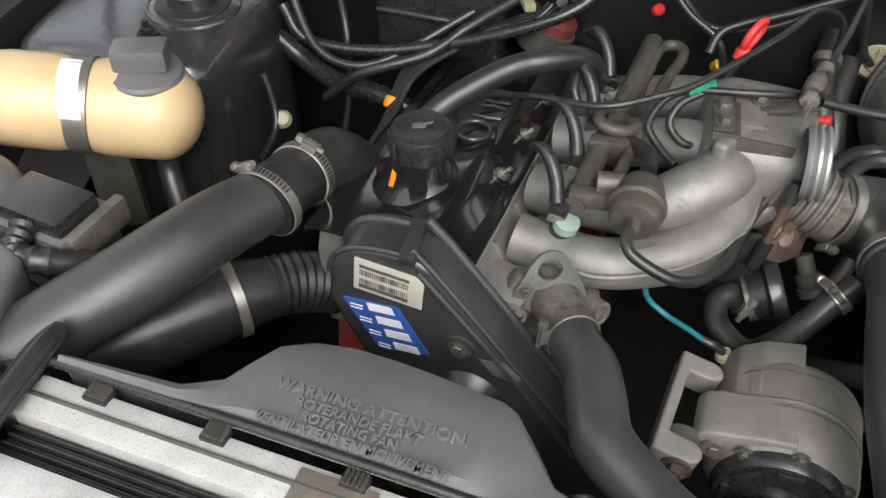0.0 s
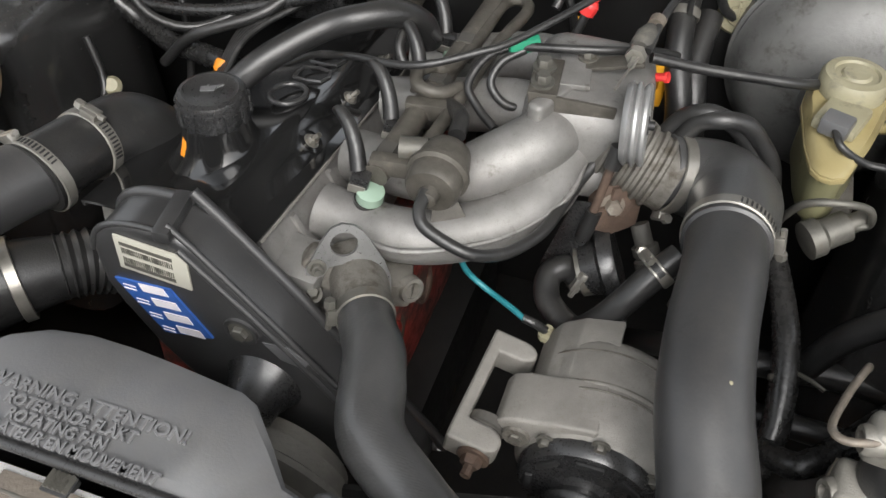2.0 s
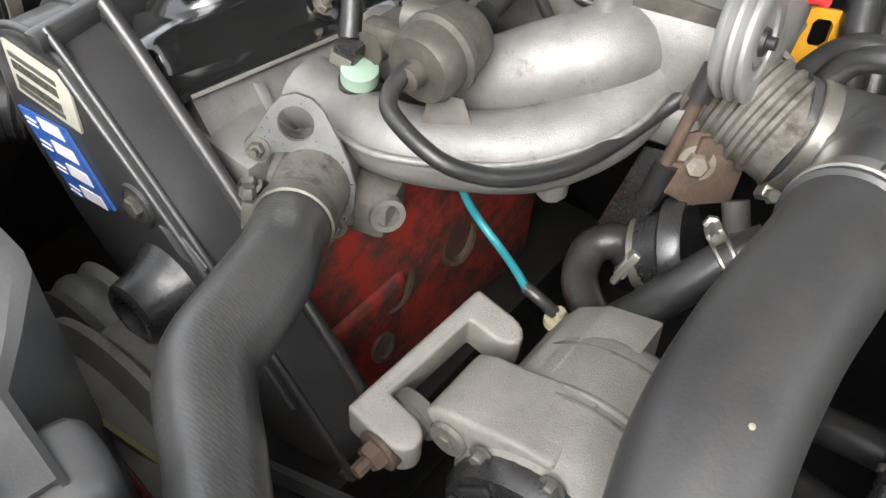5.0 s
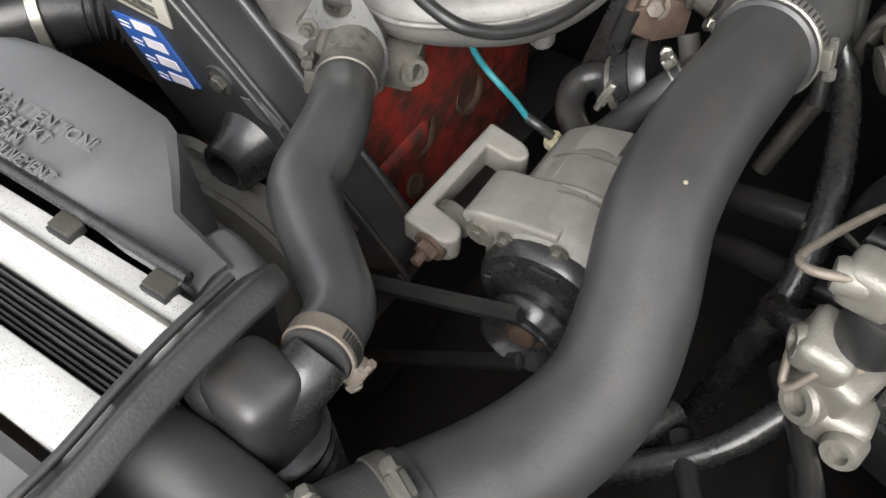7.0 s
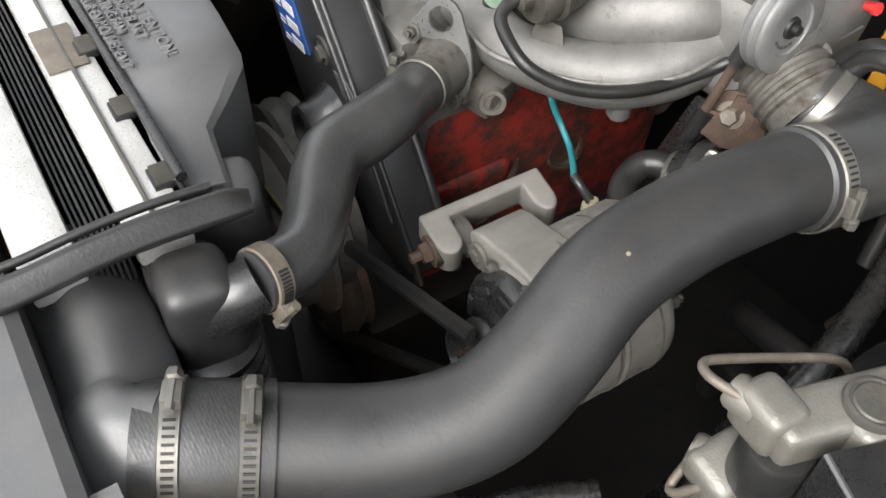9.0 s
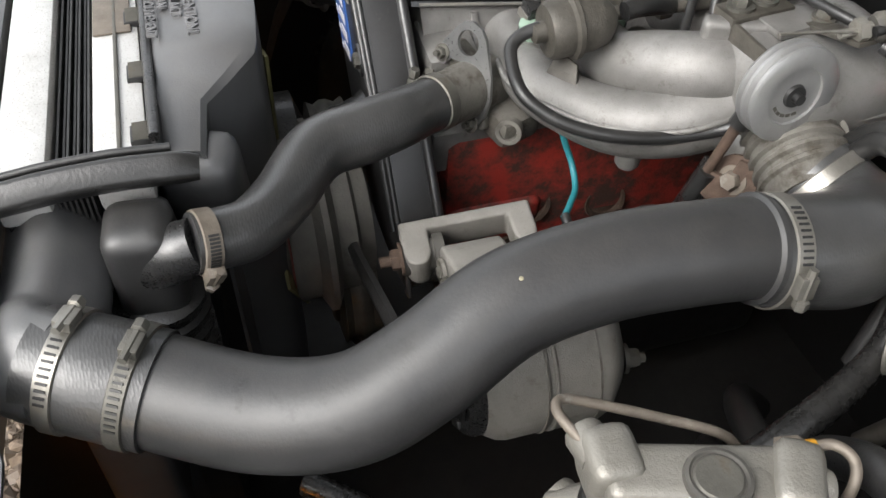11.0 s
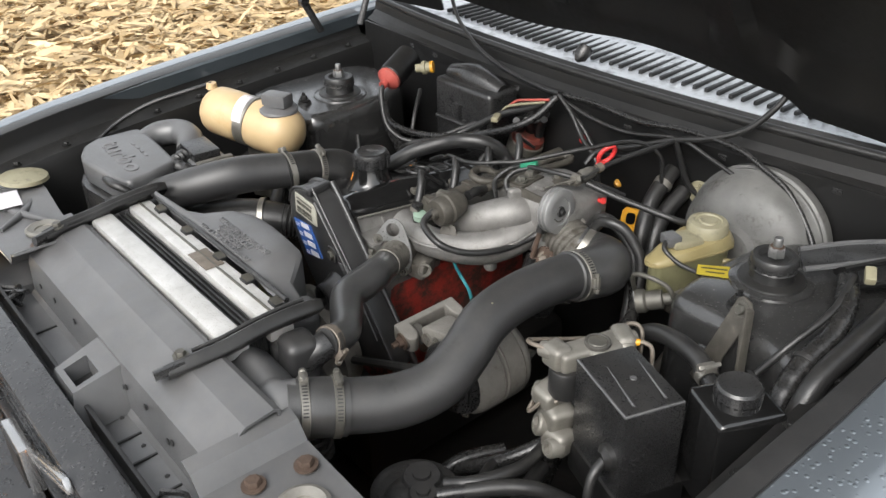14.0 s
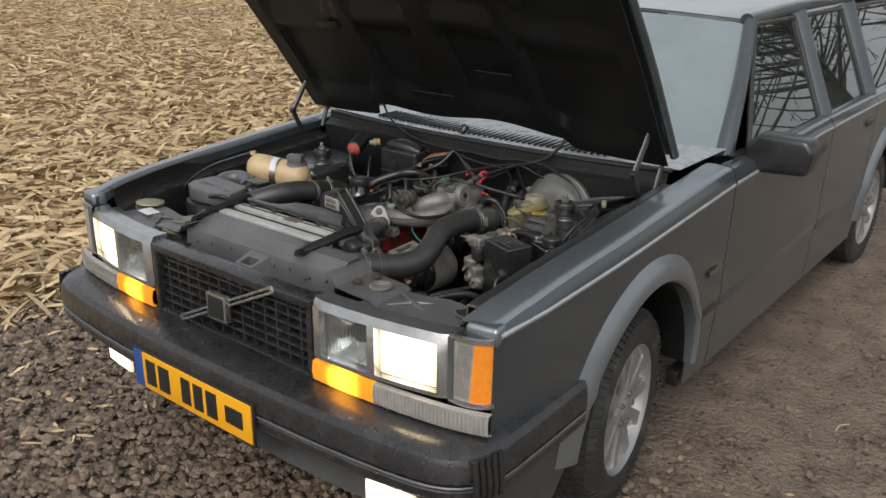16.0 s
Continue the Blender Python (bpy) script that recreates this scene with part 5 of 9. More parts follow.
# ---- intercooler and radiator ----
for nm, y0, y1, lab in (("intercooler", 0.205, 0.24, "pitted white-metal intercooler top tank"), ("radiator", 0.270, 0.308, "white-metal radiator with dark fins")):
    unit = thing(nm, (-0.08, (y0 + y1) / 2, 0.33), lab, nm)
    bm = B()
    block(bm, (-0.08, (y0 + y1) / 2, 0.832), (0.47, y1 - y0, 0.03), (0, 0, 0), 0.005)
    part("top_tank", bm, ALU_BARE, unit)
    bm = B()
    block(bm, (-0.08, (y0 + y1) / 2, 0.57), (0.46, (y1 - y0) * 0.9, 0.5), (0, 0, 0), 0.003)
    part("core", bm, FINS, unit)
    if nm == "radiator":
        bm = B()
        for k in range(7):
            block(bm, (-0.08, 0.244 + 0.0036 * k, 0.822 - 0.0035 * (k % 2)), (0.46, 0.0016, 0.03), (0, 0, 0), 0)
        part("fin_edges", bm, FINS, unit)
        bm = B()
        block(bm, (-0.08, 0.289, 0.848), (0.47, 0.003, 0.004), (0, 0, 0), 0.001)
        part("tank_seam", bm, STEEL_DULL, unit)
        for x in (-0.26, -0.16, -0.05, 0.035, 0.115):
            bm = B()
            block(bm, (x, 0.304, 0.848), (0.02, 0.014, 0.006), (0, 0, 0), 0.001)
            clip = part("clip_slot", bm, INK_AND_SHADE, unit)
            zig = [(-0.009 + 0.0018 * k, 0.006 if k % 2 else 0.0015) for k in range(11)] + [(0.009, 0.0), (-0.009, 0.0)]
            part("clip_spring", prism(B(), zig, pose(x, 0.311, 0.849, 90, 0, 0), 0.012, 0), STEEL_DULL, clip)
        bm = B()
        block(bm, (-0.06, 0.287, 0.8485), (0.06, 0.03, 0.002), (0, 0, 0), 0.0005)
        part("tank_label", bm, COPPER, unit, "brown stained label")
for sx, xe in ((1, 0.178), (-1, -0.335)):
    # rubber holding arm across the tank ends
    arm = thing("holding_arm", (xe, 0.25, 0.84), "black rubber-coated arm holding the radiator", "bracket", "radiator arms")
    bm = B()
    pts = [(xe - sx * 0.026, 0.128, 0.842), (xe - sx * 0.02, 0.165, 0.845), (xe - sx * 0.017, 0.205, 0.847), (xe - sx * 0.016, 0.245, 0.852), (xe - sx * 0.014, 0.285, 0.855), (xe - sx * 0.011, 0.325, 0.855), (xe - sx * 0.01, 0.341, 0.853)]
    tube(bm, pts, [0.014, 0.016, 0.0165, 0.0165, 0.0165, 0.0165, 0.013], 24, 6, flat=0.62, square=0.4)
    part("arm", bm, RUBBER, arm)
    bm = B()
    tube(bm, [Vector(p) + Vector((-sx * 0.012, 0, 0.009)) for p in pts[1:6]], 0.003, 8, 6)
    part("arm_rib", bm, RUBBER, arm)
    bm = B()
    tube(bm, [(xe - sx * 0.03, 0.112, 0.842), (xe - sx * 0.024, 0.15, 0.846)], [0.017, 0.017], 8, 3, flat=0.4)
    part("arm_foot", bm, PLASTIC, arm)
    bm = B()
    hexbolt(bm, (xe - sx * 0.03, 0.15, 0.854), (0, 0, 1), 0.007, 0.008)
    part("arm_bolt", bm, STEEL_DULL, arm)
    # plastic end tank on the far side
    if sx > 0:
        continue
    tank = thing("end_tank", (xe + sx * 0.03, 0.27, 0.4), "black plastic radiator end tank", "tank", "radiator end tanks")
    bm = B()
    block(bm, (xe + sx * 0.026, 0.312, 0.66), (0.06, 0.062, 0.3), (0, 0, 0), 0.016, 3)
    lathe(bm, (xe + sx * 0.028, 0.322, 0.78), (0, 0, 1), [(0.036, -0.05), (0.037, 0.03), (0.033, 0.046), (0.02, 0.052)], 24)
    part("tank_body", bm, PLASTIC, tank)
    bm = B()
    for k in range(5):
        lathe(bm, (xe + sx * 0.028, 0.322, 0.70 - 0.035 * k), (0, 0, 1), [(0.038, 0), (0.041, 0.006), (0.038, 0.012)], 24)
    part("tank_ribs", bm, PLASTIC, tank)
    bm = B()
    block(bm, (xe + sx * 0.035, 0.235, 0.62), (0.065, 0.07, 0.4), (0, 0, 0), 0.02, 3)
    part("intercooler_tank", bm, PLASTIC, tank)

# ---- fan shroud ----
shroud = thing("fan_shroud", (-0.09, 0.35, 0.4), "faded black plastic fan shroud with raised warning words", "shroud")
arc = [(-0.30, 0.32), (-0.2, 0.328), (-0.172, 0.345), (-0.16, 0.37), (-0.15, 0.388), (-0.125, 0.401), (-0.095, 0.406), (-0.06, 0.406), (-0.03, 0.404), (0.0, 0.401), (0.028, 0.398), (0.04, 0.394), (0.062, 0.372), (0.08, 0.352), (0.125, 0.345)]
bm = B()
rows = [[(x, 0.312, 0.852) for x, y in arc]]
for t, dz in ((0.15, 0.862), (0.5, 0.865), (0.9, 0.862), (1.0, 0.857)):
    rows.append([(x, 0.312 + (y - 0.312) * t, dz - 0.03 * max(0, x - 0.03) / 0.1) for x, y in arc])
rows.append([(x, y, 0.72 if x < 0.045 else 0.78) for x, y in arc])
rows.append([(x, y, 0.42) for x, y in arc])
grid(bm, rows)
part("shroud_body", thick(bm, 0.003), PLASTIC_GREY, shroud, "", 30)
bm = B()
tube(bm, [(-0.31, 0.314, 0.856), (-0.1, 0.314, 0.858), (0.13, 0.314, 0.856)], 0.004, 8, 4)
part("shroud_lip", bm, PLASTIC, shroud)
bm = B()
block(bm, (0.1, 0.34, 0.77), (0.05, 0.06, 0.12), (0, 12, -14), 0.02, 3)
part("shroud_bulge", bm, PLASTIC_GREY, shroud)
words = [("WARNING ATTENTION!", -0.133, 0.3475, 0.0132, 0.15), ("ROTERANDE FLÄKT", -0.112, 0.337, 0.0115, 0.097), ("ROTATING FAN", -0.103, 0.3268, 0.0115, 0.073), ("VENTILATEUR EN MOUVEMENT", -0.135, 0.3165, 0.0115, 0.15)]
for text, x, y, s, w in words:
    lettering(text, pose(x, y, 0.8655, 0, 0, 0), s, 0.0012, LETTER, shroud, "raised_word", width=w)
pump = thing("water_pump_pulley", (-0.02, 0.43, 0.62), "dusty brown-grey stepped water pump pulley", "pulley")
part("sheave", lathe(B(), (-0.02, 0.40, 0.62), (0, 1, 0), [(0.03, -0.004), (0.08, -0.002), (0.084, 0.004), (0.084, 0.022), (0.09, 0.025), (0.1, 0.03), (0.1, 0.036), (0.088, 0.042), (0.08, 0.044), (0.08, 0.062), (0.07, 0.066), (0.068, 0.08), (0.03, 0.082)], 56), PUMP, pump)
part("hub_disc", lathe(B(), (-0.02, 0.392, 0.62), (0, 1, 0), [(0.01, -0.004), (0.06, 0.0), (0.068, 0.006)], 40), PUMP, pump)
part("hub_ring", lathe(B(), (-0.02, 0.396, 0.62), (0, 1, 0), [(0.066, 0.0), (0.074, 0.001), (0.074, 0.004)], 40), RED_DULL, pump, "faded red ring")
fan = thing("fan", (-0.1, 0.375, 0.62), "olive plastic radiator fan", "fan")
for k in range(7):
    a = 2 * math.pi * k / 7 + 0.45
    bm = B()
    d, s = Vector((math.cos(a), 0, math.sin(a))), Vector((-math.sin(a), 0, math.cos(a)))
    c = Vector((-0.1, 0.40, 0.65))
    grid(bm, [[c + d * r + s * w + Vector((0, -0.3 * w, 0)) for w in (-0.03, 0, 0.03)] for r in (0.05, 0.09, 0.13, 0.165)])
    part("fan_blade", thick(bm, 0.003), FAN, fan)
bm = B()
lathe(bm, (-0.1, 0.37, 0.65), (0, 1, 0), [(0.06, 0), (0.06, 0.06), (0.03, 0.07)], 24)
part("fan_hub", bm, PLASTIC, fan)

# ---- engine ----
engine = thing("engine", (-0.06, 0.75, 0.4), "slanted four-cylinder engine, red block and grey head", "engine")
bm = B()
block(bm, (-0.088, 0.715, 0.612), (0.23, 0.32, 0.25), (0, 4, 0), 0.012)
blk = part("cylinder_block", bm, RED_BLOCK, engine, "oily red enamelled block")
bm = B()
block(bm, (-0.1, 0.935, 0.6), (0.21, 0.115, 0.25), (0, 9, 0), 0.012)
block(bm, (-0.06, 0.72, 0.42), (0.24, 0.5, 0.14), (0, 0, 0), 0.02)
part("crankcase", bm, BAY, engine, "dark crankcase, sump and rear of the block")
for y, z in ((0.648, 0.622), (0.736, 0.607), (0.87, 0.63)):
    part("core_plug", lathe(B(), (0.024, y, z), (1, 0, 0.15), [(0.024, 0), (0.023, 0.006), (0.019, 0.005), (0.017, 0.001)], 24), RUST, blk, "rusty core plug")
part("casting_web", block(B(), (0.012, 0.61, 0.575), (0.03, 0.1, 0.13), (0, 9, 0), 0.012, 3), RED_BLOCK, blk)
part("threaded_hole", lathe(B(), (0.0325, 0.612, 0.618), (1, 0, 0.15), [(0.005, 0), (0.005, 0.0012)], 14), INK_AND_SHADE, blk)
part("threaded_hole", lathe(B(), (0.0345, 0.622, 0.575), (1, 0, 0.15), [(0.014, 0), (0.013, 0.003), (0.01, 0.003), (0.009, 0.0005)], 18), RUST, blk)
SLANT = Matrix(((1, 0, 0, 0), (0, 1, 0, 0), (0, -0.13, 1, 0.0665), (0, 0, 0, 1)))


def slanted(ob):
    """Tips a part of the engine back to follow its slope."""
    for o in (ob, *ob.children_recursive):
        o.data.transform(Matrix.Translation(-engine.location) @ SLANT @ Matrix.Translation(engine.location))


bm = B()
grid(bm, [[(x, y, z) for x, z in ((-0.2, 0.7), (-0.205, 0.8), (-0.2, 0.829), (-0.058, 0.8335), (-0.046, 0.829), (-0.026, 0.79), (-0.018, 0.745), (-0.012, 0.72))] for y in (0.552, 0.62, 0.69, 0.76, 0.83, 0.9, 0.99)])
bm.faces.new([bm.verts.new((x, 0.552, z)) for x, z in ((-0.2, 0.7), (-0.205, 0.8), (-0.2, 0.829), (-0.058, 0.8335), (-0.046, 0.829), (-0.026, 0.79), (-0.018, 0.745), (-0.012, 0.72))])
bmesh.ops.remove_doubles(bm, verts=bm.verts[:], dist=0.0005)
head = part("cylinder_head", bm, ALU, engine, "dirty grey cast head with webs", 50)
for y in (0.602, 0.675, 0.75, 0.83):
    part("head_web", prism(B(), [(-0.046, 0.826), (-0.04, 0.826), (-0.004, 0.745), (-0.004, 0.725), (-0.024, 0.725)], pose(0, y + 0.004, 0, 90, 0, 0), 0.007, 0.0015), ALU, head)
slanted(head)
part("port_flange", block(B(), (-0.01, 0.73, 0.755), (0.03, 0.33, 0.05), (0, 9, 0), 0.006), ALU, head)
part("water_passage", block(B(), (0.008, 0.604, 0.716), (0.046, 0.125, 0.052), (0, 9, 0), 0.006), ALU, head)
part("front_boss", block(B(), (-0.035, 0.572, 0.762), (0.065, 0.05, 0.08), (0, 9, 0), 0.008), ALU, head)
part("gasket_edge", tube(B(), [(-0.0445, 0.55, 0.8285), (-0.0445, 0.7, 0.809), (-0.0445, 0.85, 0.7895), (-0.0445, 0.99, 0.7715)], 0.0022, 6, 2), ALU_PALE, head, "pale gasket edge")
for y in (0.607, 0.67, 0.735, 0.8):
    part("head_bolt", hexbolt(B(), (0.006, y, 0.768), (1, 0, 0.3), 0.007, 0.008), STEEL_DULL, head)
# cam cover
bm = B()
cover = [(-0.204, 0.832), (-0.2, 0.837), (-0.186, 0.842), (-0.135, 0.8555), (-0.092, 0.8645), (-0.083, 0.8645), (-0.077, 0.861), (-0.0555, 0.841), (-0.052, 0.8375)]
rows = []
for y, drop in ((0.55, 0.03), (0.5535, 0.02), (0.563, 0.0125), (0.58, 0.0085), (0.605, 0.0065), (0.64, 0.0035), (0.69, 0), (0.74, 0), (0.8, 0), (0.88, 0), (0.95, 0), (0.985, 0.002), (0.993, 0.012), (0.996, 0.026)):
    rows.append([(x, y, max(z - drop * (2.0 if x < -0.1 else 0.8), 0.83 + 0.0005 * i)) for i, (x, z) in enumerate(cover)])
grid(bm, rows)
cam_cover = part("cam_cover", bm, GLOSS, engine, "gloss black cam cover", 45)
bm = B()
grid(bm, [[(x, y, z) for x, z in ((-0.212, 0.829), (-0.212, 0.835), (-0.2, 0.8365), (-0.055, 0.8395), (-0.0445, 0.8365), (-0.0425, 0.8325))] for y in (0.543, 0.7, 0.85, 1.0)])
part("cover_flange", thick(bm, 0.003), GLOSS, cam_cover)
for y in (0.687, 0.775, 0.862):
    nut = part("cover_boss", lathe(B(), (-0.0655, y, 0.846), (0.68, 0, 0.73), [(0.0135, -0.004), (0.0125, 0.004), (0.008, 0.0045), (0.0075, 0.001)], 20), GLOSS, cam_cover)
    part("cover_nut", hexbolt(B(), (-0.064, y, 0.8475), (0.68, 0, 0.73), 0.0055, 0.007, True, 0.009), STEEL, nut, "bright cover nut on a stud")
# raised maker's plate outlines on the top
for y0, y1, w in ((0.768, 0.792, 0.015), (0.806, 0.83, 0.015)):
    bm = B()
    tube(bm, [(-0.105 - w, y0, 0.8645), (-0.105 + w, y0, 0.8655), (-0.105 + w, y1, 0.8655), (-0.105 - w, y1, 0.8645), (-0.105 - w, y0, 0.8645)], 0.002, 6, 2)
    part("raised_mark", bm, COVER, cam_cover, "worn raised casting mark")
slanted(cam_cover)
part("oval_ring", tube(B(), [(-0.108 + 0.017 * math.cos(a), 0.733 + 0.02 * math.sin(a), 0.8375 - 0.0026 * math.sin(a)) for a in (2 * math.pi * k / 20 for k in range(21))], 0.0028, 8, 2), COVER, cam_cover, "worn oval casting ring")
# filler neck and cap
bm = B()
lathe(bm, (-0.132, 0.645, 0.806), (-0.02, 0.02, 1), [(0.066, 0.0), (0.055, 0.012), (0.045, 0.022), (0.0375, 0.032), (0.0325, 0.043), (0.0295, 0.06)], 44)
part("filler_neck", bm, GLOSS, cam_cover, "flared black filler neck", 60)
bm = B()
lathe(bm, (-0.1345, 0.65, 0.863), (0, 0, 1), [(0.0295, 0), (0.031, 0.002), (0.031, 0.023), (0.0292, 0.028), (0.025, 0.0295), (0.0235, 0.0285), (0.0, 0.0285)], 36, close=False)
oil_cap = part("oil_filler_cap", bm, PLASTIC, engine, "black ribbed oil filler cap")
for k in range(11):
    a = 2 * math.pi * k / 11
    part("cap_grip", block(B(), (-0.1345 + 0.0312 * math.cos(a), 0.65 + 0.0312 * math.sin(a), 0.875), (0.0042, 0.0105, 0.019), (0, 0, math.degrees(a)), 0.0015), PLASTIC, oil_cap)
bm = B()
prism(bm, [(-0.008, -0.003), (0.004, -0.003), (0.006, 0.002), (0.012, 0.005), (0.011, 0.007), (0.004, 0.004), (-0.001, 0.003), (-0.001, 0.006), (-0.003, 0.006), (-0.003, 0.003), (-0.008, 0.003)], pose(-0.1355, 0.651, 0.8915, 0, 0, 20), 0.0012, 0)
part("oil_can_mark", bm, PLASTIC_GREY, oil_cap)
bm = B()
block(bm, (-0.1525, 0.6185, 0.844), (0.0075, 0.003, 0.036), (-20, -2, -34), 0.0005)
part("orange_mark", bm, ORANGE, cam_cover, "orange paint mark")
# timing cover
tc = [(-0.168, 0.79), (-0.1675, 0.83), (-0.16, 0.85), (-0.145, 0.863), (-0.12, 0.8705), (-0.09, 0.8705), (-0.07, 0.862), (0.105, 0.645), (0.108, 0.62), (0.07, 0.605), (-0.02, 0.60), (-0.09, 0.66), (-0.135, 0.72), (-0.158, 0.765)]
bm = B()
prism(bm, tc, pose(0, 0.538, 0, 90, 0, 0), 0.042, 0.007, 3)
timing = part("timing_cover", bm, COVER, engine, "dusty black plastic timing belt cover")
for y, r in ((0.537, 0.005), (0.4985, 0.0028)):
    part("cover_rim", tube(B(), [(x, y, z - 0.001) for x, z in tc[1:9]], r, 8, 3), COVER, timing)
part("cover_rib", tube(B(), [(-0.082, 0.496, 0.857), (-0.003, 0.496, 0.766), (0.072, 0.496, 0.663)], 0.003, 8, 3), COVER, timing)
part("cover_tab", block(B(), (-0.0925, 0.514, 0.8735), (0.015, 0.05, 0.012), (0, 0, 8), 0.004), COVER, timing)
bm = B()
lathe(bm, (-0.043, 0.4975, 0.776), (0, -1, 0), [(0.016, 0), (0.015, 0.004), (0.0115, 0.004), (0.011, -0.004)], 20)
part("bolt_well", bm, COVER, timing)
bm = B()
hexbolt(bm, (-0.043, 0.496, 0.776), (0, -1, 0), 0.0075, 0.006)
part("cover_bolt", bm, STEEL_DULL, timing)
part("worn_patch", prism(B(), [(-0.02, 0.009), (0.004, 0.012), (0.021, -0.002), (0.015, -0.012), (-0.006, -0.008)], pose(-0.005, 0.4962, 0.76, 90, 0, 0), 0.0012, 0.0005), PLASTIC_GREY, timing, "scuffed grey patch")
bm = B()
lathe(bm, (-0.033, 0.505, 0.709), (0, -1, 0), [(0.042, 0), (0.03, 0.016), (0.0245, 0.03), (0.0235, 0.041), (0.021, 0.0435), (0.016, 0.0435), (0.0145, 0.03)], 28)
part("cover_boss", bm, PLASTIC, timing)

bm = B()
block(bm, (-0.1085, 0.4945, 0.836), (0.064, 0.002, 0.038), (0, 5, 0), 0.0005)
lab = part("barcode_label", bm, WHITE_LABEL, timing, "aged white barcode label")
bm = B()
rng = random.Random(4)
for k in range(24):
    w = rng.choice((0.0006, 0.0011, 0.0016))
    for dz in (0.004, -0.007):
        tmp = B()
        block(tmp, (-0.026 + k * 0.0019, 0, dz), (w, 0.0005, 0.0065), (0, 0, 0), 0)
        merge(bm, tmp, pose(-0.1085, 0.4932, 0.836, 0, 5, 0))
part("label_bars", bm, STEEL_DULL, lab)
bm = B()
for dz in (0.0115, -0.013):
    tmp = B()
    block(tmp, (-0.004, 0, dz), (0.046, 0.0005, 0.0035), (0, 0, 0), 0)
    merge(bm, tmp, pose(-0.1085, 0.4932, 0.836, 0, 5, 0))
part("label_print", bm, STEEL_DULL, lab)
bm = B()
prism(bm, [(-0.045, 0.02), (0.008, 0.024), (0.0365, -0.027), (-0.012, -0.038)], pose(-0.1085, 0.4955, 0.783, 90, 0, 0), 0.002, 0)
lab = part("blue_label", bm, BLUE, timing, "blue service sticker with white boxes")
for k in range(4):
    bm = B()
    tmp = B()
    prism(tmp, [(-0.011, 0.0042), (0.0125, 0.006), (0.016, -0.003), (-0.0085, -0.0048)], pose(0, 0, 0), 0.0006, 0)
    merge(bm, tmp, pose(-0.1085 - 0.011 + k * 0.008, 0.4934, 0.8005 - k * 0.0148, 90, 0, 0))
    part("white_box", bm, WHITE, lab)
for k in range(4):
    bm = B()
    for j in range(2):
        tmp = B()
        block(tmp, (0, 0, 0), (0.012, 0.0005, 0.0012), (0, 0, 0), 0)
        merge(bm, tmp, pose(-0.1085 - 0.032 + k * 0.0085, 0.4932, 0.798 - k * 0.0148 - j * 0.004))
    part("label_print", bm, WHITE, lab)
for ob in (timing, *timing.children_recursive):
    ob.data.transform(Matrix.Translation((0.005, -0.004, 0.008)))
# pulleys and belts below
for c, r, yy in (((-0.085, 0.64), 0.062, 0.44), ((-0.03, 0.52), 0.08, 0.44)):
    bm = B()
    lathe(bm, (c[0], yy, c[1]), (0, 1, 0), [(r * 0.7, 0), (r, 0.004), (r * 0.93, 0.012), (r, 0.02), (r, 0.026), (r * 0.93, 0.034), (r, 0.042), (r * 0.6, 0.044)], 36)
    part("pulley", bm, STEEL_DULL, engine)
    bm = B()
    lathe(bm, (c[0], yy - 0.004, c[1]), (0, 1, 0), [(r * 0.66, 0), (r * 0.68, 0.004)], 30)
    part("pulley_face", bm, RUST, engine)
# thermostat housing and lifting eye
PLATE_AT = frame_on((0.0162, 0.5803, 0.821), (0.496, -0.82, 0.286))
bm = B()
lathe(bm, (0.03, 0.575, 0.7815), (0.53, -0.83, 0.16), [(0.025, -0.03), (0.025, 0.014), (0.0242, 0.02), (0.0238, 0.045)], 30)
prism(bm, [(-0.036, -0.036), (-0.037, -0.018), (-0.024, -0.008), (-0.006, -0.016), (0.014, -0.018), (0.032, -0.05), (0.034, -0.072), (0.016, -0.078), (-0.01, -0.055)], PLATE_AT @ pose(0, 0, -0.026), 0.022, 0.004, 3)
thermo = part("thermostat_housing", bm, ALU_DULL, engine, "stained grey thermostat housing")
bm = B()
OUTER = [(-0.0345, -0.024), (-0.033, -0.018), (-0.026, -0.008), (-0.016, 0.0074), (-0.008, 0.0158), (0.001, 0.0185), (0.011, 0.0155), (0.0184, 0.008), (0.0255, -0.0067), (0.033, -0.023), (0.0372, -0.0404), (0.0355, -0.056), (0.0305, -0.065), (0.0255, -0.0745), (0.0195, -0.0735), (0.0195, -0.0648), (0.022, -0.053), (0.0215, -0.036), (0.0144, -0.026)]
HOLE = [(0.0006 + 0.0118 * math.cos(a), -0.0008 + 0.0114 * math.sin(a)) for a in (2 * math.pi * i / 18 for i in range(18))]
rim = [bm.verts.new((x, y, 0)) for x, y in OUTER + [(-0.0022, -0.0195), (-0.0145, -0.0205), (-0.0205, -0.0285), (-0.03, -0.0295)]]
eyelet = [bm.verts.new((x, y, 0)) for x, y in HOLE]
edges = [bm.edges.new((ring[i], ring[(i + 1) % len(ring)])) for ring in (rim, eyelet) for i in range(len(ring))]
bmesh.ops.triangle_fill(bm, use_beauty=True, edges=edges)
bmesh.ops.solidify(bm, geom=bm.faces[:], thickness=0.0035)
bmesh.ops.transform(bm, matrix=PLATE_AT, verts=bm.verts)
part("lifting_eye", bm, ZINC, thermo, "zinc lifting eye plate")
for x, y in ((-0.0245, -0.0188), (0.0235, -0.0682)):
    part("housing_bolt", hexbolt(B(), PLATE_AT @ Vector((x, y, 0.003)), (0.496, -0.82, 0.286), 0.0055, 0.006, True, 0.005), STEEL_DULL, thermo)
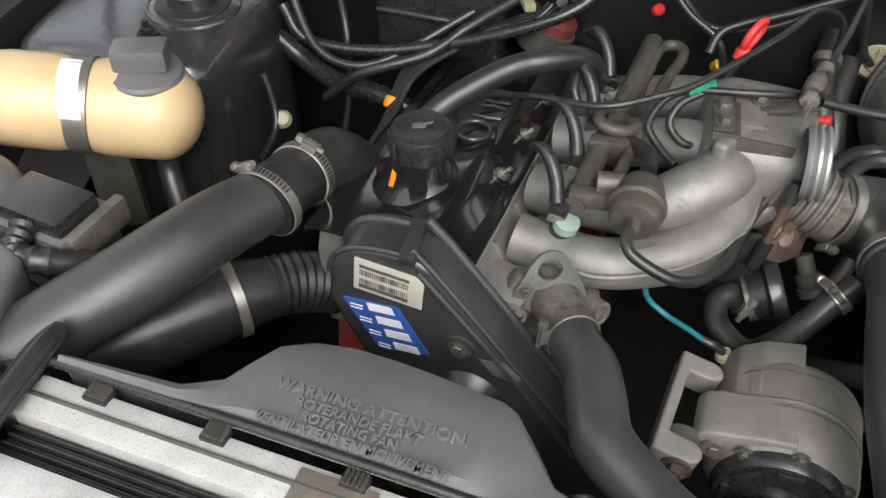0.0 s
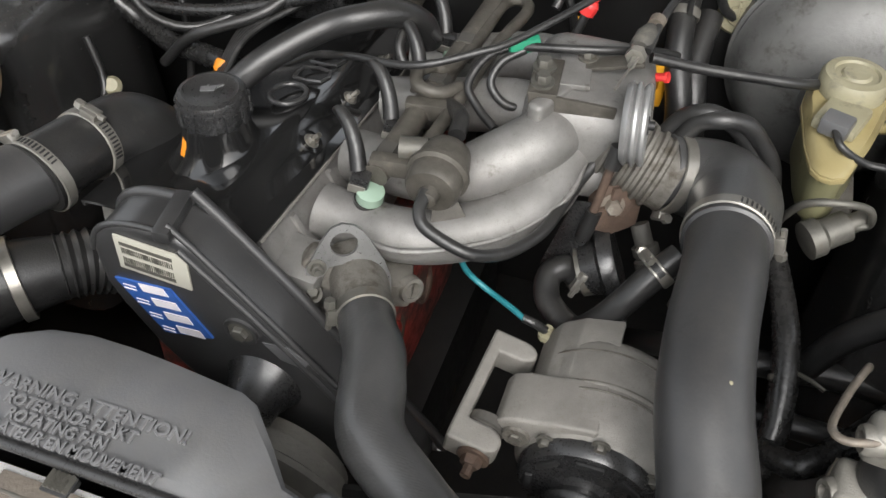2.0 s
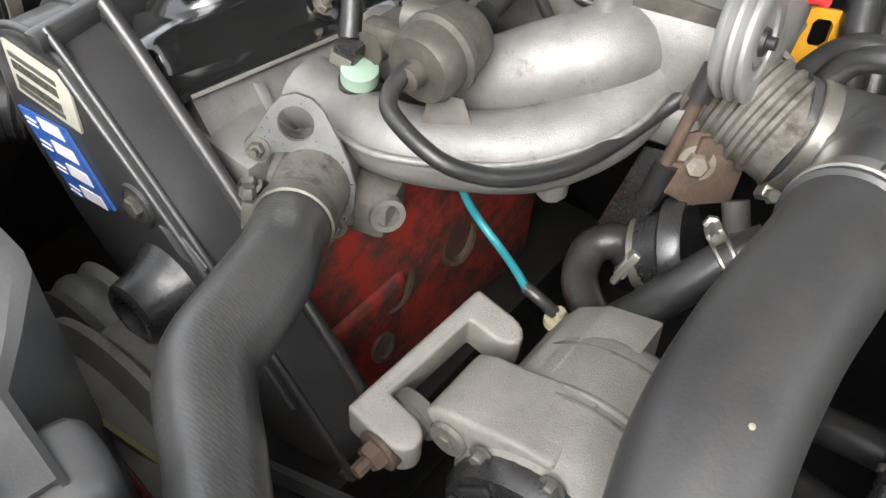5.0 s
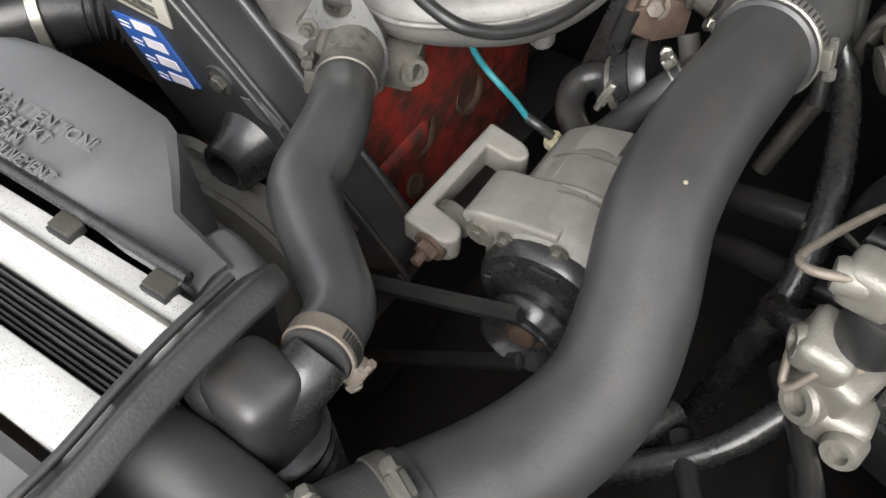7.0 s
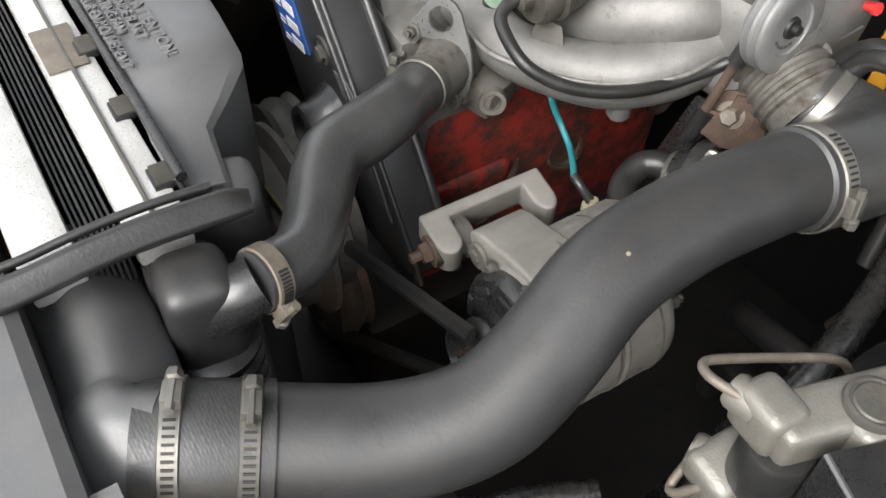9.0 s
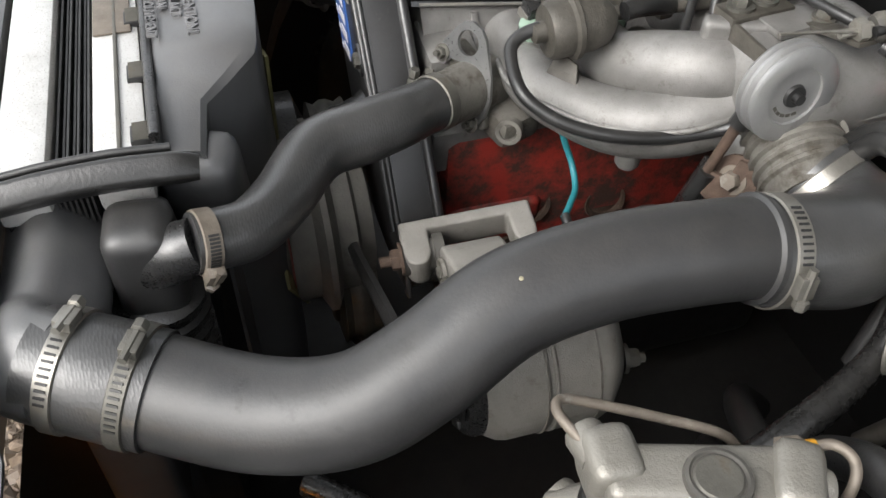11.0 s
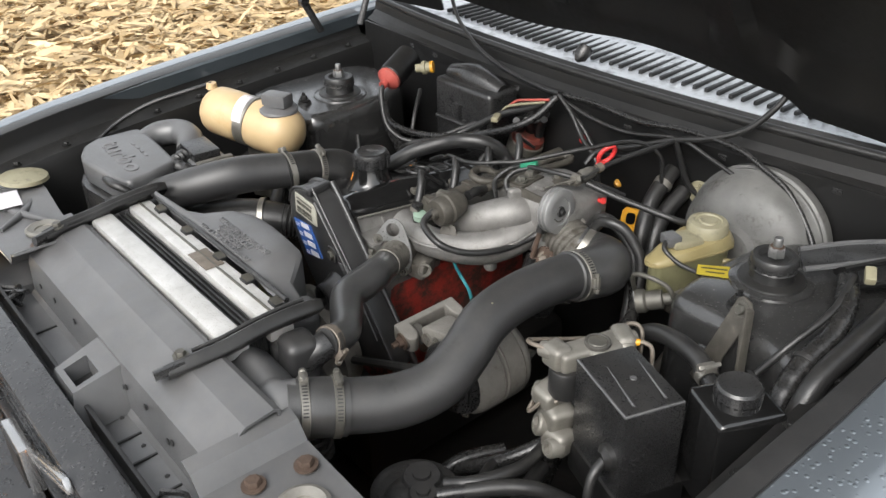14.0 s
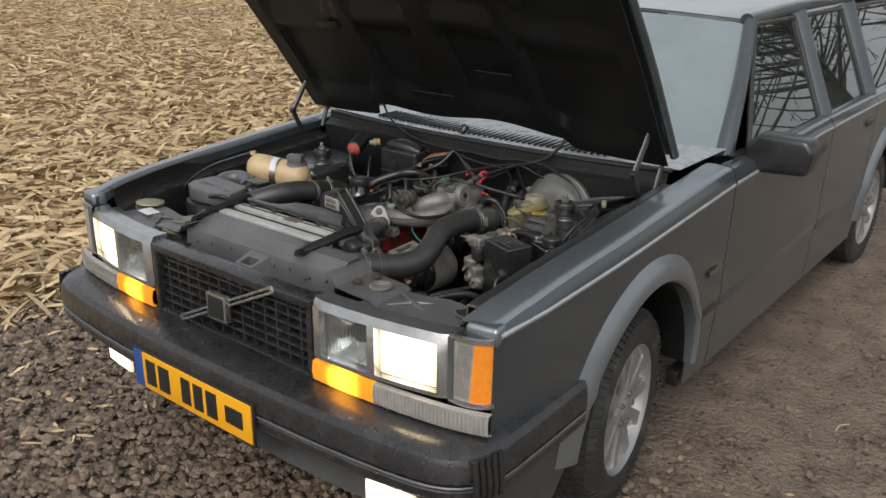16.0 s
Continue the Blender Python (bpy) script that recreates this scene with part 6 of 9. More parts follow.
part("housing_bolt", hexbolt(B(), PLATE_AT @ Vector((-0.031, -0.045, 0.004)), (0.2, -0.3, 0.9), 0.0055, 0.008), STEEL_DULL, thermo)
# lower flange casting
bm = B()
block(bm, (0.046, 0.612, 0.752), (0.036, 0.045, 0.03), (0, 9, 20), 0.008)
lathe(bm, (0.063, 0.605, 0.755), (0.8, -0.5, 0.2), [(0.013, 0), (0.012, 0.008), (0.008, 0.008), (0.007, 0.0)], 20)
part("water_flange", bm, ALU_DULL, engine)


def bolts(parent, places, axis, r=0.007, h=0.007, mat=None, stud=0.0, name="hex_bolt"):
    """Hexagon bolts, each a part of its own."""
    for p in places:
        part(name, hexbolt(B(), p, axis, r, h, True, stud), mat or STEEL_DULL, parent)


# ---- intake side of the engine ----
intake = thing("intake_manifold", (0.1, 0.72, 0.77), "silver cast intake manifold with curved runners", "manifold")
bm = B()
tube(bm, [(-0.03, 0.635, 0.795), (0.01, 0.632, 0.792), (0.055, 0.628, 0.796), (0.095, 0.645, 0.796), (0.132, 0.672, 0.799), (0.155, 0.71, 0.808), (0.162, 0.75, 0.82)], [0.026, 0.025, 0.025, 0.026, 0.028, 0.029, 0.03], 20, 6)
part("runner", bm, ALU, intake)
bm = B()
tube(bm, [(-0.03, 0.71, 0.80), (0.03, 0.695, 0.81), (0.082, 0.69, 0.822), (0.115, 0.705, 0.836), (0.142, 0.73, 0.845), (0.155, 0.765, 0.845)], [0.026, 0.026, 0.027, 0.029, 0.03, 0.03], 20, 6)
part("runner", bm, ALU, intake)
for y in (0.80, 0.885):
    bm = B()
    tube(bm, [(-0.03, y, 0.80), (0.04, y, 0.815), (0.10, y - 0.01, 0.835), (0.14, y - 0.02, 0.84)], 0.027, 18, 5)
    part("runner", bm, ALU, intake)
bm = B()
block(bm, (0.172, 0.808, 0.842), (0.118, 0.14, 0.084), (0, 4, 6), 0.036, 5)
block(bm, (0.15, 0.758, 0.846), (0.016, 0.07, 0.086), (0, 0, -24), 0.006, 3)
block(bm, (0.165, 0.785, 0.806), (0.09, 0.11, 0.04), (0, 0, 6), 0.018, 3)
part("plenum", bm, ALU, intake, "rounded silver plenum with a flange", 60)
bm = B()
tube(bm, [(0.155, 0.735, 0.85), (0.18, 0.742, 0.845), (0.215, 0.755, 0.842), (0.228, 0.79, 0.842), (0.226, 0.85, 0.84)], 0.0028, 8, 5)
part("casting_seam", bm, ALU, intake)
bm = B()
tube(bm, [(0.02, 0.606, 0.80), (0.06, 0.602, 0.803), (0.105, 0.622, 0.804), (0.147, 0.653, 0.808), (0.18, 0.70, 0.818), (0.186, 0.745, 0.83)], 0.0028, 8, 6)
part("casting_seam", bm, ALU, intake)
bm = B()
lathe(bm, (0.142, 0.683, 0.79), (0.1, -0.15, -1), [(0.012, 0), (0.0105, 0.026), (0.007, 0.03)], 14)
part("drain_boss", bm, ALU, intake)
bm = B()
prism(bm, [(-0.016, -0.02), (0.014, -0.022), (0.016, 0.012), (0.004, 0.03), (-0.018, 0.03)], pose(0.092, 0.632, 0.808, 62, 10, 24), 0.003, 0.001)
part("clip_plate", bm, RAIL, intake)
bolts(intake, [(0.094, 0.636, 0.806)], (0.4, -0.7, 0.5), 0.0075, 0.009)
bm = B()
block(bm, (0.1365, 0.768, 0.8905), (0.026, 0.056, 0.005), (0, 0, 6), 0.0012)
block(bm, (0.1395, 0.7415, 0.882), (0.024, 0.004, 0.022), (0, 0, 6), 0.0012)
plate = part("cable_plate", bm, RAIL, intake, "dull folded throttle cable plate")
part("plate_arm", block(B(), (0.173, 0.747, 0.877), (0.062, 0.004, 0.021), (0, 6, 9), 0.0012), RAIL, plate)
bolts(intake, [(0.1365, 0.755, 0.893), (0.132, 0.7783, 0.893)], (0, 0, 1), 0.0072, 0.009)
part("cable_arm", block(B(), (0.186, 0.805, 0.893), (0.062, 0.018, 0.004), (0, -12, 8), 0.001), RAIL, intake)
part("plenum_ear", block(B(), (0.158, 0.79, 0.8875), (0.03, 0.05, 0.006), (0, 0, 8), 0.002), ALU, intake)
bolts(intake, [(0.165, 0.81, 0.891)], (0, 0, 1), 0.0065, 0.007)
bolts(intake, [(0.0, 0.60, 0.78), (0.0, 0.672, 0.785), (0.0, 0.752, 0.787)], (1, -0.2, 0.3), 0.0085, 0.01)

throttle = thing("throttle_unit", (0.22, 0.77, 0.8), "grey ribbed throttle body with a silver cable pulley", "throttle")
bm = B()
ribs = [(0.03, 0.0)]
for k in range(6):
    ribs += [(0.033, 0.004 + k * 0.01), (0.036, 0.006 + k * 0.01), (0.036, 0.009 + k * 0.01), (0.033, 0.011 + k * 0.01)]
ribs += [(0.033, 0.075)]
lathe(bm, (0.195, 0.772, 0.832), (1, -0.1, -0.32), ribs, 28)
block(bm, (0.208, 0.775, 0.826), (0.03, 0.072, 0.06), (0, 18, 0), 0.01, 3)
part("body", bm, ALU_DULL, throttle)
bm = B()
lathe(bm, (0.212, 0.745, 0.876), (1, 0.07, 0.08), [(0.032, 0), (0.0355, 0.003), (0.0365, 0.005), (0.0325, 0.0075), (0.0365, 0.010), (0.0365, 0.0125), (0.0325, 0.015), (0.036, 0.0175), (0.036, 0.02), (0.034, 0.0215), (0.022, 0.0215), (0.0215, 0.0195), (0.0115, 0.0195), (0.0, 0.0195)], 48, close=False)
pulley = part("cable_pulley", bm, PULLEY, throttle, "bright silver pulley with two grooves", 50)
bm = B()
lathe(bm, (0.231, 0.7463, 0.8775), (1, 0.07, 0.08), [(0.009, 0), (0.008, 0.003), (0.004, 0.003), (0.004, 0.008)], 16)
part("pulley_nut", bm, INK_AND_SHADE, pulley)
for k in range(5):
    bm = B()
    a = -2.6 + k * 0.32
    m = frame_on((0.2312, 0.7465, 0.8777), (1, 0.07, 0.08))
    tmp = B()
    block(tmp, (0.016 * math.cos(a), 0.016 * math.sin(a), 0.0), (0.0025, 0.004, 0.001), (0, 0, math.degrees(a)), 0)
    merge(bm, tmp, m)
    part("pulley_mark", bm, STEEL_DULL, pulley)
bm = B()
prism(bm, [(-0.03, -0.02), (0.0, -0.026), (0.026, -0.016), (0.022, 0.012), (0.004, 0.012), (0.0, 0.024), (-0.014, 0.02), (-0.012, 0.002), (-0.032, -0.002)], pose(0.222, 0.735, 0.788, 78, 20, 40), 0.005, 0.0015)
part("linkage_lever", bm, RUST, throttle, "rusty throttle lever")
bm = B()
lathe(bm, (0.212, 0.742, 0.79), (0.4, -0.85, 0.3), [(0.019, 0), (0.019, 0.012), (0.013, 0.014)], 18)
part("lever_boss", bm, RUST, throttle)
bolts(throttle, [(0.217, 0.731, 0.793)], (0.4, -0.85, 0.3), 0.008, 0.009, COPPER)
bm = B()
tube(bm, [(0.213, 0.727, 0.856), (0.209, 0.722, 0.83), (0.2, 0.712, 0.775)], 0.0042, 8, 4)
part("link_rod", bm, RUST, throttle)
for p, q in (((0.214, 0.73, 0.862), (0.211, 0.724, 0.842)), ((0.204, 0.716, 0.795), (0.198, 0.71, 0.765))):
    part("rod_end", tube(B(), [p, q], 0.0075, 10, 3), RUBBER, throttle)
bm = B()
lathe(bm, (0.245, 0.742, 0.768), (0.4, -0.4, -0.7), [(0.009, 0), (0.009, 0.02), (0.013, 0.022), (0.013, 0.03), (0.01, 0.034), (0.014, 0.036), (0.014, 0.044)], 16)
part("stop_screw", bm, RUBBER_OLD, throttle)
bm = B()
lathe(bm, (0.226, 0.796, 0.832), (0.6, -0.6, 0.5), [(0.013, 0), (0.013, 0.012), (0.009, 0.012), (0.0085, -0.004)], 18)
part("boss_ring", bm, ALU_DULL, throttle)

hose = thing("inlet_elbow_hose", (0.3, 0.74, 0.78), "black woven rubber elbow between pipe and throttle", "hose")
elbow = [(0.252, 0.768, 0.815), (0.275, 0.777, 0.808), (0.302, 0.773, 0.808), (0.32, 0.75, 0.813), (0.322, 0.715, 0.82), (0.318, 0.68, 0.826)]
part("elbow", tube(B(), elbow, [0.035, 0.037, 0.041, 0.0415, 0.039, 0.0365], 26, 6), CLOTH_HOSE, hose)
clamp(hose, (0.262, 0.771, 0.812), (0.8, 0.3, -0.3), 0.0365, (-0.2, -0.75, -0.6), 0.012)
clamp(hose, (0.319, 0.69, 0.8245), (-0.08, -0.98, 0.15), 0.0372, (0.9, 0.1, 0.15), 0.013)

spipe = thing("intercooler_pipe", (0.33, 0.5, 0.76), "large satin black S-shaped charge pipe, dusty", "pipe")
S = [(0.2805, 0.2695, 0.789), (0.289, 0.2874, 0.785), (0.322, 0.3497, 0.779), (0.3405, 0.404, 0.789), (0.3365, 0.452, 0.808), (0.3215, 0.508, 0.831), (0.317, 0.5716, 0.839), (0.319, 0.639, 0.837), (0.317, 0.7, 0.8245)]
part("pipe", tube(B(), S, [0.0362, 0.0362, 0.0358, 0.0345, 0.034, 0.0338, 0.0335, 0.0335, 0.034], 40, 8), PIPE, spipe)
bm = B()
lathe(bm, (0.3182, 0.672, 0.8305), (0.05, 0.98, -0.17), [(0.034, 0), (0.037, 0.002), (0.037, 0.006), (0.034, 0.008)], 32, close=False)
part("pipe_bead", bm, PIPE, spipe)
bm = B()
lathe(bm, (0.332, 0.509, 0.8635), (0.3, -0.2, 1), [(0.0016, -0.003), (0.0014, 0.0008), (0.0, 0.001)], 12, close=False)
part("paint_fleck", bm, BEIGE, spipe)
coup = thing("intercooler_hose", (0.28, 0.25, 0.76), "short woven black rubber sleeve with two clamps", "hose")
part("sleeve", tube(B(), [(0.2605, 0.226, 0.797), (0.276, 0.258, 0.7915), (0.2925, 0.293, 0.7845)], [0.037, 0.0385, 0.0385], 36, 6), CLOTH_HOSE, coup)
clamp(coup, (0.2695, 0.2445, 0.794), (0.43, 0.89, -0.14), 0.0383, (-0.1, 0.2, 1), 0.012)
clamp(coup, (0.287, 0.2815, 0.787), (0.43, 0.89, -0.16), 0.0387, (0.1, 0.2, 1), 0.012, STEEL_DULL)

ic = thing("intercooler_outlet", (0.2, 0.22, 0.5), "black plastic intercooler end box", "tank")
part("outlet", tube(B(), [(0.1, 0.233, 0.79), (0.15, 0.233, 0.79), (0.195, 0.232, 0.789), (0.232, 0.226, 0.788), (0.253, 0.222, 0.793), (0.268, 0.242, 0.794)], [0.032, 0.032, 0.032, 0.034, 0.036, 0.0345], 32, 6, square=0.62), PLASTIC_GREY, ic)
part("end_box", block(B(), (0.15, 0.233, 0.62), (0.1, 0.058, 0.34), (0, 0, 0), 0.014, 3), PLASTIC_GREY, ic)

part("splash_guard", block(B(), (0.3, 0.19, 0.4), (0.75, 0.22, 0.012), (0, 0, 0), 0.003), BAY, bay)
rad_hose = thing("radiator_hose", (0.1, 0.44, 0.76), "thick black woven rubber radiator hose", "hose")
RH = [(0.046, 0.548, 0.787), (0.063, 0.52, 0.792), (0.0775, 0.4975, 0.797), (0.088, 0.469, 0.798), (0.105, 0.427, 0.8005), (0.1505, 0.393, 0.799), (0.184, 0.368, 0.806), (0.196, 0.345, 0.812), (0.2008, 0.326, 0.8165)]
part("hose", tube(B(), RH, [0.0228, 0.0236, 0.0248, 0.0258, 0.0252, 0.0232, 0.0218, 0.0212, 0.021], 36, 8), CLOTH_HOSE, rad_hose)
clamp(rad_hose, (0.052, 0.5385, 0.789), (0.5, -0.84, 0.16), 0.0236, (-0.8, -0.5, 0.15), 0.012, STEEL_DULL)
clamp(rad_hose, (0.1993, 0.334, 0.8147), (0.25, -0.93, 0.23), 0.0214, (0.9, 0.15, -0.5), 0.013, COPPER, label="corroded copper-brown hose clamp")
knob = thing("radiator_neck", (0.195, 0.3, 0.7), "black plastic radiator outlet neck", "neck")
bm = B()
block(bm, (0.1835, 0.2935, 0.795), (0.052, 0.05, 0.082), (0, 4, -6), 0.017, 5, 0.94)
block(bm, (0.158, 0.292, 0.79), (0.03, 0.046, 0.06), (0, 0, 0), 0.012, 3)
part("neck_dome", bm, PIPE, knob, "", 60)
bm = B()
rings = [(0.03, 0.0)]
for k in range(9):
    rings += [(0.0305, k * 0.016), (0.0345, k * 0.016 + 0.003), (0.0345, k * 0.016 + 0.007), (0.0305, k * 0.016 + 0.01)]
lathe(bm, (0.183, 0.293, 0.625), (0, 0, 1), rings, 28)
part("ribbed_column", bm, PLASTIC, knob, "ringed black plastic column")
part("neck_pipe", tube(B(), [(0.187, 0.3, 0.798), (0.199, 0.315, 0.81), (0.2015, 0.33, 0.8155)], [0.025, 0.0205, 0.019], 20, 4), PLASTIC, knob)

# fuel rail, regulator, injectors
rail = thing("fuel_rail", (0.03, 0.75, 0.85), "dusty dull fuel rail with looped pipes", "fuel rail")
part("rail_pipe", tube(B(), [(0.02, 0.645, 0.842), (0.026, 0.75, 0.846), (0.034, 0.86, 0.85), (0.04, 0.95, 0.853)], 0.0115, 12, 4), RAIL, rail)
part("rail_loop", tube(B(), [(0.05, 0.68, 0.85), (0.058, 0.76, 0.853), (0.066, 0.86, 0.854), (0.077, 0.925, 0.854), (0.072, 0.946, 0.854), (0.058, 0.948, 0.854), (0.048, 0.93, 0.853), (0.044, 0.86, 0.853), (0.036, 0.80, 0.858), (0.022, 0.785, 0.866), (0.014, 0.768, 0.868), (0.022, 0.75, 0.866), (0.042, 0.752, 0.862), (0.055, 0.772, 0.858)], 0.0065, 8, 6), RAIL, rail)
for y in (0.655, 0.74):
    bm = B()
    block(bm, (0.036, y, 0.85), (0.046, 0.014, 0.018), (0, 0, 8), 0.003)
    part("rail_bracket", bm, RAIL, rail)
for y in (0.67, 0.78, 0.85):
    bm = B()
    lathe(bm, (0.022 + (y - 0.67) * 0.075, y, 0.843 + (y - 0.67) * 0.035), (0, 1, 0), [(0.0145, -0.008), (0.0145, 0.008)], 6)
    part("rail_union", bm, RUBBER_OLD, rail)
reg = thing("pressure_regulator", (0.078, 0.64, 0.84), "dusty brown-grey round fuel pressure regulator", "regulator")
bm = B()
lathe(bm, (0.078, 0.66, 0.862), (0.02, -1, -0.05), [(0.012, -0.02), (0.02, -0.012), (0.023, 0.0), (0.0235, 0.012), (0.027, 0.014), (0.027, 0.018), (0.0235, 0.02), (0.0235, 0.034), (0.021, 0.038), (0.009, 0.039), (0.008, 0.048), (0.005, 0.05)], 28)
part("can", bm, RAIL, reg)
bm = B()
tube(bm, [(0.06, 0.67, 0.862), (0.036, 0.665, 0.862)], 0.011, 8, 3)
part("inlet", bm, STEEL_DULL, reg)
cable("vacuum_hose", [(0.077, 0.618, 0.864), (0.0775, 0.6, 0.8575), (0.088, 0.59, 0.85), (0.122, 0.5875, 0.8375), (0.143, 0.605, 0.825), (0.1575, 0.6276, 0.818), (0.17, 0.655, 0.815), (0.1765, 0.69, 0.812), (0.186, 0.728, 0.818), (0.202, 0.755, 0.835)], 0.0055, RUBBER, "thin black vacuum hose looping over the manifold", "hose", 7, 10)
for k in range(4):
    y = 0.644 + k * 0.077
    inj = thing("fuel_injector", (0.014, y, 0.81), "black fuel injector with a mint green collar", "injector", "fuel injectors")
    bm = B()
    lathe(bm, (0.012, y - 0.004, 0.803), (0.2, -0.1, 1), [(0.0135, 0), (0.0135, 0.008), (0.0115, 0.01), (0.0135, 0.012), (0.0135, 0.018)], 18)
    part("seal", bm, RUBBER, inj)
    bm = B()
    lathe(bm, (0.0165, y - 0.006, 0.821), (0.2, -0.1, 1), [(0.0125, 0), (0.0125, 0.01), (0.007, 0.012)], 18)
    part("collar", bm, MINT, inj)
    part("plug", block(B(), (0.0075, y - 0.004, 0.837), (0.017, 0.016, 0.02), (0, 14, 10), 0.0025), PLASTIC, inj)
    part("plug_clip", block(B(), (0.007, y - 0.0125, 0.834), (0.015, 0.002, 0.008), (0, 14, 10), 0.0005), STEEL, inj, "bright wire clip")
    part("boot", tube(B(), [(0.005, y, 0.845), (0.0, y + 0.009, 0.861), (-0.008, y + 0.018, 0.874), (-0.0185, y + 0.026, 0.882), (-0.026, y + 0.032, 0.879)], [0.0078, 0.0072, 0.0066, 0.0058, 0.0048], 12, 5), RUBBER, inj)
    part("lead", tube(B(), [(-0.025, y + 0.031, 0.88), (-0.033, y + 0.042, 0.871), (-0.036, y + 0.06, 0.858), (-0.03, y + 0.08, 0.84)], 0.0032, 8, 5), RUBBER, inj)

cable("breather_hose", [(-0.285, 0.585, 0.705), (-0.255, 0.585, 0.69), (-0.2282, 0.6018, 0.7073), (-0.2153, 0.6389, 0.7474), (-0.1902, 0.6878, 0.8062), (-0.1484, 0.7358, 0.8524), (-0.1158, 0.7675, 0.8714), (-0.0884, 0.7907, 0.8824), (-0.0584, 0.8038, 0.8905), (-0.03, 0.826, 0.888), (-0.012, 0.85, 0.868), (-0.008, 0.862, 0.84)], 0.0136, RUBBER, "thick black breather hose arching over the cam cover", "hose", 7, 14)
u = thing("idle_air_hose", (0.21, 0.66, 0.69), "curved dusty black rubber air hose", "hose")
part("hose", tube(B(), [(0.2, 0.705, 0.715), (0.187, 0.702, 0.727), (0.175, 0.688, 0.7236), (0.182, 0.664, 0.7151), (0.2117, 0.6395, 0.716), (0.233, 0.634, 0.744), (0.2515, 0.642, 0.771), (0.2675, 0.6557, 0.7914), (0.286, 0.6735, 0.8054)], 0.0125, 18, 7), RUBBER, u)
clamp(u, (0.2, 0.703, 0.722), (1, 0.1, -0.4), 0.0145, (0.2, -0.9, 0.2), 0.009)
clamp(u, (0.272, 0.66, 0.795), (0.6, 0.55, 0.55), 0.0135, (-0.3, 0.3, 0.9), 0.011)
iac = thing("idle_valve", (0.215, 0.71, 0.7), "black and brass idle air valve", "valve")
bm = B()
lathe(bm, (0.235, 0.715, 0.738), (-0.85, -0.25, -0.35), [(0.034, 0), (0.036, 0.004), (0.036, 0.014), (0.028, 0.018), (0.024, 0.034), (0.012, 0.036)], 26)
part("motor", bm, PLASTIC, iac)
bm = B()
lathe(bm, (0.212, 0.708, 0.727), (-0.85, -0.25, -0.35), [(0.0245, 0), (0.0245, 0.012), (0.012, 0.014)], 22)
part("brass_ring", bm, STEEL_DULL, iac)
bm = B()
prism(bm, [(-0.012, -0.05), (0.012, -0.05), (0.018, 0.03), (0.0, 0.05), (-0.014, 0.04)], pose(0.185, 0.72, 0.75, 80, 14, -20), 0.003, 0.001)
part("bracket", bm, PLASTIC, iac)
cable("teal_wire", [(0.1, 0.632, 0.808), (0.1025, 0.633, 0.79), (0.103, 0.64, 0.765), (0.11, 0.6465, 0.744), (0.13, 0.643, 0.733), (0.152, 0.629, 0.737), (0.171, 0.615, 0.741)], 0.0029, TEAL, "bright teal wire to the alternator", "wire", 6, 8)
cable("wire_sleeve", [(0.168, 0.617, 0.7405), (0.178, 0.6165, 0.738), (0.189, 0.62, 0.728)], 0.0042, RUBBER, "black sleeve on a wire terminal", "wire")

# ---- alternator ----
alt = thing("alternator", (0.262, 0.55, 0.63), "grey cast alternator with a black pulley", "alternator")
AC = Vector((0.257, 0.0, 0.698))
bm = B()
lathe(bm, AC + Vector((0, 0.50, 0)), (0, 1, 0), [(0.04, 0), (0.058, 0.003), (0.064, 0.012), (0.066, 0.02), (0.066, 0.048), (0.0645, 0.049), (0.0645, 0.052), (0.067, 0.053), (0.067, 0.092), (0.064, 0.1), (0.05, 0.112), (0.03, 0.116)], 44)
prism(bm, [(0.0, 0.066), (-0.03, 0.062), (-0.05, 0.056), (-0.066, 0.053), (-0.078, 0.047), (-0.084, 0.035), (-0.078, 0.022), (-0.06, 0.014), (-0.05, -0.01), (0.0, -0.01)], pose(AC.x, 0.556, AC.z, 90, 0, 0), 0.05, 0.004, 3)
prism(bm, [(-0.066, -0.03), (-0.067, 0.02), (-0.054, 0.043), (-0.034, 0.058), (0.0, 0.0665), (0.0, -0.03)], pose(AC.x, 0.624, AC.z, 90, 0, 0), 0.066, 0.003, 2)
part("casing", bm, ALU_PALE, alt)
for y, r in ((0.545, 0.0675), (0.553, 0.0675), (0.585, 0.068)):
    part("casing_bead", lathe(B(), AC + Vector((0, y, 0)), (0, 1, 0), [(0.06, 0), (r, 0.0008), (r, 0.002), (0.06, 0.0028)], 44, close=False), ALU_DULL, alt)
for a in (0.6, 1.5, 2.3, 4.0, 5.2):
    part("casing_bolt", hexbolt(B(), AC + Vector((0.058 * math.cos(a), 0.502, 0.058 * math.sin(a))), (0, -1, 0), 0.005, 0.006), STEEL_DULL, alt)
bm = B()
lathe(bm, AC + Vector((0, 0.488, 0)), (0, 1, 0), [(0.03, 0), (0.054, 0.002), (0.058, 0.008), (0.058, 0.016)], 36)
part("front_cover", bm, PLASTIC, alt)
for k in range(8):
    a = 2 * math.pi * k / 8
    bm = B()
    block(bm, AC + Vector((0.046 * math.cos(a), 0.4875, 0.046 * math.sin(a))), (0.022, 0.003, 0.006), (0, -math.degrees(a) + 90, 0), 0.001)
    part("vent_slot", bm, INK_AND_SHADE, alt)
bm = B()
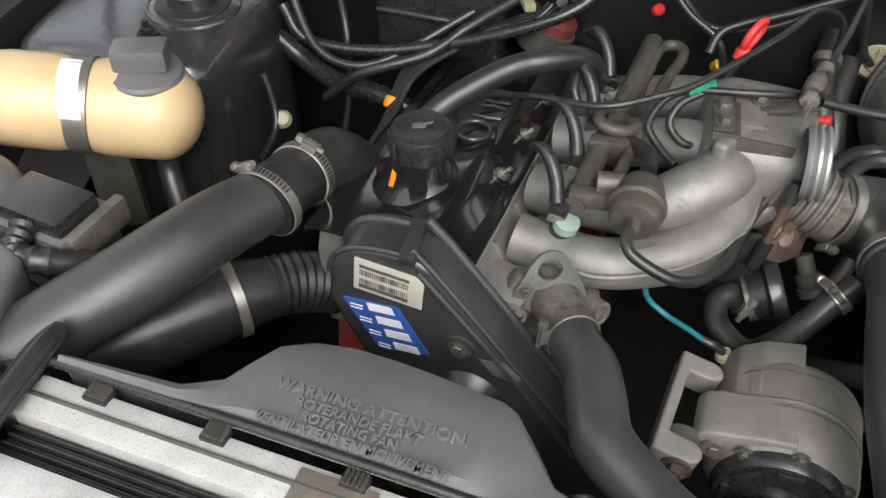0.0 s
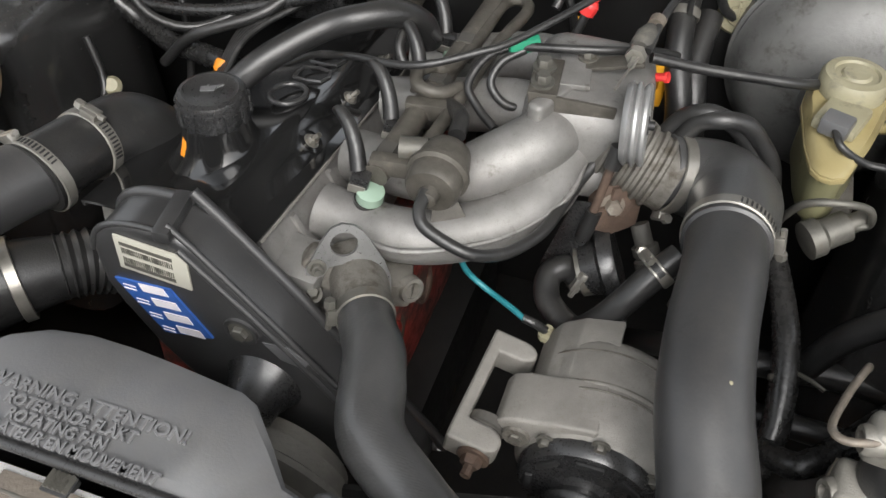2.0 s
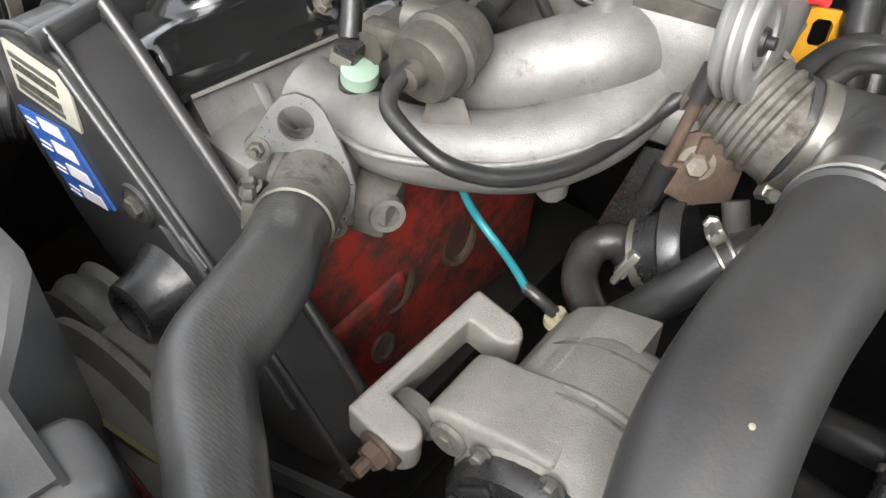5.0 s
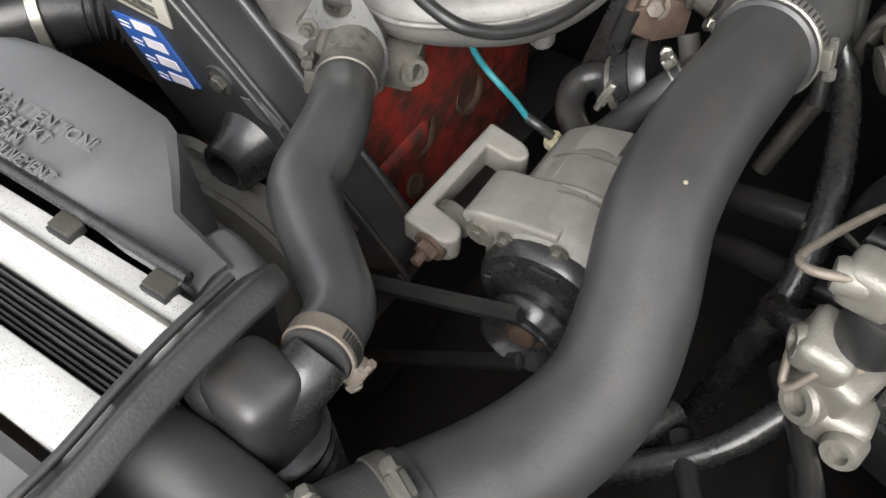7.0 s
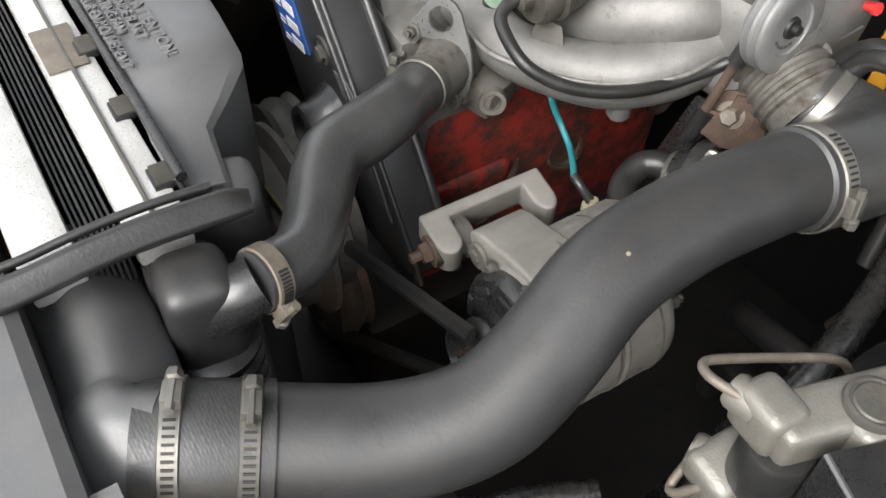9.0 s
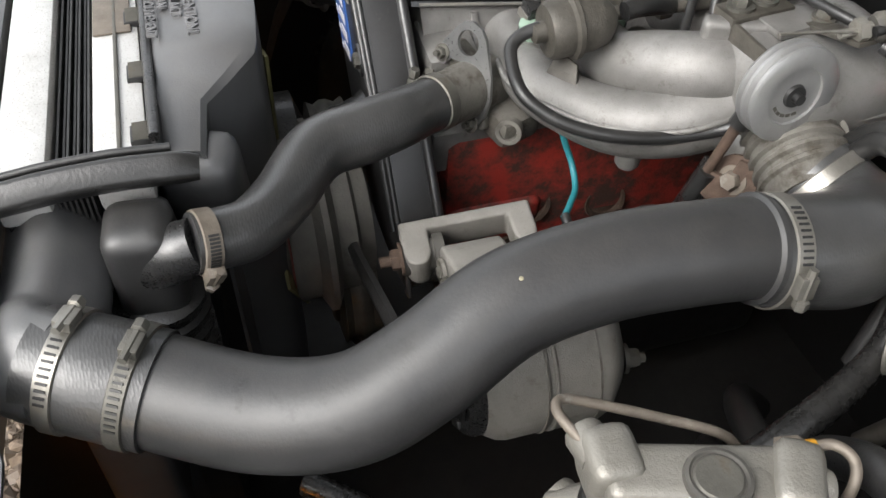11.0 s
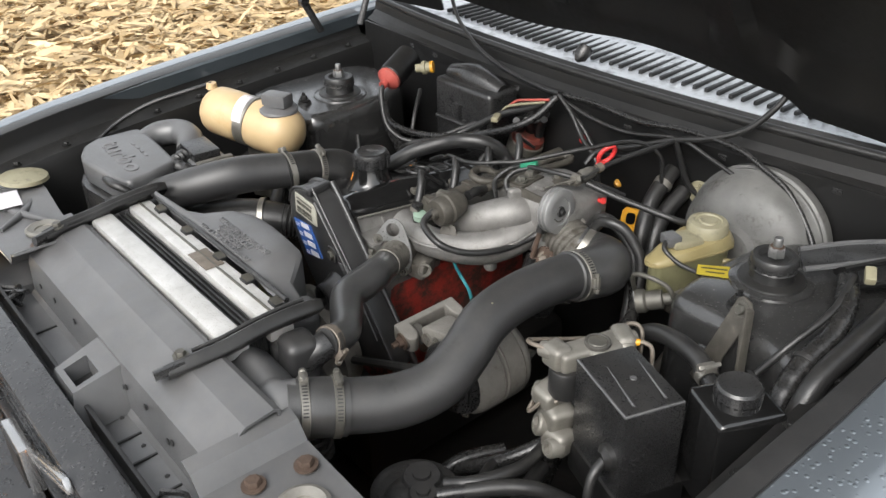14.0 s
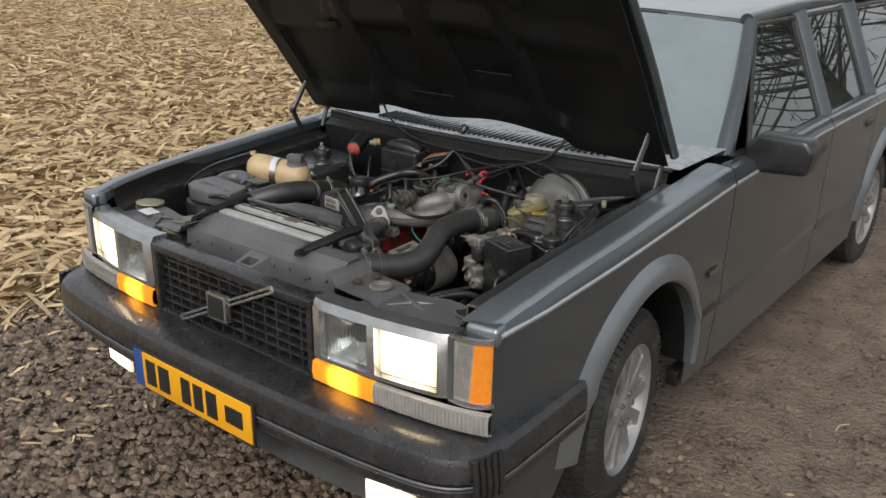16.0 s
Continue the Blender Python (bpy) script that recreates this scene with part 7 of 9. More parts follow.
lathe(bm, AC + Vector((-0.002, 0.455, -0.005)), (0, 1, 0), [(0.012, 0.016), (0.018, 0.014), (0.0265, 0.004), (0.0285, 0.0), (0.031, 0.0005), (0.0315, 0.0025), (0.025, 0.01), (0.0315, 0.018), (0.032, 0.021), (0.026, 0.029), (0.036, 0.036), (0.0365, 0.039), (0.02, 0.042)], 48)
pul = part("alternator_pulley", bm, PLASTIC, alt, "black grooved pulley")
bm = B()
lathe(bm, AC + Vector((-0.002, 0.471, -0.005)), (0, -1, 0), [(0.018, 0.0), (0.017, 0.003), (0.011, 0.003), (0.01, 0.01), (0.005, 0.012)], 22)
part("pulley_nut", bm, RUST, pul, "rust-brown hub nut")
part("terminal_nut", lathe(B(), (0.1914, 0.6205, 0.719), (0, 0.1, 1), [(0.009, 0), (0.009, 0.005), (0.006, 0.006), (0.004, 0.006), (0.004, 0.012)], 12), BEIGE, alt, "brass terminal nut")
part("rear_nut", hexbolt(B(), (0.286, 0.622, 0.693), (0.2, 1, 0), 0.008, 0.012, True, 0.006), STEEL_DULL, alt)
bolts(alt, [AC + Vector((-0.063, 0.504, 0.033))], (0, -1, 0), 0.006, 0.004, STEEL_DULL)
bm = B()
lathe(bm, AC + Vector((-0.063, 0.505, 0.033)), (0, -1, 0), [(0.012, 0), (0.011, 0.003), (0.008, 0.003)], 18)
part("bolt_boss", bm, ALU_DULL, alt)
brk = thing("alternator_bracket", (0.155, 0.53, 0.68), "grey cast C-shaped alternator bracket", "bracket")
bm = B()
sdir = Vector((0.009, 0.101, 0.009)).normalized()
wdir = Vector((1, -0.06, -0.16))
wdir = (wdir - sdir * wdir.dot(sdir)).normalized()
ndir = sdir.cross(wdir)
Mc = Matrix((sdir, wdir, ndir)).transposed().to_4x4()
Mc.translation = Vector((0.142, 0.48, 0.743))
sgn_n = -1 if ndir.z > 0 else 1
arc = [(0.0115 + 0.0115 * math.cos(a), 0.03 + 0.014 * math.sin(a)) for a in (math.pi * i / 8 for i in range(9))]
arc2 = [(0.1 + 0.01 * math.cos(a), 0.028 + 0.014 * math.sin(a)) for a in (math.pi * i / 8 for i in range(9))]
cpoly = [(0, 0), (0.11, 0)] + arc2 + [(0.09, 0.011), (0.023, 0.011)] + arc
prism(bm, cpoly, Mc @ pose(0, 0, 0.03 * min(sgn_n, 0)), 0.03, 0.0035, 3)
part("casting", bm, ALU_PALE, brk)
bm = B()
lathe(bm, (0.1685, 0.513, 0.7265), -sdir, [(0.0165, 0), (0.0165, 0.008), (0.0135, 0.009), (0.0135, 0.036)], 24)
part("bush", bm, RUBBER_OLD, brk)
bolts(brk, [(0.167, 0.4785, 0.7265)], -sdir, 0.009, 0.009, RUST, 0.01)
for i, (p, q) in enumerate((((0.258, 0.455, 0.735), (-0.03, 0.455, 0.60)), ((0.258, 0.455, 0.672), (0.0, 0.455, 0.445)))):
    bm = B()
    tube(bm, [p, ((p[0] + q[0]) / 2, 0.455, (p[2] + q[2]) / 2), q], 0.007, 6, 3, flat=0.6)
    single("drive_belt", bm, RUBBER, p, "black V-belt running to the crank pulley", "belt")

# ---- left side: brakes, tower, boxes ----
booster = thing("brake_booster", (0.41, 1.0, 0.7), "worn grey steel brake booster drum", "brake booster")
bm = B()
lathe(bm, (0.412, 1.035, 0.80), (0.0, -1, 0.06), [(0.122, 0), (0.124, 0.004), (0.124, 0.02), (0.12, 0.023), (0.12, 0.028), (0.116, 0.032), (0.11, 0.055), (0.092, 0.075), (0.06, 0.085), (0.045, 0.088), (0.04, 0.1), (0.02, 0.102)], 56)
part("drum", bm, BOOSTER, booster)
bm = B()
block(bm, (0.41, 0.88, 0.772), (0.042, 0.16, 0.045), (0, 0, 0), 0.014)
part("master_cylinder", bm, ALU_DULL, booster)
fluid = thing("brake_fluid_reservoir", (0.4, 0.86, 0.79), "yellowed translucent brake fluid reservoir", "reservoir")
plan = [(0.379, 0.768), (0.386, 0.76), (0.396, 0.758), (0.408, 0.764), (0.428, 0.82), (0.442, 0.872), (0.444, 0.893), (0.436, 0.908), (0.41, 0.918), (0.385, 0.91), (0.37, 0.888), (0.366, 0.86), (0.372, 0.80)]
bm = B()
va = [bm.verts.new((x, y, 0.856)) for x, y in plan]
vb = [bm.verts.new((x, y, 0.861)) for x, y in plan]
vc = [bm.verts.new((0.405 + (x - 0.405) * 0.86, 0.845 + (y - 0.845) * 0.9, 0.866 + 0.010 * (y - 0.76) / 0.15)) for x, y in plan]
for lo, hi in ((va, vb), (vb, vc)):
    for i in range(len(plan)):
        j = (i + 1) % len(plan)
        bm.faces.new((lo[i], lo[j], hi[j], hi[i]))
bm.faces.new(vc)
bm.faces.new(va[::-1])
part("upper_shell", bm, RESERVOIR, fluid, "", 50)
bm = B()
prism(bm, [(0.402 + (x - 0.402) * 0.88, 0.85 + (y - 0.85) * 0.94) for x, y in plan], pose(0, 0, 0.80), 0.058, 0.006, 3)
part("lower_shell", bm, RESERVOIR_LOW, fluid, "cloudy lower half")
bm = B()
prism(bm, [(0.405 + (x - 0.405) * 1.03, 0.845 + (y - 0.845) * 1.015) for x, y in plan], pose(0, 0, 0.854), 0.005, 0.0015)
part("seam", bm, RESERVOIR, fluid)
bm = B()
lathe(bm, (0.405, 0.88, 0.868), (0, 0, 1), [(0.03, 0), (0.031, 0.004), (0.031, 0.018), (0.028, 0.023), (0.021, 0.024), (0.0195, 0.0215), (0.014, 0.0215), (0.012, 0.024), (0.0, 0.024)], 40, close=False)
part("screw_cap", bm, BEIGE, fluid)
bm = B()
block(bm, (0.398, 0.83, 0.874), (0.04, 0.05, 0.012), (-3, 0, -20), 0.005)
part("sensor_base", bm, BEIGE, fluid)
bm = B()
block(bm, (0.392, 0.808, 0.881), (0.026, 0.022, 0.016), (0, 0, -20), 0.003)
part("sensor_plug", bm, PLASTIC_GREY, fluid)
bm = B()
tube(bm, [(0.436, 0.885, 0.832), (0.462, 0.898, 0.828)], 0.006, 8, 3)
lathe(bm, (0.46, 0.897, 0.828), (0.9, 0.4, -0.1), [(0.007, 0), (0.008, 0.004), (0.007, 0.01)], 12)
part("spout", bm, RESERVOIR, fluid)
for ob in fluid.children_recursive:
    ob.data.transform(Matrix.Translation((-0.003, 0.008, -0.013)))
cable("sensor_wire", [(0.388, 0.807, 0.868), (0.396, 0.793, 0.862), (0.42, 0.796, 0.848), (0.45, 0.806, 0.84), (0.5, 0.855, 0.80)], 0.0035, RUBBER, "thin dark wire from the reservoir sensor", "wire")
valve = thing("brake_valve", (0.4, 0.755, 0.76), "dull metal brake pressure valve", "valve")
bm = B()
lathe(bm, (0.388, 0.746, 0.788), (0.75, 0.5, 0.25), [(0.011, 0), (0.018, 0.002), (0.018, 0.014), (0.0145, 0.018), (0.0145, 0.04), (0.009, 0.042), (0.009, 0.06)], 18)
part("valve_body", bm, STEEL_DULL, valve)
part("brake_line", tube(B(), [(0.425, 0.765, 0.80), (0.438, 0.768, 0.806), (0.43, 0.76, 0.828), (0.405, 0.748, 0.838), (0.378, 0.75, 0.828), (0.368, 0.77, 0.79), (0.37, 0.8, 0.75)], 0.0036, 8, 6), STEEL_DULL, valve)


def tower(sx, cx, cy):
    ob = thing("strut_tower", (cx, cy, 0.4), "black painted strut tower with a rubber mount", "strut tower", "strut towers")
    bm = B()
    plan = [(-0.1, -0.03), (-0.099, -0.075), (-0.093, -0.104), (-0.075, -0.119), (-0.03, -0.123), (0.05, -0.124), (0.15, -0.12), (0.15, 0.17), (-0.02, 0.17), (-0.08, 0.1), (-0.096, 0.04)]
    loop = [p.to_2d() for p, _ in curve_points([(x, y, 0) for x, y in plan + plan[:1]], 5)][:-1]
    mid = Vector((0.01, 0.0))
    rings = []
    for z, k in [(0.42, 1.07), (0.62, 1.05), (0.80, 1.01), (0.822, 1.0)] + [(0.822 + 0.031 * math.sin(a), 1 - 0.17 * (1 - math.cos(a))) for a in (math.pi / 2 * i / 8 for i in range(1, 9))]:
        rings.append([bm.verts.new((cx + sx * (mid.x + (p.x - mid.x) * k + 0.015), cy - 0.01 + p.y * k, z)) for p in loop])
    for a, b in zip(rings, rings[1:]):
        for i in range(len(loop)):
            j = (i + 1) % len(loop)
            bm.faces.new((a[i], a[j], b[j], b[i]))
    bm.faces.new(rings[-1])
    part("shell", bm, SATIN, ob, "", 60)
    bm = B()
    lathe(bm, (cx, cy, 0.853), (0, 0, 1), [(0.06, -0.004), (0.057, 0.003), (0.052, 0.005), (0.046, 0.005), (0.042, 0.001)], 48)
    part("ring", bm, SATIN, ob)
    bm = B()
    lathe(bm, (cx, cy, 0.858), (0, 0, 1), [(0.047, -0.003), (0.045, 0.002), (0.031, 0.004), (0.0285, 0.0155), (0.0305, 0.017), (0.033, 0.0175), (0.033, 0.0195), (0.0318, 0.021), (0.0318, 0.034), (0.0295, 0.037), (0.023, 0.0365), (0.018, 0.031), (0.014, 0.0305)], 44)
    cup = part("rubber_mount", bm, RUBBER, ob)
    for k in range(16):
        a = 2 * math.pi * k / 16
        bm = B()
        block(bm, (cx + 0.0318 * math.cos(a), cy + 0.0318 * math.sin(a), 0.8815), (0.004, 0.0065, 0.005), (0, 0, math.degrees(a)), 0.001)
        part("mount_notch", bm, INK_AND_SHADE, cup)
    bm = B()
    hexbolt(bm, (cx, cy, 0.8885), (0, 0, 1), 0.012, 0.018, False, 0.0)
    nut = part("strut_nut", bm, ZINC, ob, "bright zinc nut")
    part("rusty_washer", lathe(B(), (cx, cy, 0.9065), (0, 0, 1), [(0.0095, 0), (0.0095, 0.002), (0.007, 0.0025)], 20), RUST, nut)
    part("stud", lathe(B(), (cx, cy, 0.9075), (0, 0, 1), [(0.0062, 0), (0.0062, 0.012), (0.0052, 0.014), (0.0, 0.014)], 16, close=False), ZINC, nut)
    for dx, dy in ((0.006, -0.088), (0.085, 0.05)):
        bm = B()
        lathe(bm, (cx + sx * dx, cy + dy, 0.853), (0, 0, 1), [(0.0155, 0), (0.014, 0.005), (0.009, 0.006)], 16)
        hexbolt(bm, (cx + sx * dx, cy + dy, 0.860), (0, 0, 1), 0.0075, 0.01, True, 0.008)
        part("mount_bolt", bm, BAY, ob)
    for dx in (-0.012, 0.062):
        bm = B()
        block(bm, (cx + sx * (dx + 0.015), cy - 0.131, 0.725), (0.042, 0.02, 0.16), (-2, 0, 0), 0.008, 3)
        part("pressed_rib", bm, SATIN, ob)
    return ob


tower_l = tower(1, 0.538, 0.845)
tower(-1, -0.505, 0.832)
bm = B()
prism(bm, [(-0.026, -0.01), (0.024, -0.016), (0.03, 0.006), (0.02, 0.013), (-0.022, 0.014)], pose(0.4735, 0.806, 0.8545, 2, 0, 40), 0.0012, 0)
sticker = part("warning_sticker", bm, YELLOW_STICKER, tower_l, "yellow warning sticker with bars of print")
for k in range(2):
    bm = B()
    tmp = B()
    block(tmp, (0.0, 0.005 - k * 0.01, 0), (0.036 - k * 0.01, 0.0022, 0.0008), (0, 0, -5), 0)
    merge(bm, tmp, pose(0.4735, 0.806, 0.856, 2, 0, 40))
    part("print_bar", bm, INK_AND_SHADE, sticker)
brace = thing("tower_bracket", (0.585, 0.67, 0.7), "grey two-legged steel bracket on the tower", "bracket")
Mb = frame_on((0.57, 0.717, 0.868), (-0.25, -0.93, 0.3), (0, 0, 1))
bm = B()
prism(bm, [(-0.011, 0.022), (-0.004, 0.028), (0.01, 0.026), (0.016, 0.018), (0.02, 0.0), (0.05, -0.1), (0.044, -0.102), (0.012, -0.02), (0.002, -0.06), (0.006, -0.105), (-0.01, -0.115), (-0.036, -0.11), (-0.03, -0.08)], Mb, 0.003, 0.0008)
part("plate", bm, RAIL, brace, "grey flat steel plate with a fork")
bm = B()
prism(bm, [(0.014, 0.02), (0.018, 0.018), (0.054, -0.105), (0.049, -0.106)], Mb, 0.014, 0.0008)
part("flange", bm, RAIL, brace)
bolts(brace, [Mb @ Vector((0.002, 0.012, 0.003)), Mb @ Vector((-0.02, -0.098, 0.003))], (-0.25, -0.93, 0.3), 0.0075, 0.007)

absu = thing("brake_control_unit", (0.53, 0.545, 0.72), "black box on a pale gold hydraulic casting", "control unit")
A0 = pose(0.547, 0.538, -0.002, 0, 0, -20)
bm = B()
tmp = B()
block(tmp, (0, -0.005, 0.785), (0.118, 0.08, 0.135), (0, 0, 0), 0.004)
merge(bm, tmp, A0)
box = part("cover_box", bm, PLASTIC, absu)
bm = B()
for (x0, y0), (x1, y1) in (((-0.057, -0.044), (0.057, -0.044)), ((0.057, -0.044), (0.057, 0.033))):
    part("worn_edge", tube(B(), [A0 @ Vector((x0, y0, 0.8515)), A0 @ Vector((x1, y1, 0.8515))], 0.0018, 6, 2), PLASTIC_GREY, box)
for y0 in (-0.024, 0.018):
    part("lid_groove", tube(B(), [A0 @ Vector((-0.03, y0 + 0.006, 0.8525)), A0 @ Vector((0.045, y0 - 0.002, 0.8525))], [0.0006, 0.0018], 6, 2), PLASTIC_GREY, box)
bm = B()
lathe(bm, A0 @ Vector((0.0, 0.0, 0.851)), (0, 0, 1), [(0.005, 0), (0.004, 0.003)], 12)
part("lid_stud", bm, PLASTIC_GREY, box)
bm = B()
lathe(bm, A0 @ Vector((0.035, -0.044, 0.775)), A0.to_3x3() @ Vector((0, -1, 0)), [(0.017, 0), (0.016, 0.008), (0.01, 0.012), (0.008, 0.014)], 20)
part("grommet", bm, RUBBER, absu)
part("lead", tube(B(), [A0 @ Vector((0.035, -0.05, 0.775)), A0 @ Vector((0.045, -0.075, 0.755)), A0 @ Vector((0.06, -0.085, 0.70)), A0 @ Vector((0.07, -0.08, 0.66))], 0.0065, 10, 5), RUBBER, absu)
C0 = pose(0.463, 0.558, -0.002, 0, 0, -17)


def in_casting(build):
    tmp = B()
    build(tmp)
    return merge(B(), tmp, C0)


cast = part("hydraulic_casting", in_casting(lambda b: block(b, (0.001, 0.0, 0.836), (0.033, 0.098, 0.03), (0, 0, 0), 0.008, 3)), GOLD_CAST, absu, "pale gold cast hydraulic block")
for c, sz, turn, bev in (((-0.008, -0.044, 0.838), (0.034, 0.028, 0.034), (0, 0, 12), 0.009), ((0.004, 0.046, 0.84), (0.042, 0.026, 0.034), (0, 0, -14), 0.01), ((0.012, 0.012, 0.836), (0.03, 0.05, 0.031), (0, 0, 6), 0.008),
                         ((-0.01, -0.05, 0.776), (0.036, 0.04, 0.03), (8, 6, 14), 0.009), ((0.0, -0.046, 0.745), (0.042, 0.038, 0.05), (0, 14, 0), 0.009), ((0.016, -0.05, 0.72), (0.04, 0.034, 0.036), (0, 0, 20), 0.01)):
    part("cast_lobe", in_casting(lambda b: block(b, c, sz, turn, bev, 3)), GOLD_CAST, cast)
part("rubber_sleeve", in_casting(lambda b: lathe(b, (0.004, -0.038, 0.785), (0, 0, 1), [(0.02, 0), (0.021, 0.004), (0.021, 0.036), (0.019, 0.04)], 24)), RUBBER, cast)
for c, ax, r in (((-0.02, -0.054, 0.842), (-1, -0.5, 0), 0.011), ((0.006, 0.056, 0.842), (0.1, 1, 0), 0.011), ((0.024, 0.042, 0.842), (0.8, 0.6, 0), 0.01), ((-0.022, -0.06, 0.777), (-0.8, -0.7, 0.1), 0.012), ((-0.004, -0.066, 0.735), (-0.3, -1, 0.35), 0.016), ((0.03, -0.068, 0.722), (0.1, -1, 0.3), 0.013)):
    part("cast_boss", in_casting(lambda b: lathe(b, c, ax, [(r, -0.012), (r, 0.004), (r * 0.85, 0.007), (r * 0.55, 0.007), (r * 0.5, 0.0)], 20)), GOLD_CAST, cast)
part("casting_cap", lathe(B(), (0.4725, 0.5595, 0.8475), (0, 0, 1), [(0.0155, 0), (0.0172, 0.004), (0.0165, 0.007), (0.0145, 0.0075), (0.0135, 0.006), (0.0, 0.0065)], 32, close=False), RUBBER_OLD, cast, "ringed dark cap with a worn grey face")
part("cap_face", lathe(B(), (0.4725, 0.5595, 0.8537), (0, 0, 1), [(0.0125, 0), (0.0115, 0.0012), (0.0, 0.0014)], 28, close=False), STEEL_DULL, cast)
for p, w in (((0.4535, 0.5155, 0.8447), (-0.96, -0.28, 0.0)), ((0.4625, 0.602, 0.8435), (0.18, 0.98, 0)), ((0.489, 0.5935, 0.8465), (0.8, 0.6, 0)), ((0.457, 0.5095, 0.7778), (-0.86, -0.5, 0.02))):
    p, w = Vector(p), Vector(w).normalized()
    part("union_nut", lathe(B(), p, w, [(0.0078, 0), (0.0078, 0.009), (0.006, 0.011), (0.005, 0.013)], 6), COPPER, cast)
    part("brass_tip", lathe(B(), p + w * 0.0125, w, [(0.0045, 0), (0.0045, 0.006)], 12), YELLOW, cast)
for pts in ([(0.44, 0.5115, 0.8447), (0.4235, 0.504, 0.8465), (0.4105, 0.5015, 0.8462), (0.4035, 0.507, 0.844), (0.405, 0.5225, 0.8375), (0.4185, 0.5595, 0.8275), (0.433, 0.592, 0.819), (0.44, 0.608, 0.80)],
            [(0.4455, 0.503, 0.778), (0.4375, 0.4945, 0.767), (0.4305, 0.4875, 0.7555), (0.4245, 0.489, 0.751), (0.4215, 0.4985, 0.7565), (0.42, 0.512, 0.764), (0.426, 0.53, 0.785)],
            [(0.4655, 0.6175, 0.8437), (0.4685, 0.629, 0.846), (0.479, 0.634, 0.845), (0.489, 0.629, 0.836), (0.494, 0.62, 0.80)],
            [(0.5, 0.602, 0.8465), (0.509, 0.6085, 0.8465), (0.519, 0.6105, 0.84), (0.524, 0.606, 0.81)]):
    part("brake_line", tube(B(), pts, 0.003, 10, 8), COPPER, absu)
bm = B()
tmp = B()
block(tmp, (0, 0, 0.70), (0.12, 0.1, 0.05), (0, 0, 0), 0.008)
merge(bm, tmp, A0)
part("foot", bm, BAY, absu)

ps = thing("fluid_bottle", (0.663, 0.605, 0.72), "gloss black plastic bottle with a round ribbed cap", "reservoir")
P0 = pose(0.654, 0.59, -0.002, 0, 0, -27)
bm = B()
tmp = B()
block(tmp, (0, 0, 0.788), (0.08, 0.088, 0.14), (0, 0, 0), 0.009, 3, 0.97)
merge(bm, tmp, P0)
part("bottle", bm, GLOSS, ps)
bm = B()
lathe(bm, P0 @ Vector((-0.008, 0.004, 0.857)), (0, 0, 1), [(0.024, 0), (0.026, 0.001), (0.026, 0.014), (0.0235, 0.017), (0.02, 0.0155), (0.0, 0.0155)], 36, close=False)
capb = part("screw_cap", bm, PLASTIC, ps)
for k in range(18):
    a = 2 * math.pi * k / 18
    c = P0 @ Vector((-0.008, 0.004, 0.8615))
    part("cap_rib", block(B(), c + Vector((0.0262 * math.cos(a), 0.0262 * math.sin(a), 0.003)), (0.003, 0.004, 0.011), (0, 0, math.degrees(a)), 0), PLASTIC, capb)
part("bottle_neck", tube(B(), [P0 @ Vector((-0.04, 0.002, 0.828)), P0 @ Vector((-0.085, 0.002, 0.838))], 0.011, 14, 3), PLASTIC, ps)
clamp(ps, P0 @ Vector((-0.072, 0.002, 0.836)), P0.to_3x3() @ Vector((-1, 0.0, 0.2)), 0.0125, (0, 0, 1), 0.012)
cable("fluid_hose", [P0 @ Vector((-0.078, 0.002, 0.8365)), P0 @ Vector((-0.095, 0.004, 0.842)), (0.535, 0.645, 0.843), (0.495, 0.655, 0.832), (0.465, 0.66, 0.81), (0.435, 0.67, 0.76), (0.42, 0.69, 0.68)], 0.0125, RUBBER, "black rubber fluid hose", "hose", 6, 14)

can = thing("vacuum_canister", (0.4, 0.33, 0.6), "round black canister with a capped spindle", "canister")
bm = B()
lathe(bm, (0.394, 0.32, 0.60), (0, 0, 1), [(0.05, 0), (0.05, 0.085), (0.056, 0.087), (0.057, 0.095), (0.054, 0.098), (0.04, 0.101), (0.02, 0.102)], 40)
part("can", bm, PLASTIC, can)
bm = B()
lathe(bm, (0.394, 0.332, 0.70), (0, 0, 1), [(0.021, 0), (0.022, 0.006), (0.026, 0.007), (0.026, 0.012), (0.023, 0.016), (0.012, 0.016), (0.011, 0.02)], 28)
part("cap", bm, PLASTIC, can)
for k in range(7):
    a = 2 * math.pi * k / 7
    part("can_lug", block(B(), (0.394 + 0.052 * math.cos(a), 0.32 + 0.052 * math.sin(a), 0.655), (0.01, 0.016, 0.05), (0, 0, math.degrees(a)), 0.003), PLASTIC, can)
cable("canister_hose", [(0.425, 0.345, 0.715), (0.455, 0.37, 0.725), (0.47, 0.43, 0.72), (0.45, 0.49, 0.70), (0.42, 0.55, 0.67)], 0.0085, RUBBER, "black hose from the canister", "hose")

# ---- right side: air box, tank, pipes, tower ----
air = thing("air_filter_box", (-0.49, 0.36, 0.6), "grey-black plastic air filter box with raised word", "air box")
bm = B()
prism(bm, [(-0.55, 0.277), (-0.52, 0.272), (-0.40, 0.286), (-0.371, 0.30), (-0.38, 0.345), (-0.40, 0.395), (-0.42, 0.404), (-0.585, 0.42), (-0.606, 0.41), (-0.61, 0.33), (-0.59, 0.298)], pose(0, 0, 0.815), 0.048, 0.01, 3)
part("lid", bm, PLASTIC_GREY, air)
bm = B()
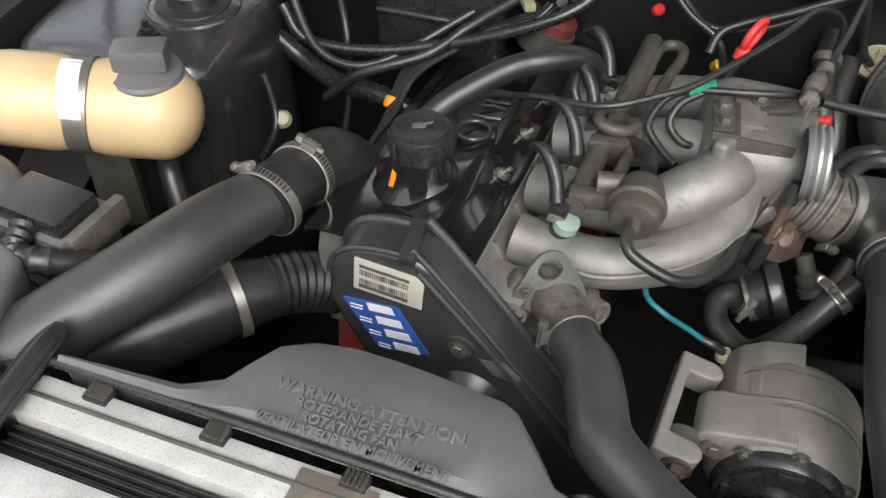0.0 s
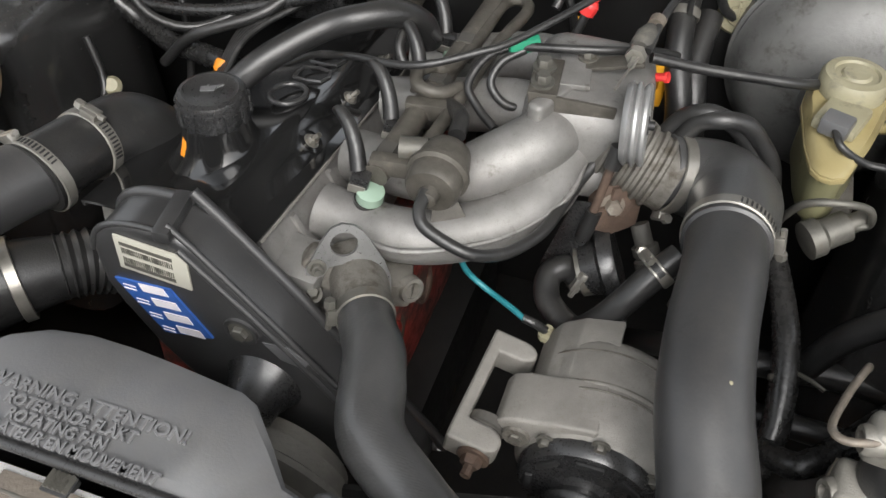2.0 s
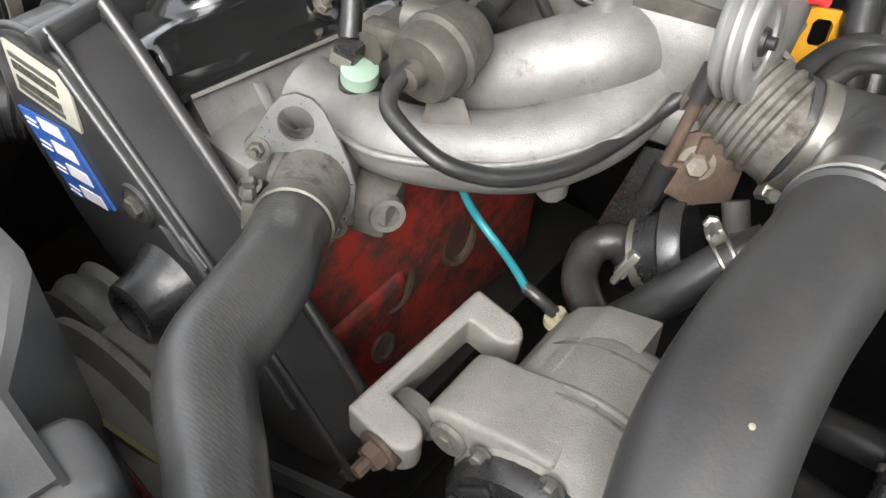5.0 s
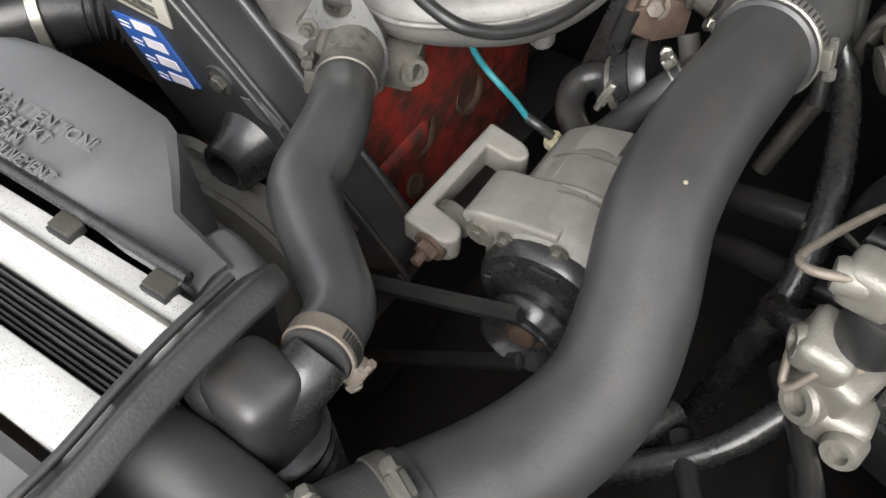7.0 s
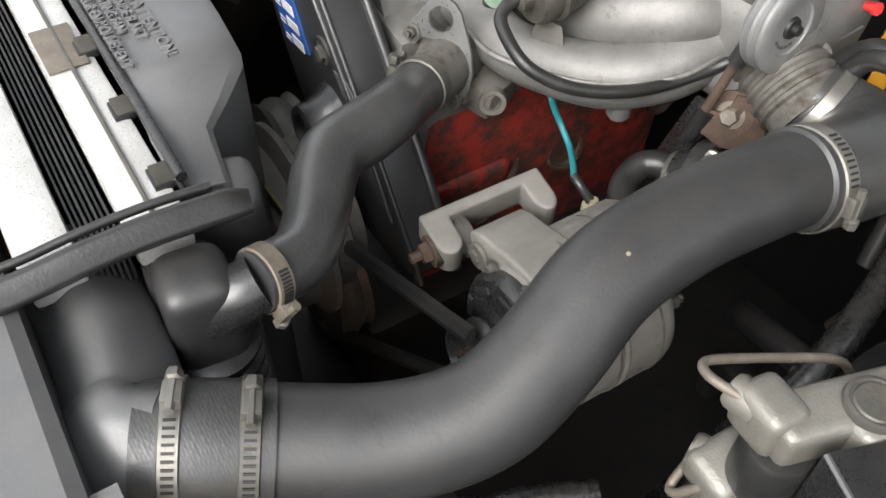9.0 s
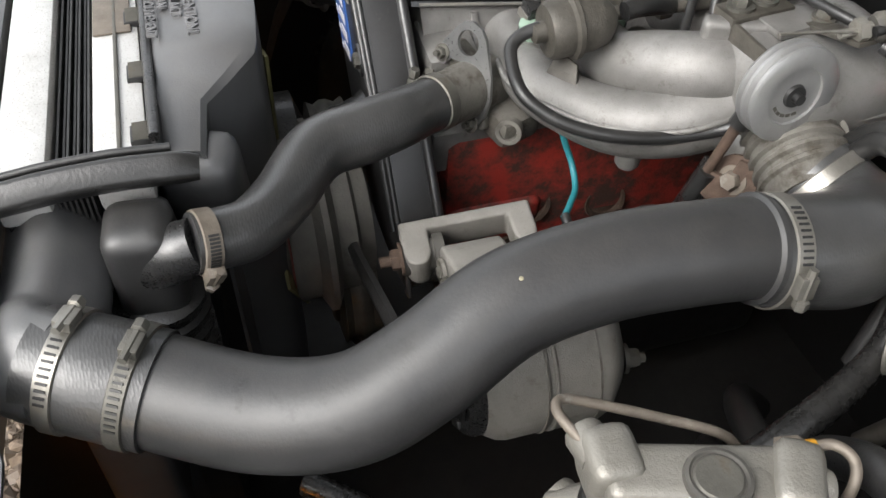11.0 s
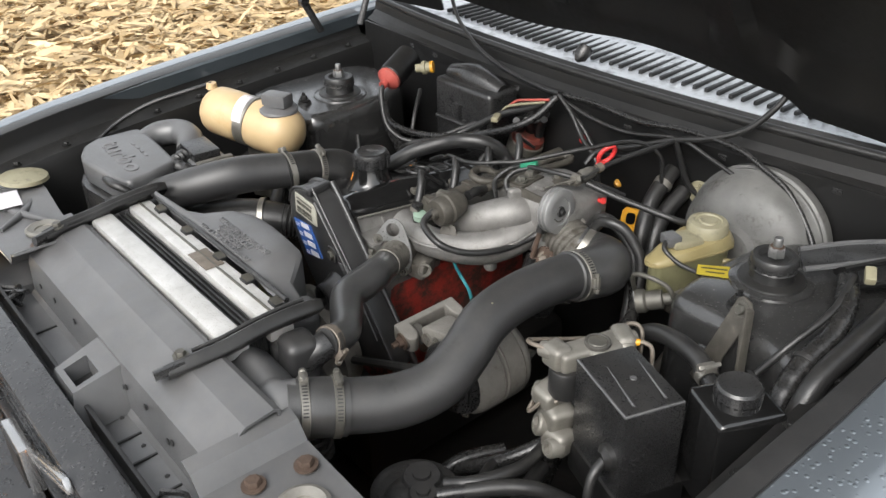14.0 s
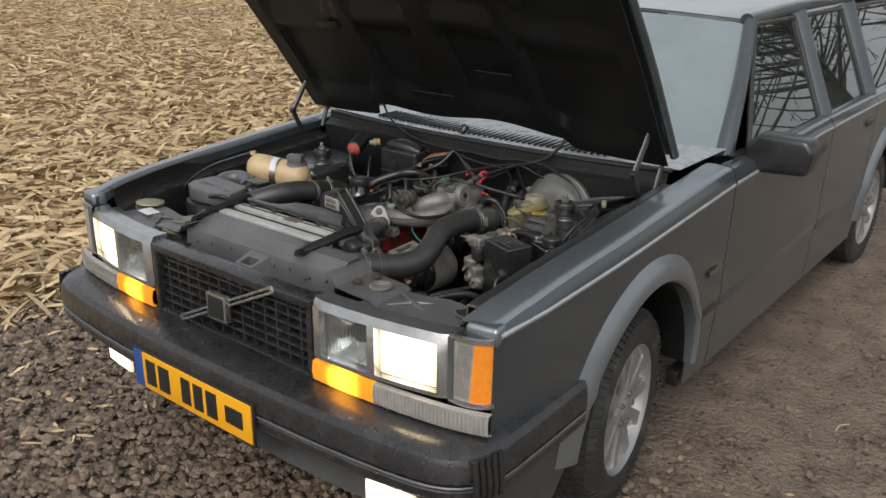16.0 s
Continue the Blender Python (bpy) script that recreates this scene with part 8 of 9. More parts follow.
prism(bm, [(-0.555, 0.268), (-0.52, 0.264), (-0.39, 0.278), (-0.362, 0.30), (-0.372, 0.35), (-0.392, 0.403), (-0.42, 0.412), (-0.585, 0.428), (-0.615, 0.415), (-0.619, 0.32), (-0.6, 0.29)], pose(0, 0, 0.62), 0.19, 0.008, 2)
part("box", bm, PLASTIC, air)
lettering("turbo", pose(-0.572, 0.323, 0.8635, 0, 0, -3.5), 0.05, 0.0012, LETTER, air, "raised_word", width=0.165)
for k in range(4):
    part("raised_bar", block(B(), (-0.53 + 0.022 * k, 0.372 - 0.001 * k, 0.8635), (0.016, 0.005, 0.0012), (0, 0, -3.5), 0), LETTER, air)
part("duct", tube(B(), [(-0.57, 0.40, 0.835), (-0.575, 0.44, 0.848), (-0.55, 0.475, 0.852), (-0.51, 0.478, 0.848), (-0.48, 0.46, 0.835)], 0.026, 16, 6), PLASTIC_GREY, air)
maf = thing("air_flow_meter", (-0.41, 0.46, 0.78), "black air flow meter with a flat cover", "meter")
part("cover", block(B(), (-0.43, 0.461, 0.856), (0.078, 0.052, 0.02), (0, 0, -5), 0.004), PLASTIC, maf)
part("body", block(B(), (-0.43, 0.462, 0.82), (0.09, 0.07, 0.06), (0, 0, -5), 0.008), PLASTIC_GREY, maf)
part("flange", block(B(), (-0.382, 0.466, 0.838), (0.012, 0.07, 0.03), (0, 0, -5), 0.003), ALU_DULL, maf)
part("plug_lead", tube(B(), [(-0.43, 0.43, 0.855), (-0.42, 0.405, 0.85), (-0.39, 0.41, 0.845), (-0.36, 0.44, 0.825)], 0.012, 10, 6, ribs=0.0012), RUBBER, maf)

rp = thing("turbo_pipe", (-0.3, 0.45, 0.79), "large black charge pipe from the turbo", "pipe")
part("pipe", tube(B(), [(-0.248, 0.56, 0.845), (-0.27, 0.507, 0.85), (-0.287, 0.458, 0.852), (-0.312, 0.413, 0.844), (-0.344, 0.375, 0.83), (-0.385, 0.33, 0.81), (-0.42, 0.29, 0.79)], [0.031, 0.033, 0.034, 0.034, 0.034, 0.033, 0.033], 28, 7), PIPE, rp)
re = thing("turbo_elbow_hose", (-0.24, 0.62, 0.8), "black rubber elbow with two band clamps", "hose")
part("elbow", tube(B(), [(-0.252, 0.54, 0.846), (-0.246, 0.57, 0.846), (-0.243, 0.605, 0.838), (-0.235, 0.645, 0.825), (-0.222, 0.672, 0.79), (-0.215, 0.68, 0.74)], [0.0345, 0.031, 0.031, 0.036, 0.036, 0.034], 26, 6), RUBBER, re)
clamp(re, (-0.25, 0.546, 0.846), (0.15, 0.98, 0.0), 0.0352, (-0.5, 0, 0.86), 0.011)
clamp(re, (-0.243, 0.602, 0.8385), (0.08, 0.98, -0.15), 0.0325, (0.3, 0, 0.95), 0.013)
lp = thing("lower_air_hose", (-0.28, 0.48, 0.7), "black lower air hose with clamps", "hose")
part("hose", tube(B(), [(-0.4, 0.36, 0.73), (-0.34, 0.42, 0.75), (-0.29, 0.475, 0.757), (-0.262, 0.505, 0.757), (-0.235, 0.535, 0.75), (-0.215, 0.57, 0.73)], [0.04, 0.042, 0.039, 0.034, 0.028, 0.028], 24, 6), RUBBER, lp)
clamp(lp, (-0.272, 0.495, 0.757), (0.65, 0.75, 0), 0.039, (-0.3, 0.1, -0.9), 0.011)
part("bellows", tube(B(), [(-0.262, 0.505, 0.757), (-0.23, 0.54, 0.75), (-0.2, 0.57, 0.73)], 0.03, 22, 12, ribs=0.002, rib_n=1), RUBBER, lp)

tank = thing("expansion_tank", (-0.49, 0.61, 0.8), "cream plastic coolant expansion tank with a metal band", "tank")
ta, tb = Vector((-0.562, 0.578, 0.866)), Vector((-0.425, 0.64, 0.843))
tax = (tb - ta).normalized()
L = (tb - ta).length
bm = B()
prof = [(0.05 * math.sin(math.pi / 2 * k / 6), -0.042 * math.cos(math.pi / 2 * k / 6)) for k in range(1, 7)] + [(0.051, L * 0.3), (0.0485, L * 0.42), (0.0485, L * 0.55), (0.052, L * 0.66)] + [(0.052 * math.cos(math.pi / 2 * k / 6), L + 0.042 * math.sin(math.pi / 2 * k / 6)) for k in range(0, 6)]
lathe(bm, ta, tax, prof, 36)
part("bottle", bm, CREAM, tank)
bm = B()
lathe(bm, ta + tax * L * 0.4, tax, [(0.0495, 0), (0.0512, 0.001), (0.0512, 0.023), (0.0495, 0.024)], 36, close=False)
part("band", bm, STEEL, tank, "bright metal holding band")
bm = B()
top = [ta + tax * (L * 0.4 + d) + (Vector((0, 0, 1)) * math.cos(a) + tax.cross(Vector((0, 0, 1))).normalized() * math.sin(a)) * 0.0522 for d in (0.0015, 0.0225) for a in (0.27 * k - 0.1 for k in range(6))]
grid(bm, [top[:6], top[6:]])
part("band_sticker", thick(bm, 0.0006), WHITE, tank, "pale sticker on the band")
bm = B()
c = Vector((-0.436, 0.64, 0.892))
lathe(bm, c, (0.1, 0, 1), [(0.037, -0.012), (0.04, -0.002), (0.038, 0.002), (0.03, 0.005), (0.024, 0.006)], 30)
block(bm, c + Vector((0, 0, 0.017)), (0.056, 0.034, 0.026), (0, 0, 24), 0.006)
part("cap", bm, PLASTIC_GREY, tank, "faded black screw cap")
bm = B()
lathe(bm, ta + Vector((-0.02, -0.005, 0.045)), (0, 0, 1), [(0.012, 0), (0.01, 0.012)], 12)
part("spout", bm, CREAM, tank)
part("outlet", tube(B(), [(-0.43, 0.635, 0.80), (-0.425, 0.625, 0.77), (-0.40, 0.6, 0.74), (-0.37, 0.57, 0.72)], 0.013, 12, 5), RUBBER, tank)
part("cradle", block(B(), (-0.5, 0.62, 0.75), (0.05, 0.02, 0.14), (0, 0, 24), 0.004), STEEL_DULL, tank)
cable("overflow_hose", [ta + Vector((-0.02, -0.005, 0.055)), (-0.62, 0.54, 0.905), (-0.67, 0.47, 0.88), (-0.69, 0.4, 0.85), (-0.68, 0.34, 0.82)], 0.0045, RUBBER, "thin black overflow hose", "hose")

coil = thing("ignition_coil", (-0.39, 0.93, 0.85), "black cylindrical ignition coil with a red cap", "coil")
cd = Vector((0.2, -0.75, -0.3)).normalized()
bm = B()
lathe(bm, (-0.408, 0.955, 0.935), cd, [(0.02, 0), (0.028, 0.003), (0.028, 0.075), (0.025, 0.078)], 24)
part("can", bm, BAY, coil)
bm = B()
lathe(bm, Vector((-0.408, 0.955, 0.935)) + cd * 0.078, cd, [(0.026, 0), (0.026, 0.006), (0.018, 0.012), (0.009, 0.016), (0.009, 0.028)], 22)
part("cap", bm, RED_DULL, coil)
cable("coil_lead", [Vector((-0.408, 0.955, 0.935)) + cd * 0.1, (-0.375, 0.85, 0.88), (-0.34, 0.84, 0.82), (-0.28, 0.87, 0.80), (-0.18, 0.95, 0.85)], 0.0055, RUBBER, "black coil lead to the distributor", "cable")
evap = thing("heater_box", (-0.19, 0.99, 0.75), "black rounded plastic heater box at the firewall", "box")
part("box", block(B(), (-0.23, 0.985, 0.845), (0.17, 0.08, 0.14), (0, 0, 0), 0.012, 3), PLASTIC, evap)
part("cover_bead", tube(B(), [(-0.31, 0.946, 0.83), (-0.23, 0.942, 0.834), (-0.15, 0.946, 0.83)], 0.005, 8, 4), PLASTIC, evap)
part("clip", block(B(), (-0.24, 0.942, 0.86), (0.02, 0.012, 0.03), (0, 0, 0), 0.003), PLASTIC, evap)
part("hump", tube(B(), [(-0.3, 0.99, 0.91), (-0.23, 0.985, 0.92), (-0.155, 0.99, 0.905)], [0.025, 0.03, 0.022], 14, 5), PLASTIC, evap)
bm = B()
lathe(bm, (-0.315, 0.94, 0.935), (-0.6, -0.5, -0.1), [(0.011, 0), (0.011, 0.012), (0.014, 0.013), (0.014, 0.02), (0.009, 0.022), (0.009, 0.034)], 14)
part("fitting", bm, BEIGE, evap)
part("fitting_ring", lathe(B(), (-0.313, 0.942, 0.9355), (-0.6, -0.5, -0.1), [(0.0125, 0), (0.0125, 0.006)], 14), YELLOW, evap)

dist = thing("distributor", (-0.105, 1.005, 0.8), "faded red distributor cap with black leads", "distributor")
dd = Vector((0.35, 0.1, 0.9))
bm = B()
lathe(bm, (-0.1, 1.0, 0.81), dd, [(0.034, -0.02), (0.036, 0.0), (0.036, 0.012), (0.03, 0.016)], 26)
part("housing", bm, STEEL_DULL, dist)
bm = B()
lathe(bm, Vector((-0.1, 1.0, 0.81)) + dd.normalized() * 0.014, dd, [(0.033, 0), (0.032, 0.012), (0.026, 0.018), (0.01, 0.02)], 26)
part("cap", bm, RED_BROWN, dist)
for k in range(5):
    a = 2 * math.pi * k / 5 + 0.3
    r = 0.0 if k == 4 else 0.02
    base = Vector((-0.087 + r * math.cos(a), 1.004 + r * math.sin(a), 0.85))
    part("tower", tube(B(), [base - Vector((0.004, 0, 0.012)), base + Vector((0.002, -0.004, 0.008)), base + Vector((0.014, -0.012 + 0.008 * math.sin(a), 0.024)), base + Vector((0.026, -0.024 + 0.02 * math.sin(a), 0.034))], [0.0095, 0.01, 0.0095, 0.007], 12, 4), RUBBER, dist)
    o = 0.007 * k
    cable("ignition_lead", [base + Vector((0.02, -0.02, 0.03)), (-0.1 - 0.3 * o, 0.962 - o, 0.862 - 0.4 * o), (-0.15, 0.955 - o, 0.835 + 0.3 * o), (-0.2015 + o, 0.945 - o, 0.812 + 0.5 * o), (-0.237 + o, 0.90 - o, 0.803 + 0.4 * o), (-0.2445 + 0.8 * o, 0.865 - o, 0.795 + 0.4 * o), (-0.24 + 0.5 * o, 0.825 - o, 0.788), (-0.236, 0.79 - 2 * o, 0.772), (-0.232, 0.755 - 3 * o, 0.735), (-0.23, 0.73 - 3 * o, 0.69)], 0.0038, RUBBER, "thin black ignition lead behind the engine", "cable", 6, 8, "ignition leads")


# ---- loose cables, hoses and small things ----
cable("wiring_loom", [(-0.014, 1.0, 0.941), (0.071, 1.0, 0.946), (0.17, 1.005, 0.938), (0.259, 1.01, 0.947), (0.351, 1.013, 0.945), (0.405, 1.01, 0.93), (0.461, 1.005, 0.905), (0.515, 0.99, 0.854), (0.56, 0.96, 0.80)], 0.0048, TAPE, "taped black wiring loom along the firewall", "wiring", 6, 10)
cable("wiring_loom", [(-0.01, 0.995, 0.938), (0.064, 0.995, 0.92), (0.152, 1.0, 0.913), (0.253, 1.003, 0.932), (0.319, 1.005, 0.916), (0.396, 1.003, 0.893), (0.462, 1.0, 0.87), (0.513, 0.985, 0.84), (0.55, 0.95, 0.78)], 0.0036, RUBBER, "thin black wiring loom along the firewall", "wiring", 6, 8)
cable("washer_hose", [(0.402, 1.066, 1.04), (0.389, 1.05, 1.009), (0.359, 1.03, 0.972), (0.31, 1.012, 0.947), (0.246, 1.0, 0.928), (0.178, 0.985, 0.899), (0.116, 0.97, 0.875), (0.103, 0.95, 0.852)], 0.0052, RUBBER, "black washer hose hanging from the bonnet", "hose", 7, 10)
cable("bonnet_wire", [(-0.42, 1.085, 1.035), (-0.37, 1.065, 0.995), (-0.274, 1.035, 0.962), (-0.168, 1.015, 0.945), (-0.055, 1.0, 0.941), (-0.005, 0.99, 0.946)], 0.0042, RUBBER, "thin black wire from the bonnet", "wire", 7, 8)
cable("sensor_lead", [(-0.005, 0.99, 0.943), (0.032, 0.985, 0.919), (0.071, 0.975, 0.884), (0.113, 0.965, 0.858), (0.13, 0.96, 0.80)], 0.0045, RUBBER, "black sensor lead at the firewall", "cable")
cable("sensor_lead", [(-0.002, 0.99, 0.941), (0.057, 0.99, 0.897), (0.093, 0.99, 0.864), (0.152, 0.99, 0.872), (0.203, 1.0, 0.897), (0.252, 1.0, 0.93)], 0.0045, RUBBER, "black sensor lead looping along the firewall", "cable")
cable("pedal_cable", [(0.252, 1.0, 0.928), (0.262, 1.01, 0.887), (0.272, 1.02, 0.85), (0.286, 1.03, 0.832)], 0.0052, RUBBER, "black cable through a pale firewall grommet", "cable")
cable("engine_loom", [(-0.009, 0.99, 0.939), (-0.03, 0.96, 0.903), (-0.066, 0.93, 0.877), (-0.132, 0.91, 0.85), (-0.206, 0.9, 0.825), (-0.292, 0.88, 0.81), (-0.375, 0.87, 0.814), (-0.409, 0.88, 0.85)], 0.0075, TAPE, "taped black loom behind the engine", "wiring", 6, 10)
cable("engine_loom", [(-0.009, 0.99, 0.937), (-0.055, 0.97, 0.91), (-0.111, 0.95, 0.888), (-0.177, 0.92, 0.845), (-0.218, 0.88, 0.82), (-0.293, 0.85, 0.794), (-0.35, 0.86, 0.74)], 0.0065, RUBBER, "black loom behind the engine", "wiring")
cable("engine_loom", [(-0.437, 0.9, 0.79), (-0.402, 0.9, 0.765), (-0.35, 0.88, 0.755), (-0.3, 0.86, 0.765), (-0.24, 0.84, 0.77), (-0.2, 0.85, 0.74)], 0.013, TAPE, "wrapped crinkled loom beside the tower", "wiring", 7, 10)
cable("earth_lead", [(-0.37, 0.95, 0.87), (-0.334, 0.9, 0.82), (-0.325, 0.88, 0.75), (-0.327, 0.86, 0.69)], 0.0045, RUBBER, "thin black lead beside the tower", "wire")
cable("probe_lead", [(-0.40, 0.80, 0.80), (-0.385, 0.79, 0.76), (-0.38, 0.775, 0.735), (-0.395, 0.76, 0.70)], 0.0045, RUBBER, "black lead with a tan clip", "wire")
bm = B()
lathe(bm, (-0.377, 0.792, 0.742), (0.3, -0.6, 0.7), [(0.011, 0), (0.012, 0.006), (0.008, 0.012)], 14)
single("tan_clip", bm, BEIGE, (-0.377, 0.792, 0.74), "tan plastic clip on a black lead", "clip")
single("lead_clip", lathe(B(), (-0.2395, 0.815, 0.779), (0.1, 0.5, 0.6), [(0.009, 0), (0.0105, 0.003), (0.0105, 0.011), (0.009, 0.014)], 14), ORANGE, (-0.2395, 0.815, 0.78), "small orange clip holding the ignition leads", "clip")
cable("vacuum_line", [(-0.012, 0.80, 0.846), (-0.022, 0.812, 0.862), (-0.02, 0.832, 0.872), (-0.008, 0.846, 0.868), (0.006, 0.852, 0.852)], 0.005, RUBBER, "short black hose looping beside the rail", "hose", 7, 10)
cable("pale_wire", [(-0.13, 0.96, 0.88), (-0.1, 0.95, 0.905), (-0.06, 0.955, 0.92), (-0.02, 0.97, 0.93)], 0.0025, BEIGE, "thin pale tan wire at the firewall", "wire")
cable("pink_wire", [(-0.13, 0.955, 0.875), (-0.09, 0.96, 0.915), (-0.05, 0.965, 0.928), (-0.015, 0.975, 0.935)], 0.0025, RED_DULL, "thin faded red wire at the firewall", "wire")
bm = B()
block(bm, (-0.11, 0.93, 0.885), (0.014, 0.03, 0.01), (0, 0, 30), 0.003)
single("pale_connector", bm, BEIGE, (-0.11, 0.93, 0.88), "pale yellow wire connector", "connector")

cable("throttle_cable", [(0.22, 0.819, 0.898), (0.267, 0.835, 0.886), (0.317, 0.85, 0.878), (0.362, 0.87, 0.868), (0.40, 0.93, 0.84)], 0.0052, RUBBER, "black sheathed throttle cable", "cable", 6, 10)
cable("throttle_inner", [(0.2, 0.745, 0.908), (0.206, 0.78, 0.908), (0.211, 0.806, 0.906)], 0.0012, STEEL, "thin steel throttle inner cable", "cable")
cable("kickdown_cable", [(0.216, 0.81, 0.909), (0.222, 0.86, 0.917), (0.236, 0.92, 0.925), (0.248, 0.98, 0.928), (0.252, 1.0, 0.928)], 0.0038, RUBBER, "black cable running back to the firewall", "cable")
end = thing("cable_end", (0.211, 0.808, 0.9), "brass cable adjuster in a rubber boot", "cable end")
part("nut", lathe(B(), (0.207, 0.802, 0.905), (0.1, 1, 0.1), [(0.0035, -0.012), (0.0035, 0), (0.0095, 0.0), (0.0095, 0.007), (0.006, 0.008), (0.005, 0.018)], 6), GOLD_CAST, end)
part("boot", lathe(B(), (0.209, 0.814, 0.907), (0.15, 1, 0.15), [(0.009, 0), (0.011, 0.004), (0.0105, 0.02), (0.007, 0.03)], 14), RUBBER_OLD, end)
part("clip", lathe(B(), (0.216, 0.845, 0.914), (0.15, 1, 0.15), [(0.0078, 0), (0.0078, 0.01)], 12), COPPER, end)
cable("vacuum_line", [(-0.135, 0.785, 0.833), (-0.1065, 0.7855, 0.849), (-0.0908, 0.784, 0.854), (-0.0708, 0.772, 0.865), (-0.0437, 0.757, 0.879), (0.019, 0.745, 0.891), (0.07, 0.77, 0.9), (0.103, 0.797, 0.906), (0.169, 0.88, 0.925), (0.205, 0.955, 0.925), (0.235, 0.985, 0.9), (0.24, 0.99, 0.85)], 0.0036, RUBBER, "thin black vacuum line across the manifold", "hose", 7, 8)
cable("vacuum_line", [(0.104, 0.80, 0.896), (0.15, 0.805, 0.9), (0.19, 0.82, 0.898), (0.222, 0.85, 0.885), (0.24, 0.89, 0.86)], 0.0042, RUBBER, "black vacuum line behind the green clip", "hose")
cable("vacuum_line", [(0.108, 0.80, 0.893), (0.09, 0.785, 0.885), (0.085, 0.77, 0.87), (0.1, 0.765, 0.855), (0.118, 0.77, 0.85)], 0.0042, RUBBER, "short black vacuum hose into the plenum", "hose")
cable("vacuum_line", [(0.1, 0.805, 0.893), (0.075, 0.79, 0.885), (0.065, 0.765, 0.868), (0.08, 0.75, 0.855), (0.1, 0.735, 0.848)], 0.0042, RUBBER, "short black vacuum hose beside the plenum", "hose")
bm = B()
block(bm, (0.106, 0.803, 0.897), (0.03, 0.013, 0.014), (0, -8, 30), 0.004)
single("green_clip", bm, GREEN, (0.106, 0.803, 0.89), "green plastic hose clip", "clip")
cable("rail_hose", [(0.079, 0.69, 0.868), (0.076, 0.71, 0.869), (0.066, 0.732, 0.86), (0.05, 0.752, 0.85), (0.036, 0.764, 0.847)], 0.008, RUBBER, "short black fuel hose", "hose")
for dx in (0.0, 0.014):
    cable("coolant_hose", [(0.245 + dx, 0.795 - dx * 0.5, 0.832), (0.259 + dx, 0.80 - dx * 0.6, 0.853 + dx * 0.3), (0.278 + dx, 0.797 - dx * 0.5, 0.867), (0.3 + dx, 0.798, 0.862), (0.318 + dx, 0.804, 0.842), (0.335 + dx, 0.804, 0.815), (0.345 + dx, 0.79, 0.77), (0.355 + dx, 0.77, 0.72)], 0.0085, RUBBER, "one of two black hoses arching from the throttle", "hose", 7, 12)
harness = thing("main_loom", (0.39, 0.65, 0.6), "thick taped black loom with a pale tie", "wiring")
part("loom", tube(B(), [(0.347, 0.79, 0.80), (0.3553, 0.7864, 0.771), (0.3731, 0.763, 0.748), (0.3955, 0.6924, 0.721), (0.4028, 0.632, 0.688), (0.399, 0.602, 0.656), (0.392, 0.595, 0.619), (0.384, 0.585, 0.57), (0.37, 0.565, 0.5), (0.35, 0.53, 0.43)], [0.008, 0.009, 0.0105, 0.0125, 0.013, 0.0135, 0.014, 0.014, 0.013, 0.013], 14, 9), TAPE, harness)
part("tie", lathe(B(), (0.4, 0.66, 0.703), (0.12, -0.86, -0.48), [(0.0132, 0), (0.0132, 0.005)], 16), STEEL_DULL, harness)
part("tie_tail", tube(B(), [(0.41, 0.66, 0.712), (0.42, 0.65, 0.719), (0.432, 0.645, 0.716)], 0.002, 5, 3), STEEL_DULL, harness)
cable("loom_branch", [(0.395, 0.60, 0.67), (0.42, 0.58, 0.69), (0.45, 0.6, 0.70), (0.5, 0.65, 0.71), (0.56, 0.68, 0.70)], 0.012, TAPE, "branch of the taped black loom", "wiring")
cable("loom_branch", [(0.37, 0.50, 0.635), (0.34, 0.44, 0.63), (0.33, 0.40, 0.60), (0.33, 0.36, 0.55)], 0.011, TAPE, "lower branch of the taped loom", "wiring")
cable("coolant_hose", [(0.56, 0.72, 0.64), (0.47, 0.715, 0.655), (0.4, 0.705, 0.66), (0.335, 0.72, 0.635), (0.28, 0.76, 0.58), (0.25, 0.82, 0.5)], 0.0135, RUBBER, "thick black hose low in the bay", "hose", 7, 12)
cable("coolant_hose", [(0.55, 0.66, 0.625), (0.46, 0.655, 0.64), (0.39, 0.665, 0.63), (0.33, 0.7, 0.59), (0.29, 0.74, 0.52), (0.28, 0.76, 0.45)], 0.0125, RUBBER, "black hose sinking below the alternator", "hose", 7, 12)
shaft = thing("steering_shaft", (0.4, 0.7, 0.55), "bare metal steering shaft with a ribbed joint", "shaft")
part("rod", tube(B(), [(0.366, 0.995, 0.67), (0.337, 0.95, 0.578), (0.308, 0.905, 0.485)], [0.011, 0.0115, 0.0105], 16, 5), STEEL, shaft)
part("bellows", tube(B(), [(0.356, 0.979, 0.638), (0.343, 0.959, 0.597)], 0.0155, 16, 12, ribs=0.0018), RUBBER, shaft)
for pts in ([(0.235, 1.03, 0.86), (0.235, 0.99, 0.835), (0.24, 0.96, 0.808), (0.253, 0.93, 0.77), (0.26, 0.91, 0.70)], [(0.262, 1.03, 0.83), (0.258, 0.985, 0.80), (0.266, 0.95, 0.765), (0.28, 0.92, 0.70)]):
    cable("heater_hose", pts, 0.0145, RUBBER, "thick black heater hose at the firewall", "hose", 6, 14)
bm = B()
lathe(bm, (0.235, 1.006, 0.845), (0, -0.8, -0.6), [(0.0165, 0), (0.0165, 0.01)], 18)
single("heater_clamp", bm, STEEL, (0.235, 1.006, 0.84), "bright band clamp on a heater hose", "clamp")
gr = thing("firewall_grommet", (0.29, 1.03, 0.82), "pale plastic grommet in the firewall", "grommet")
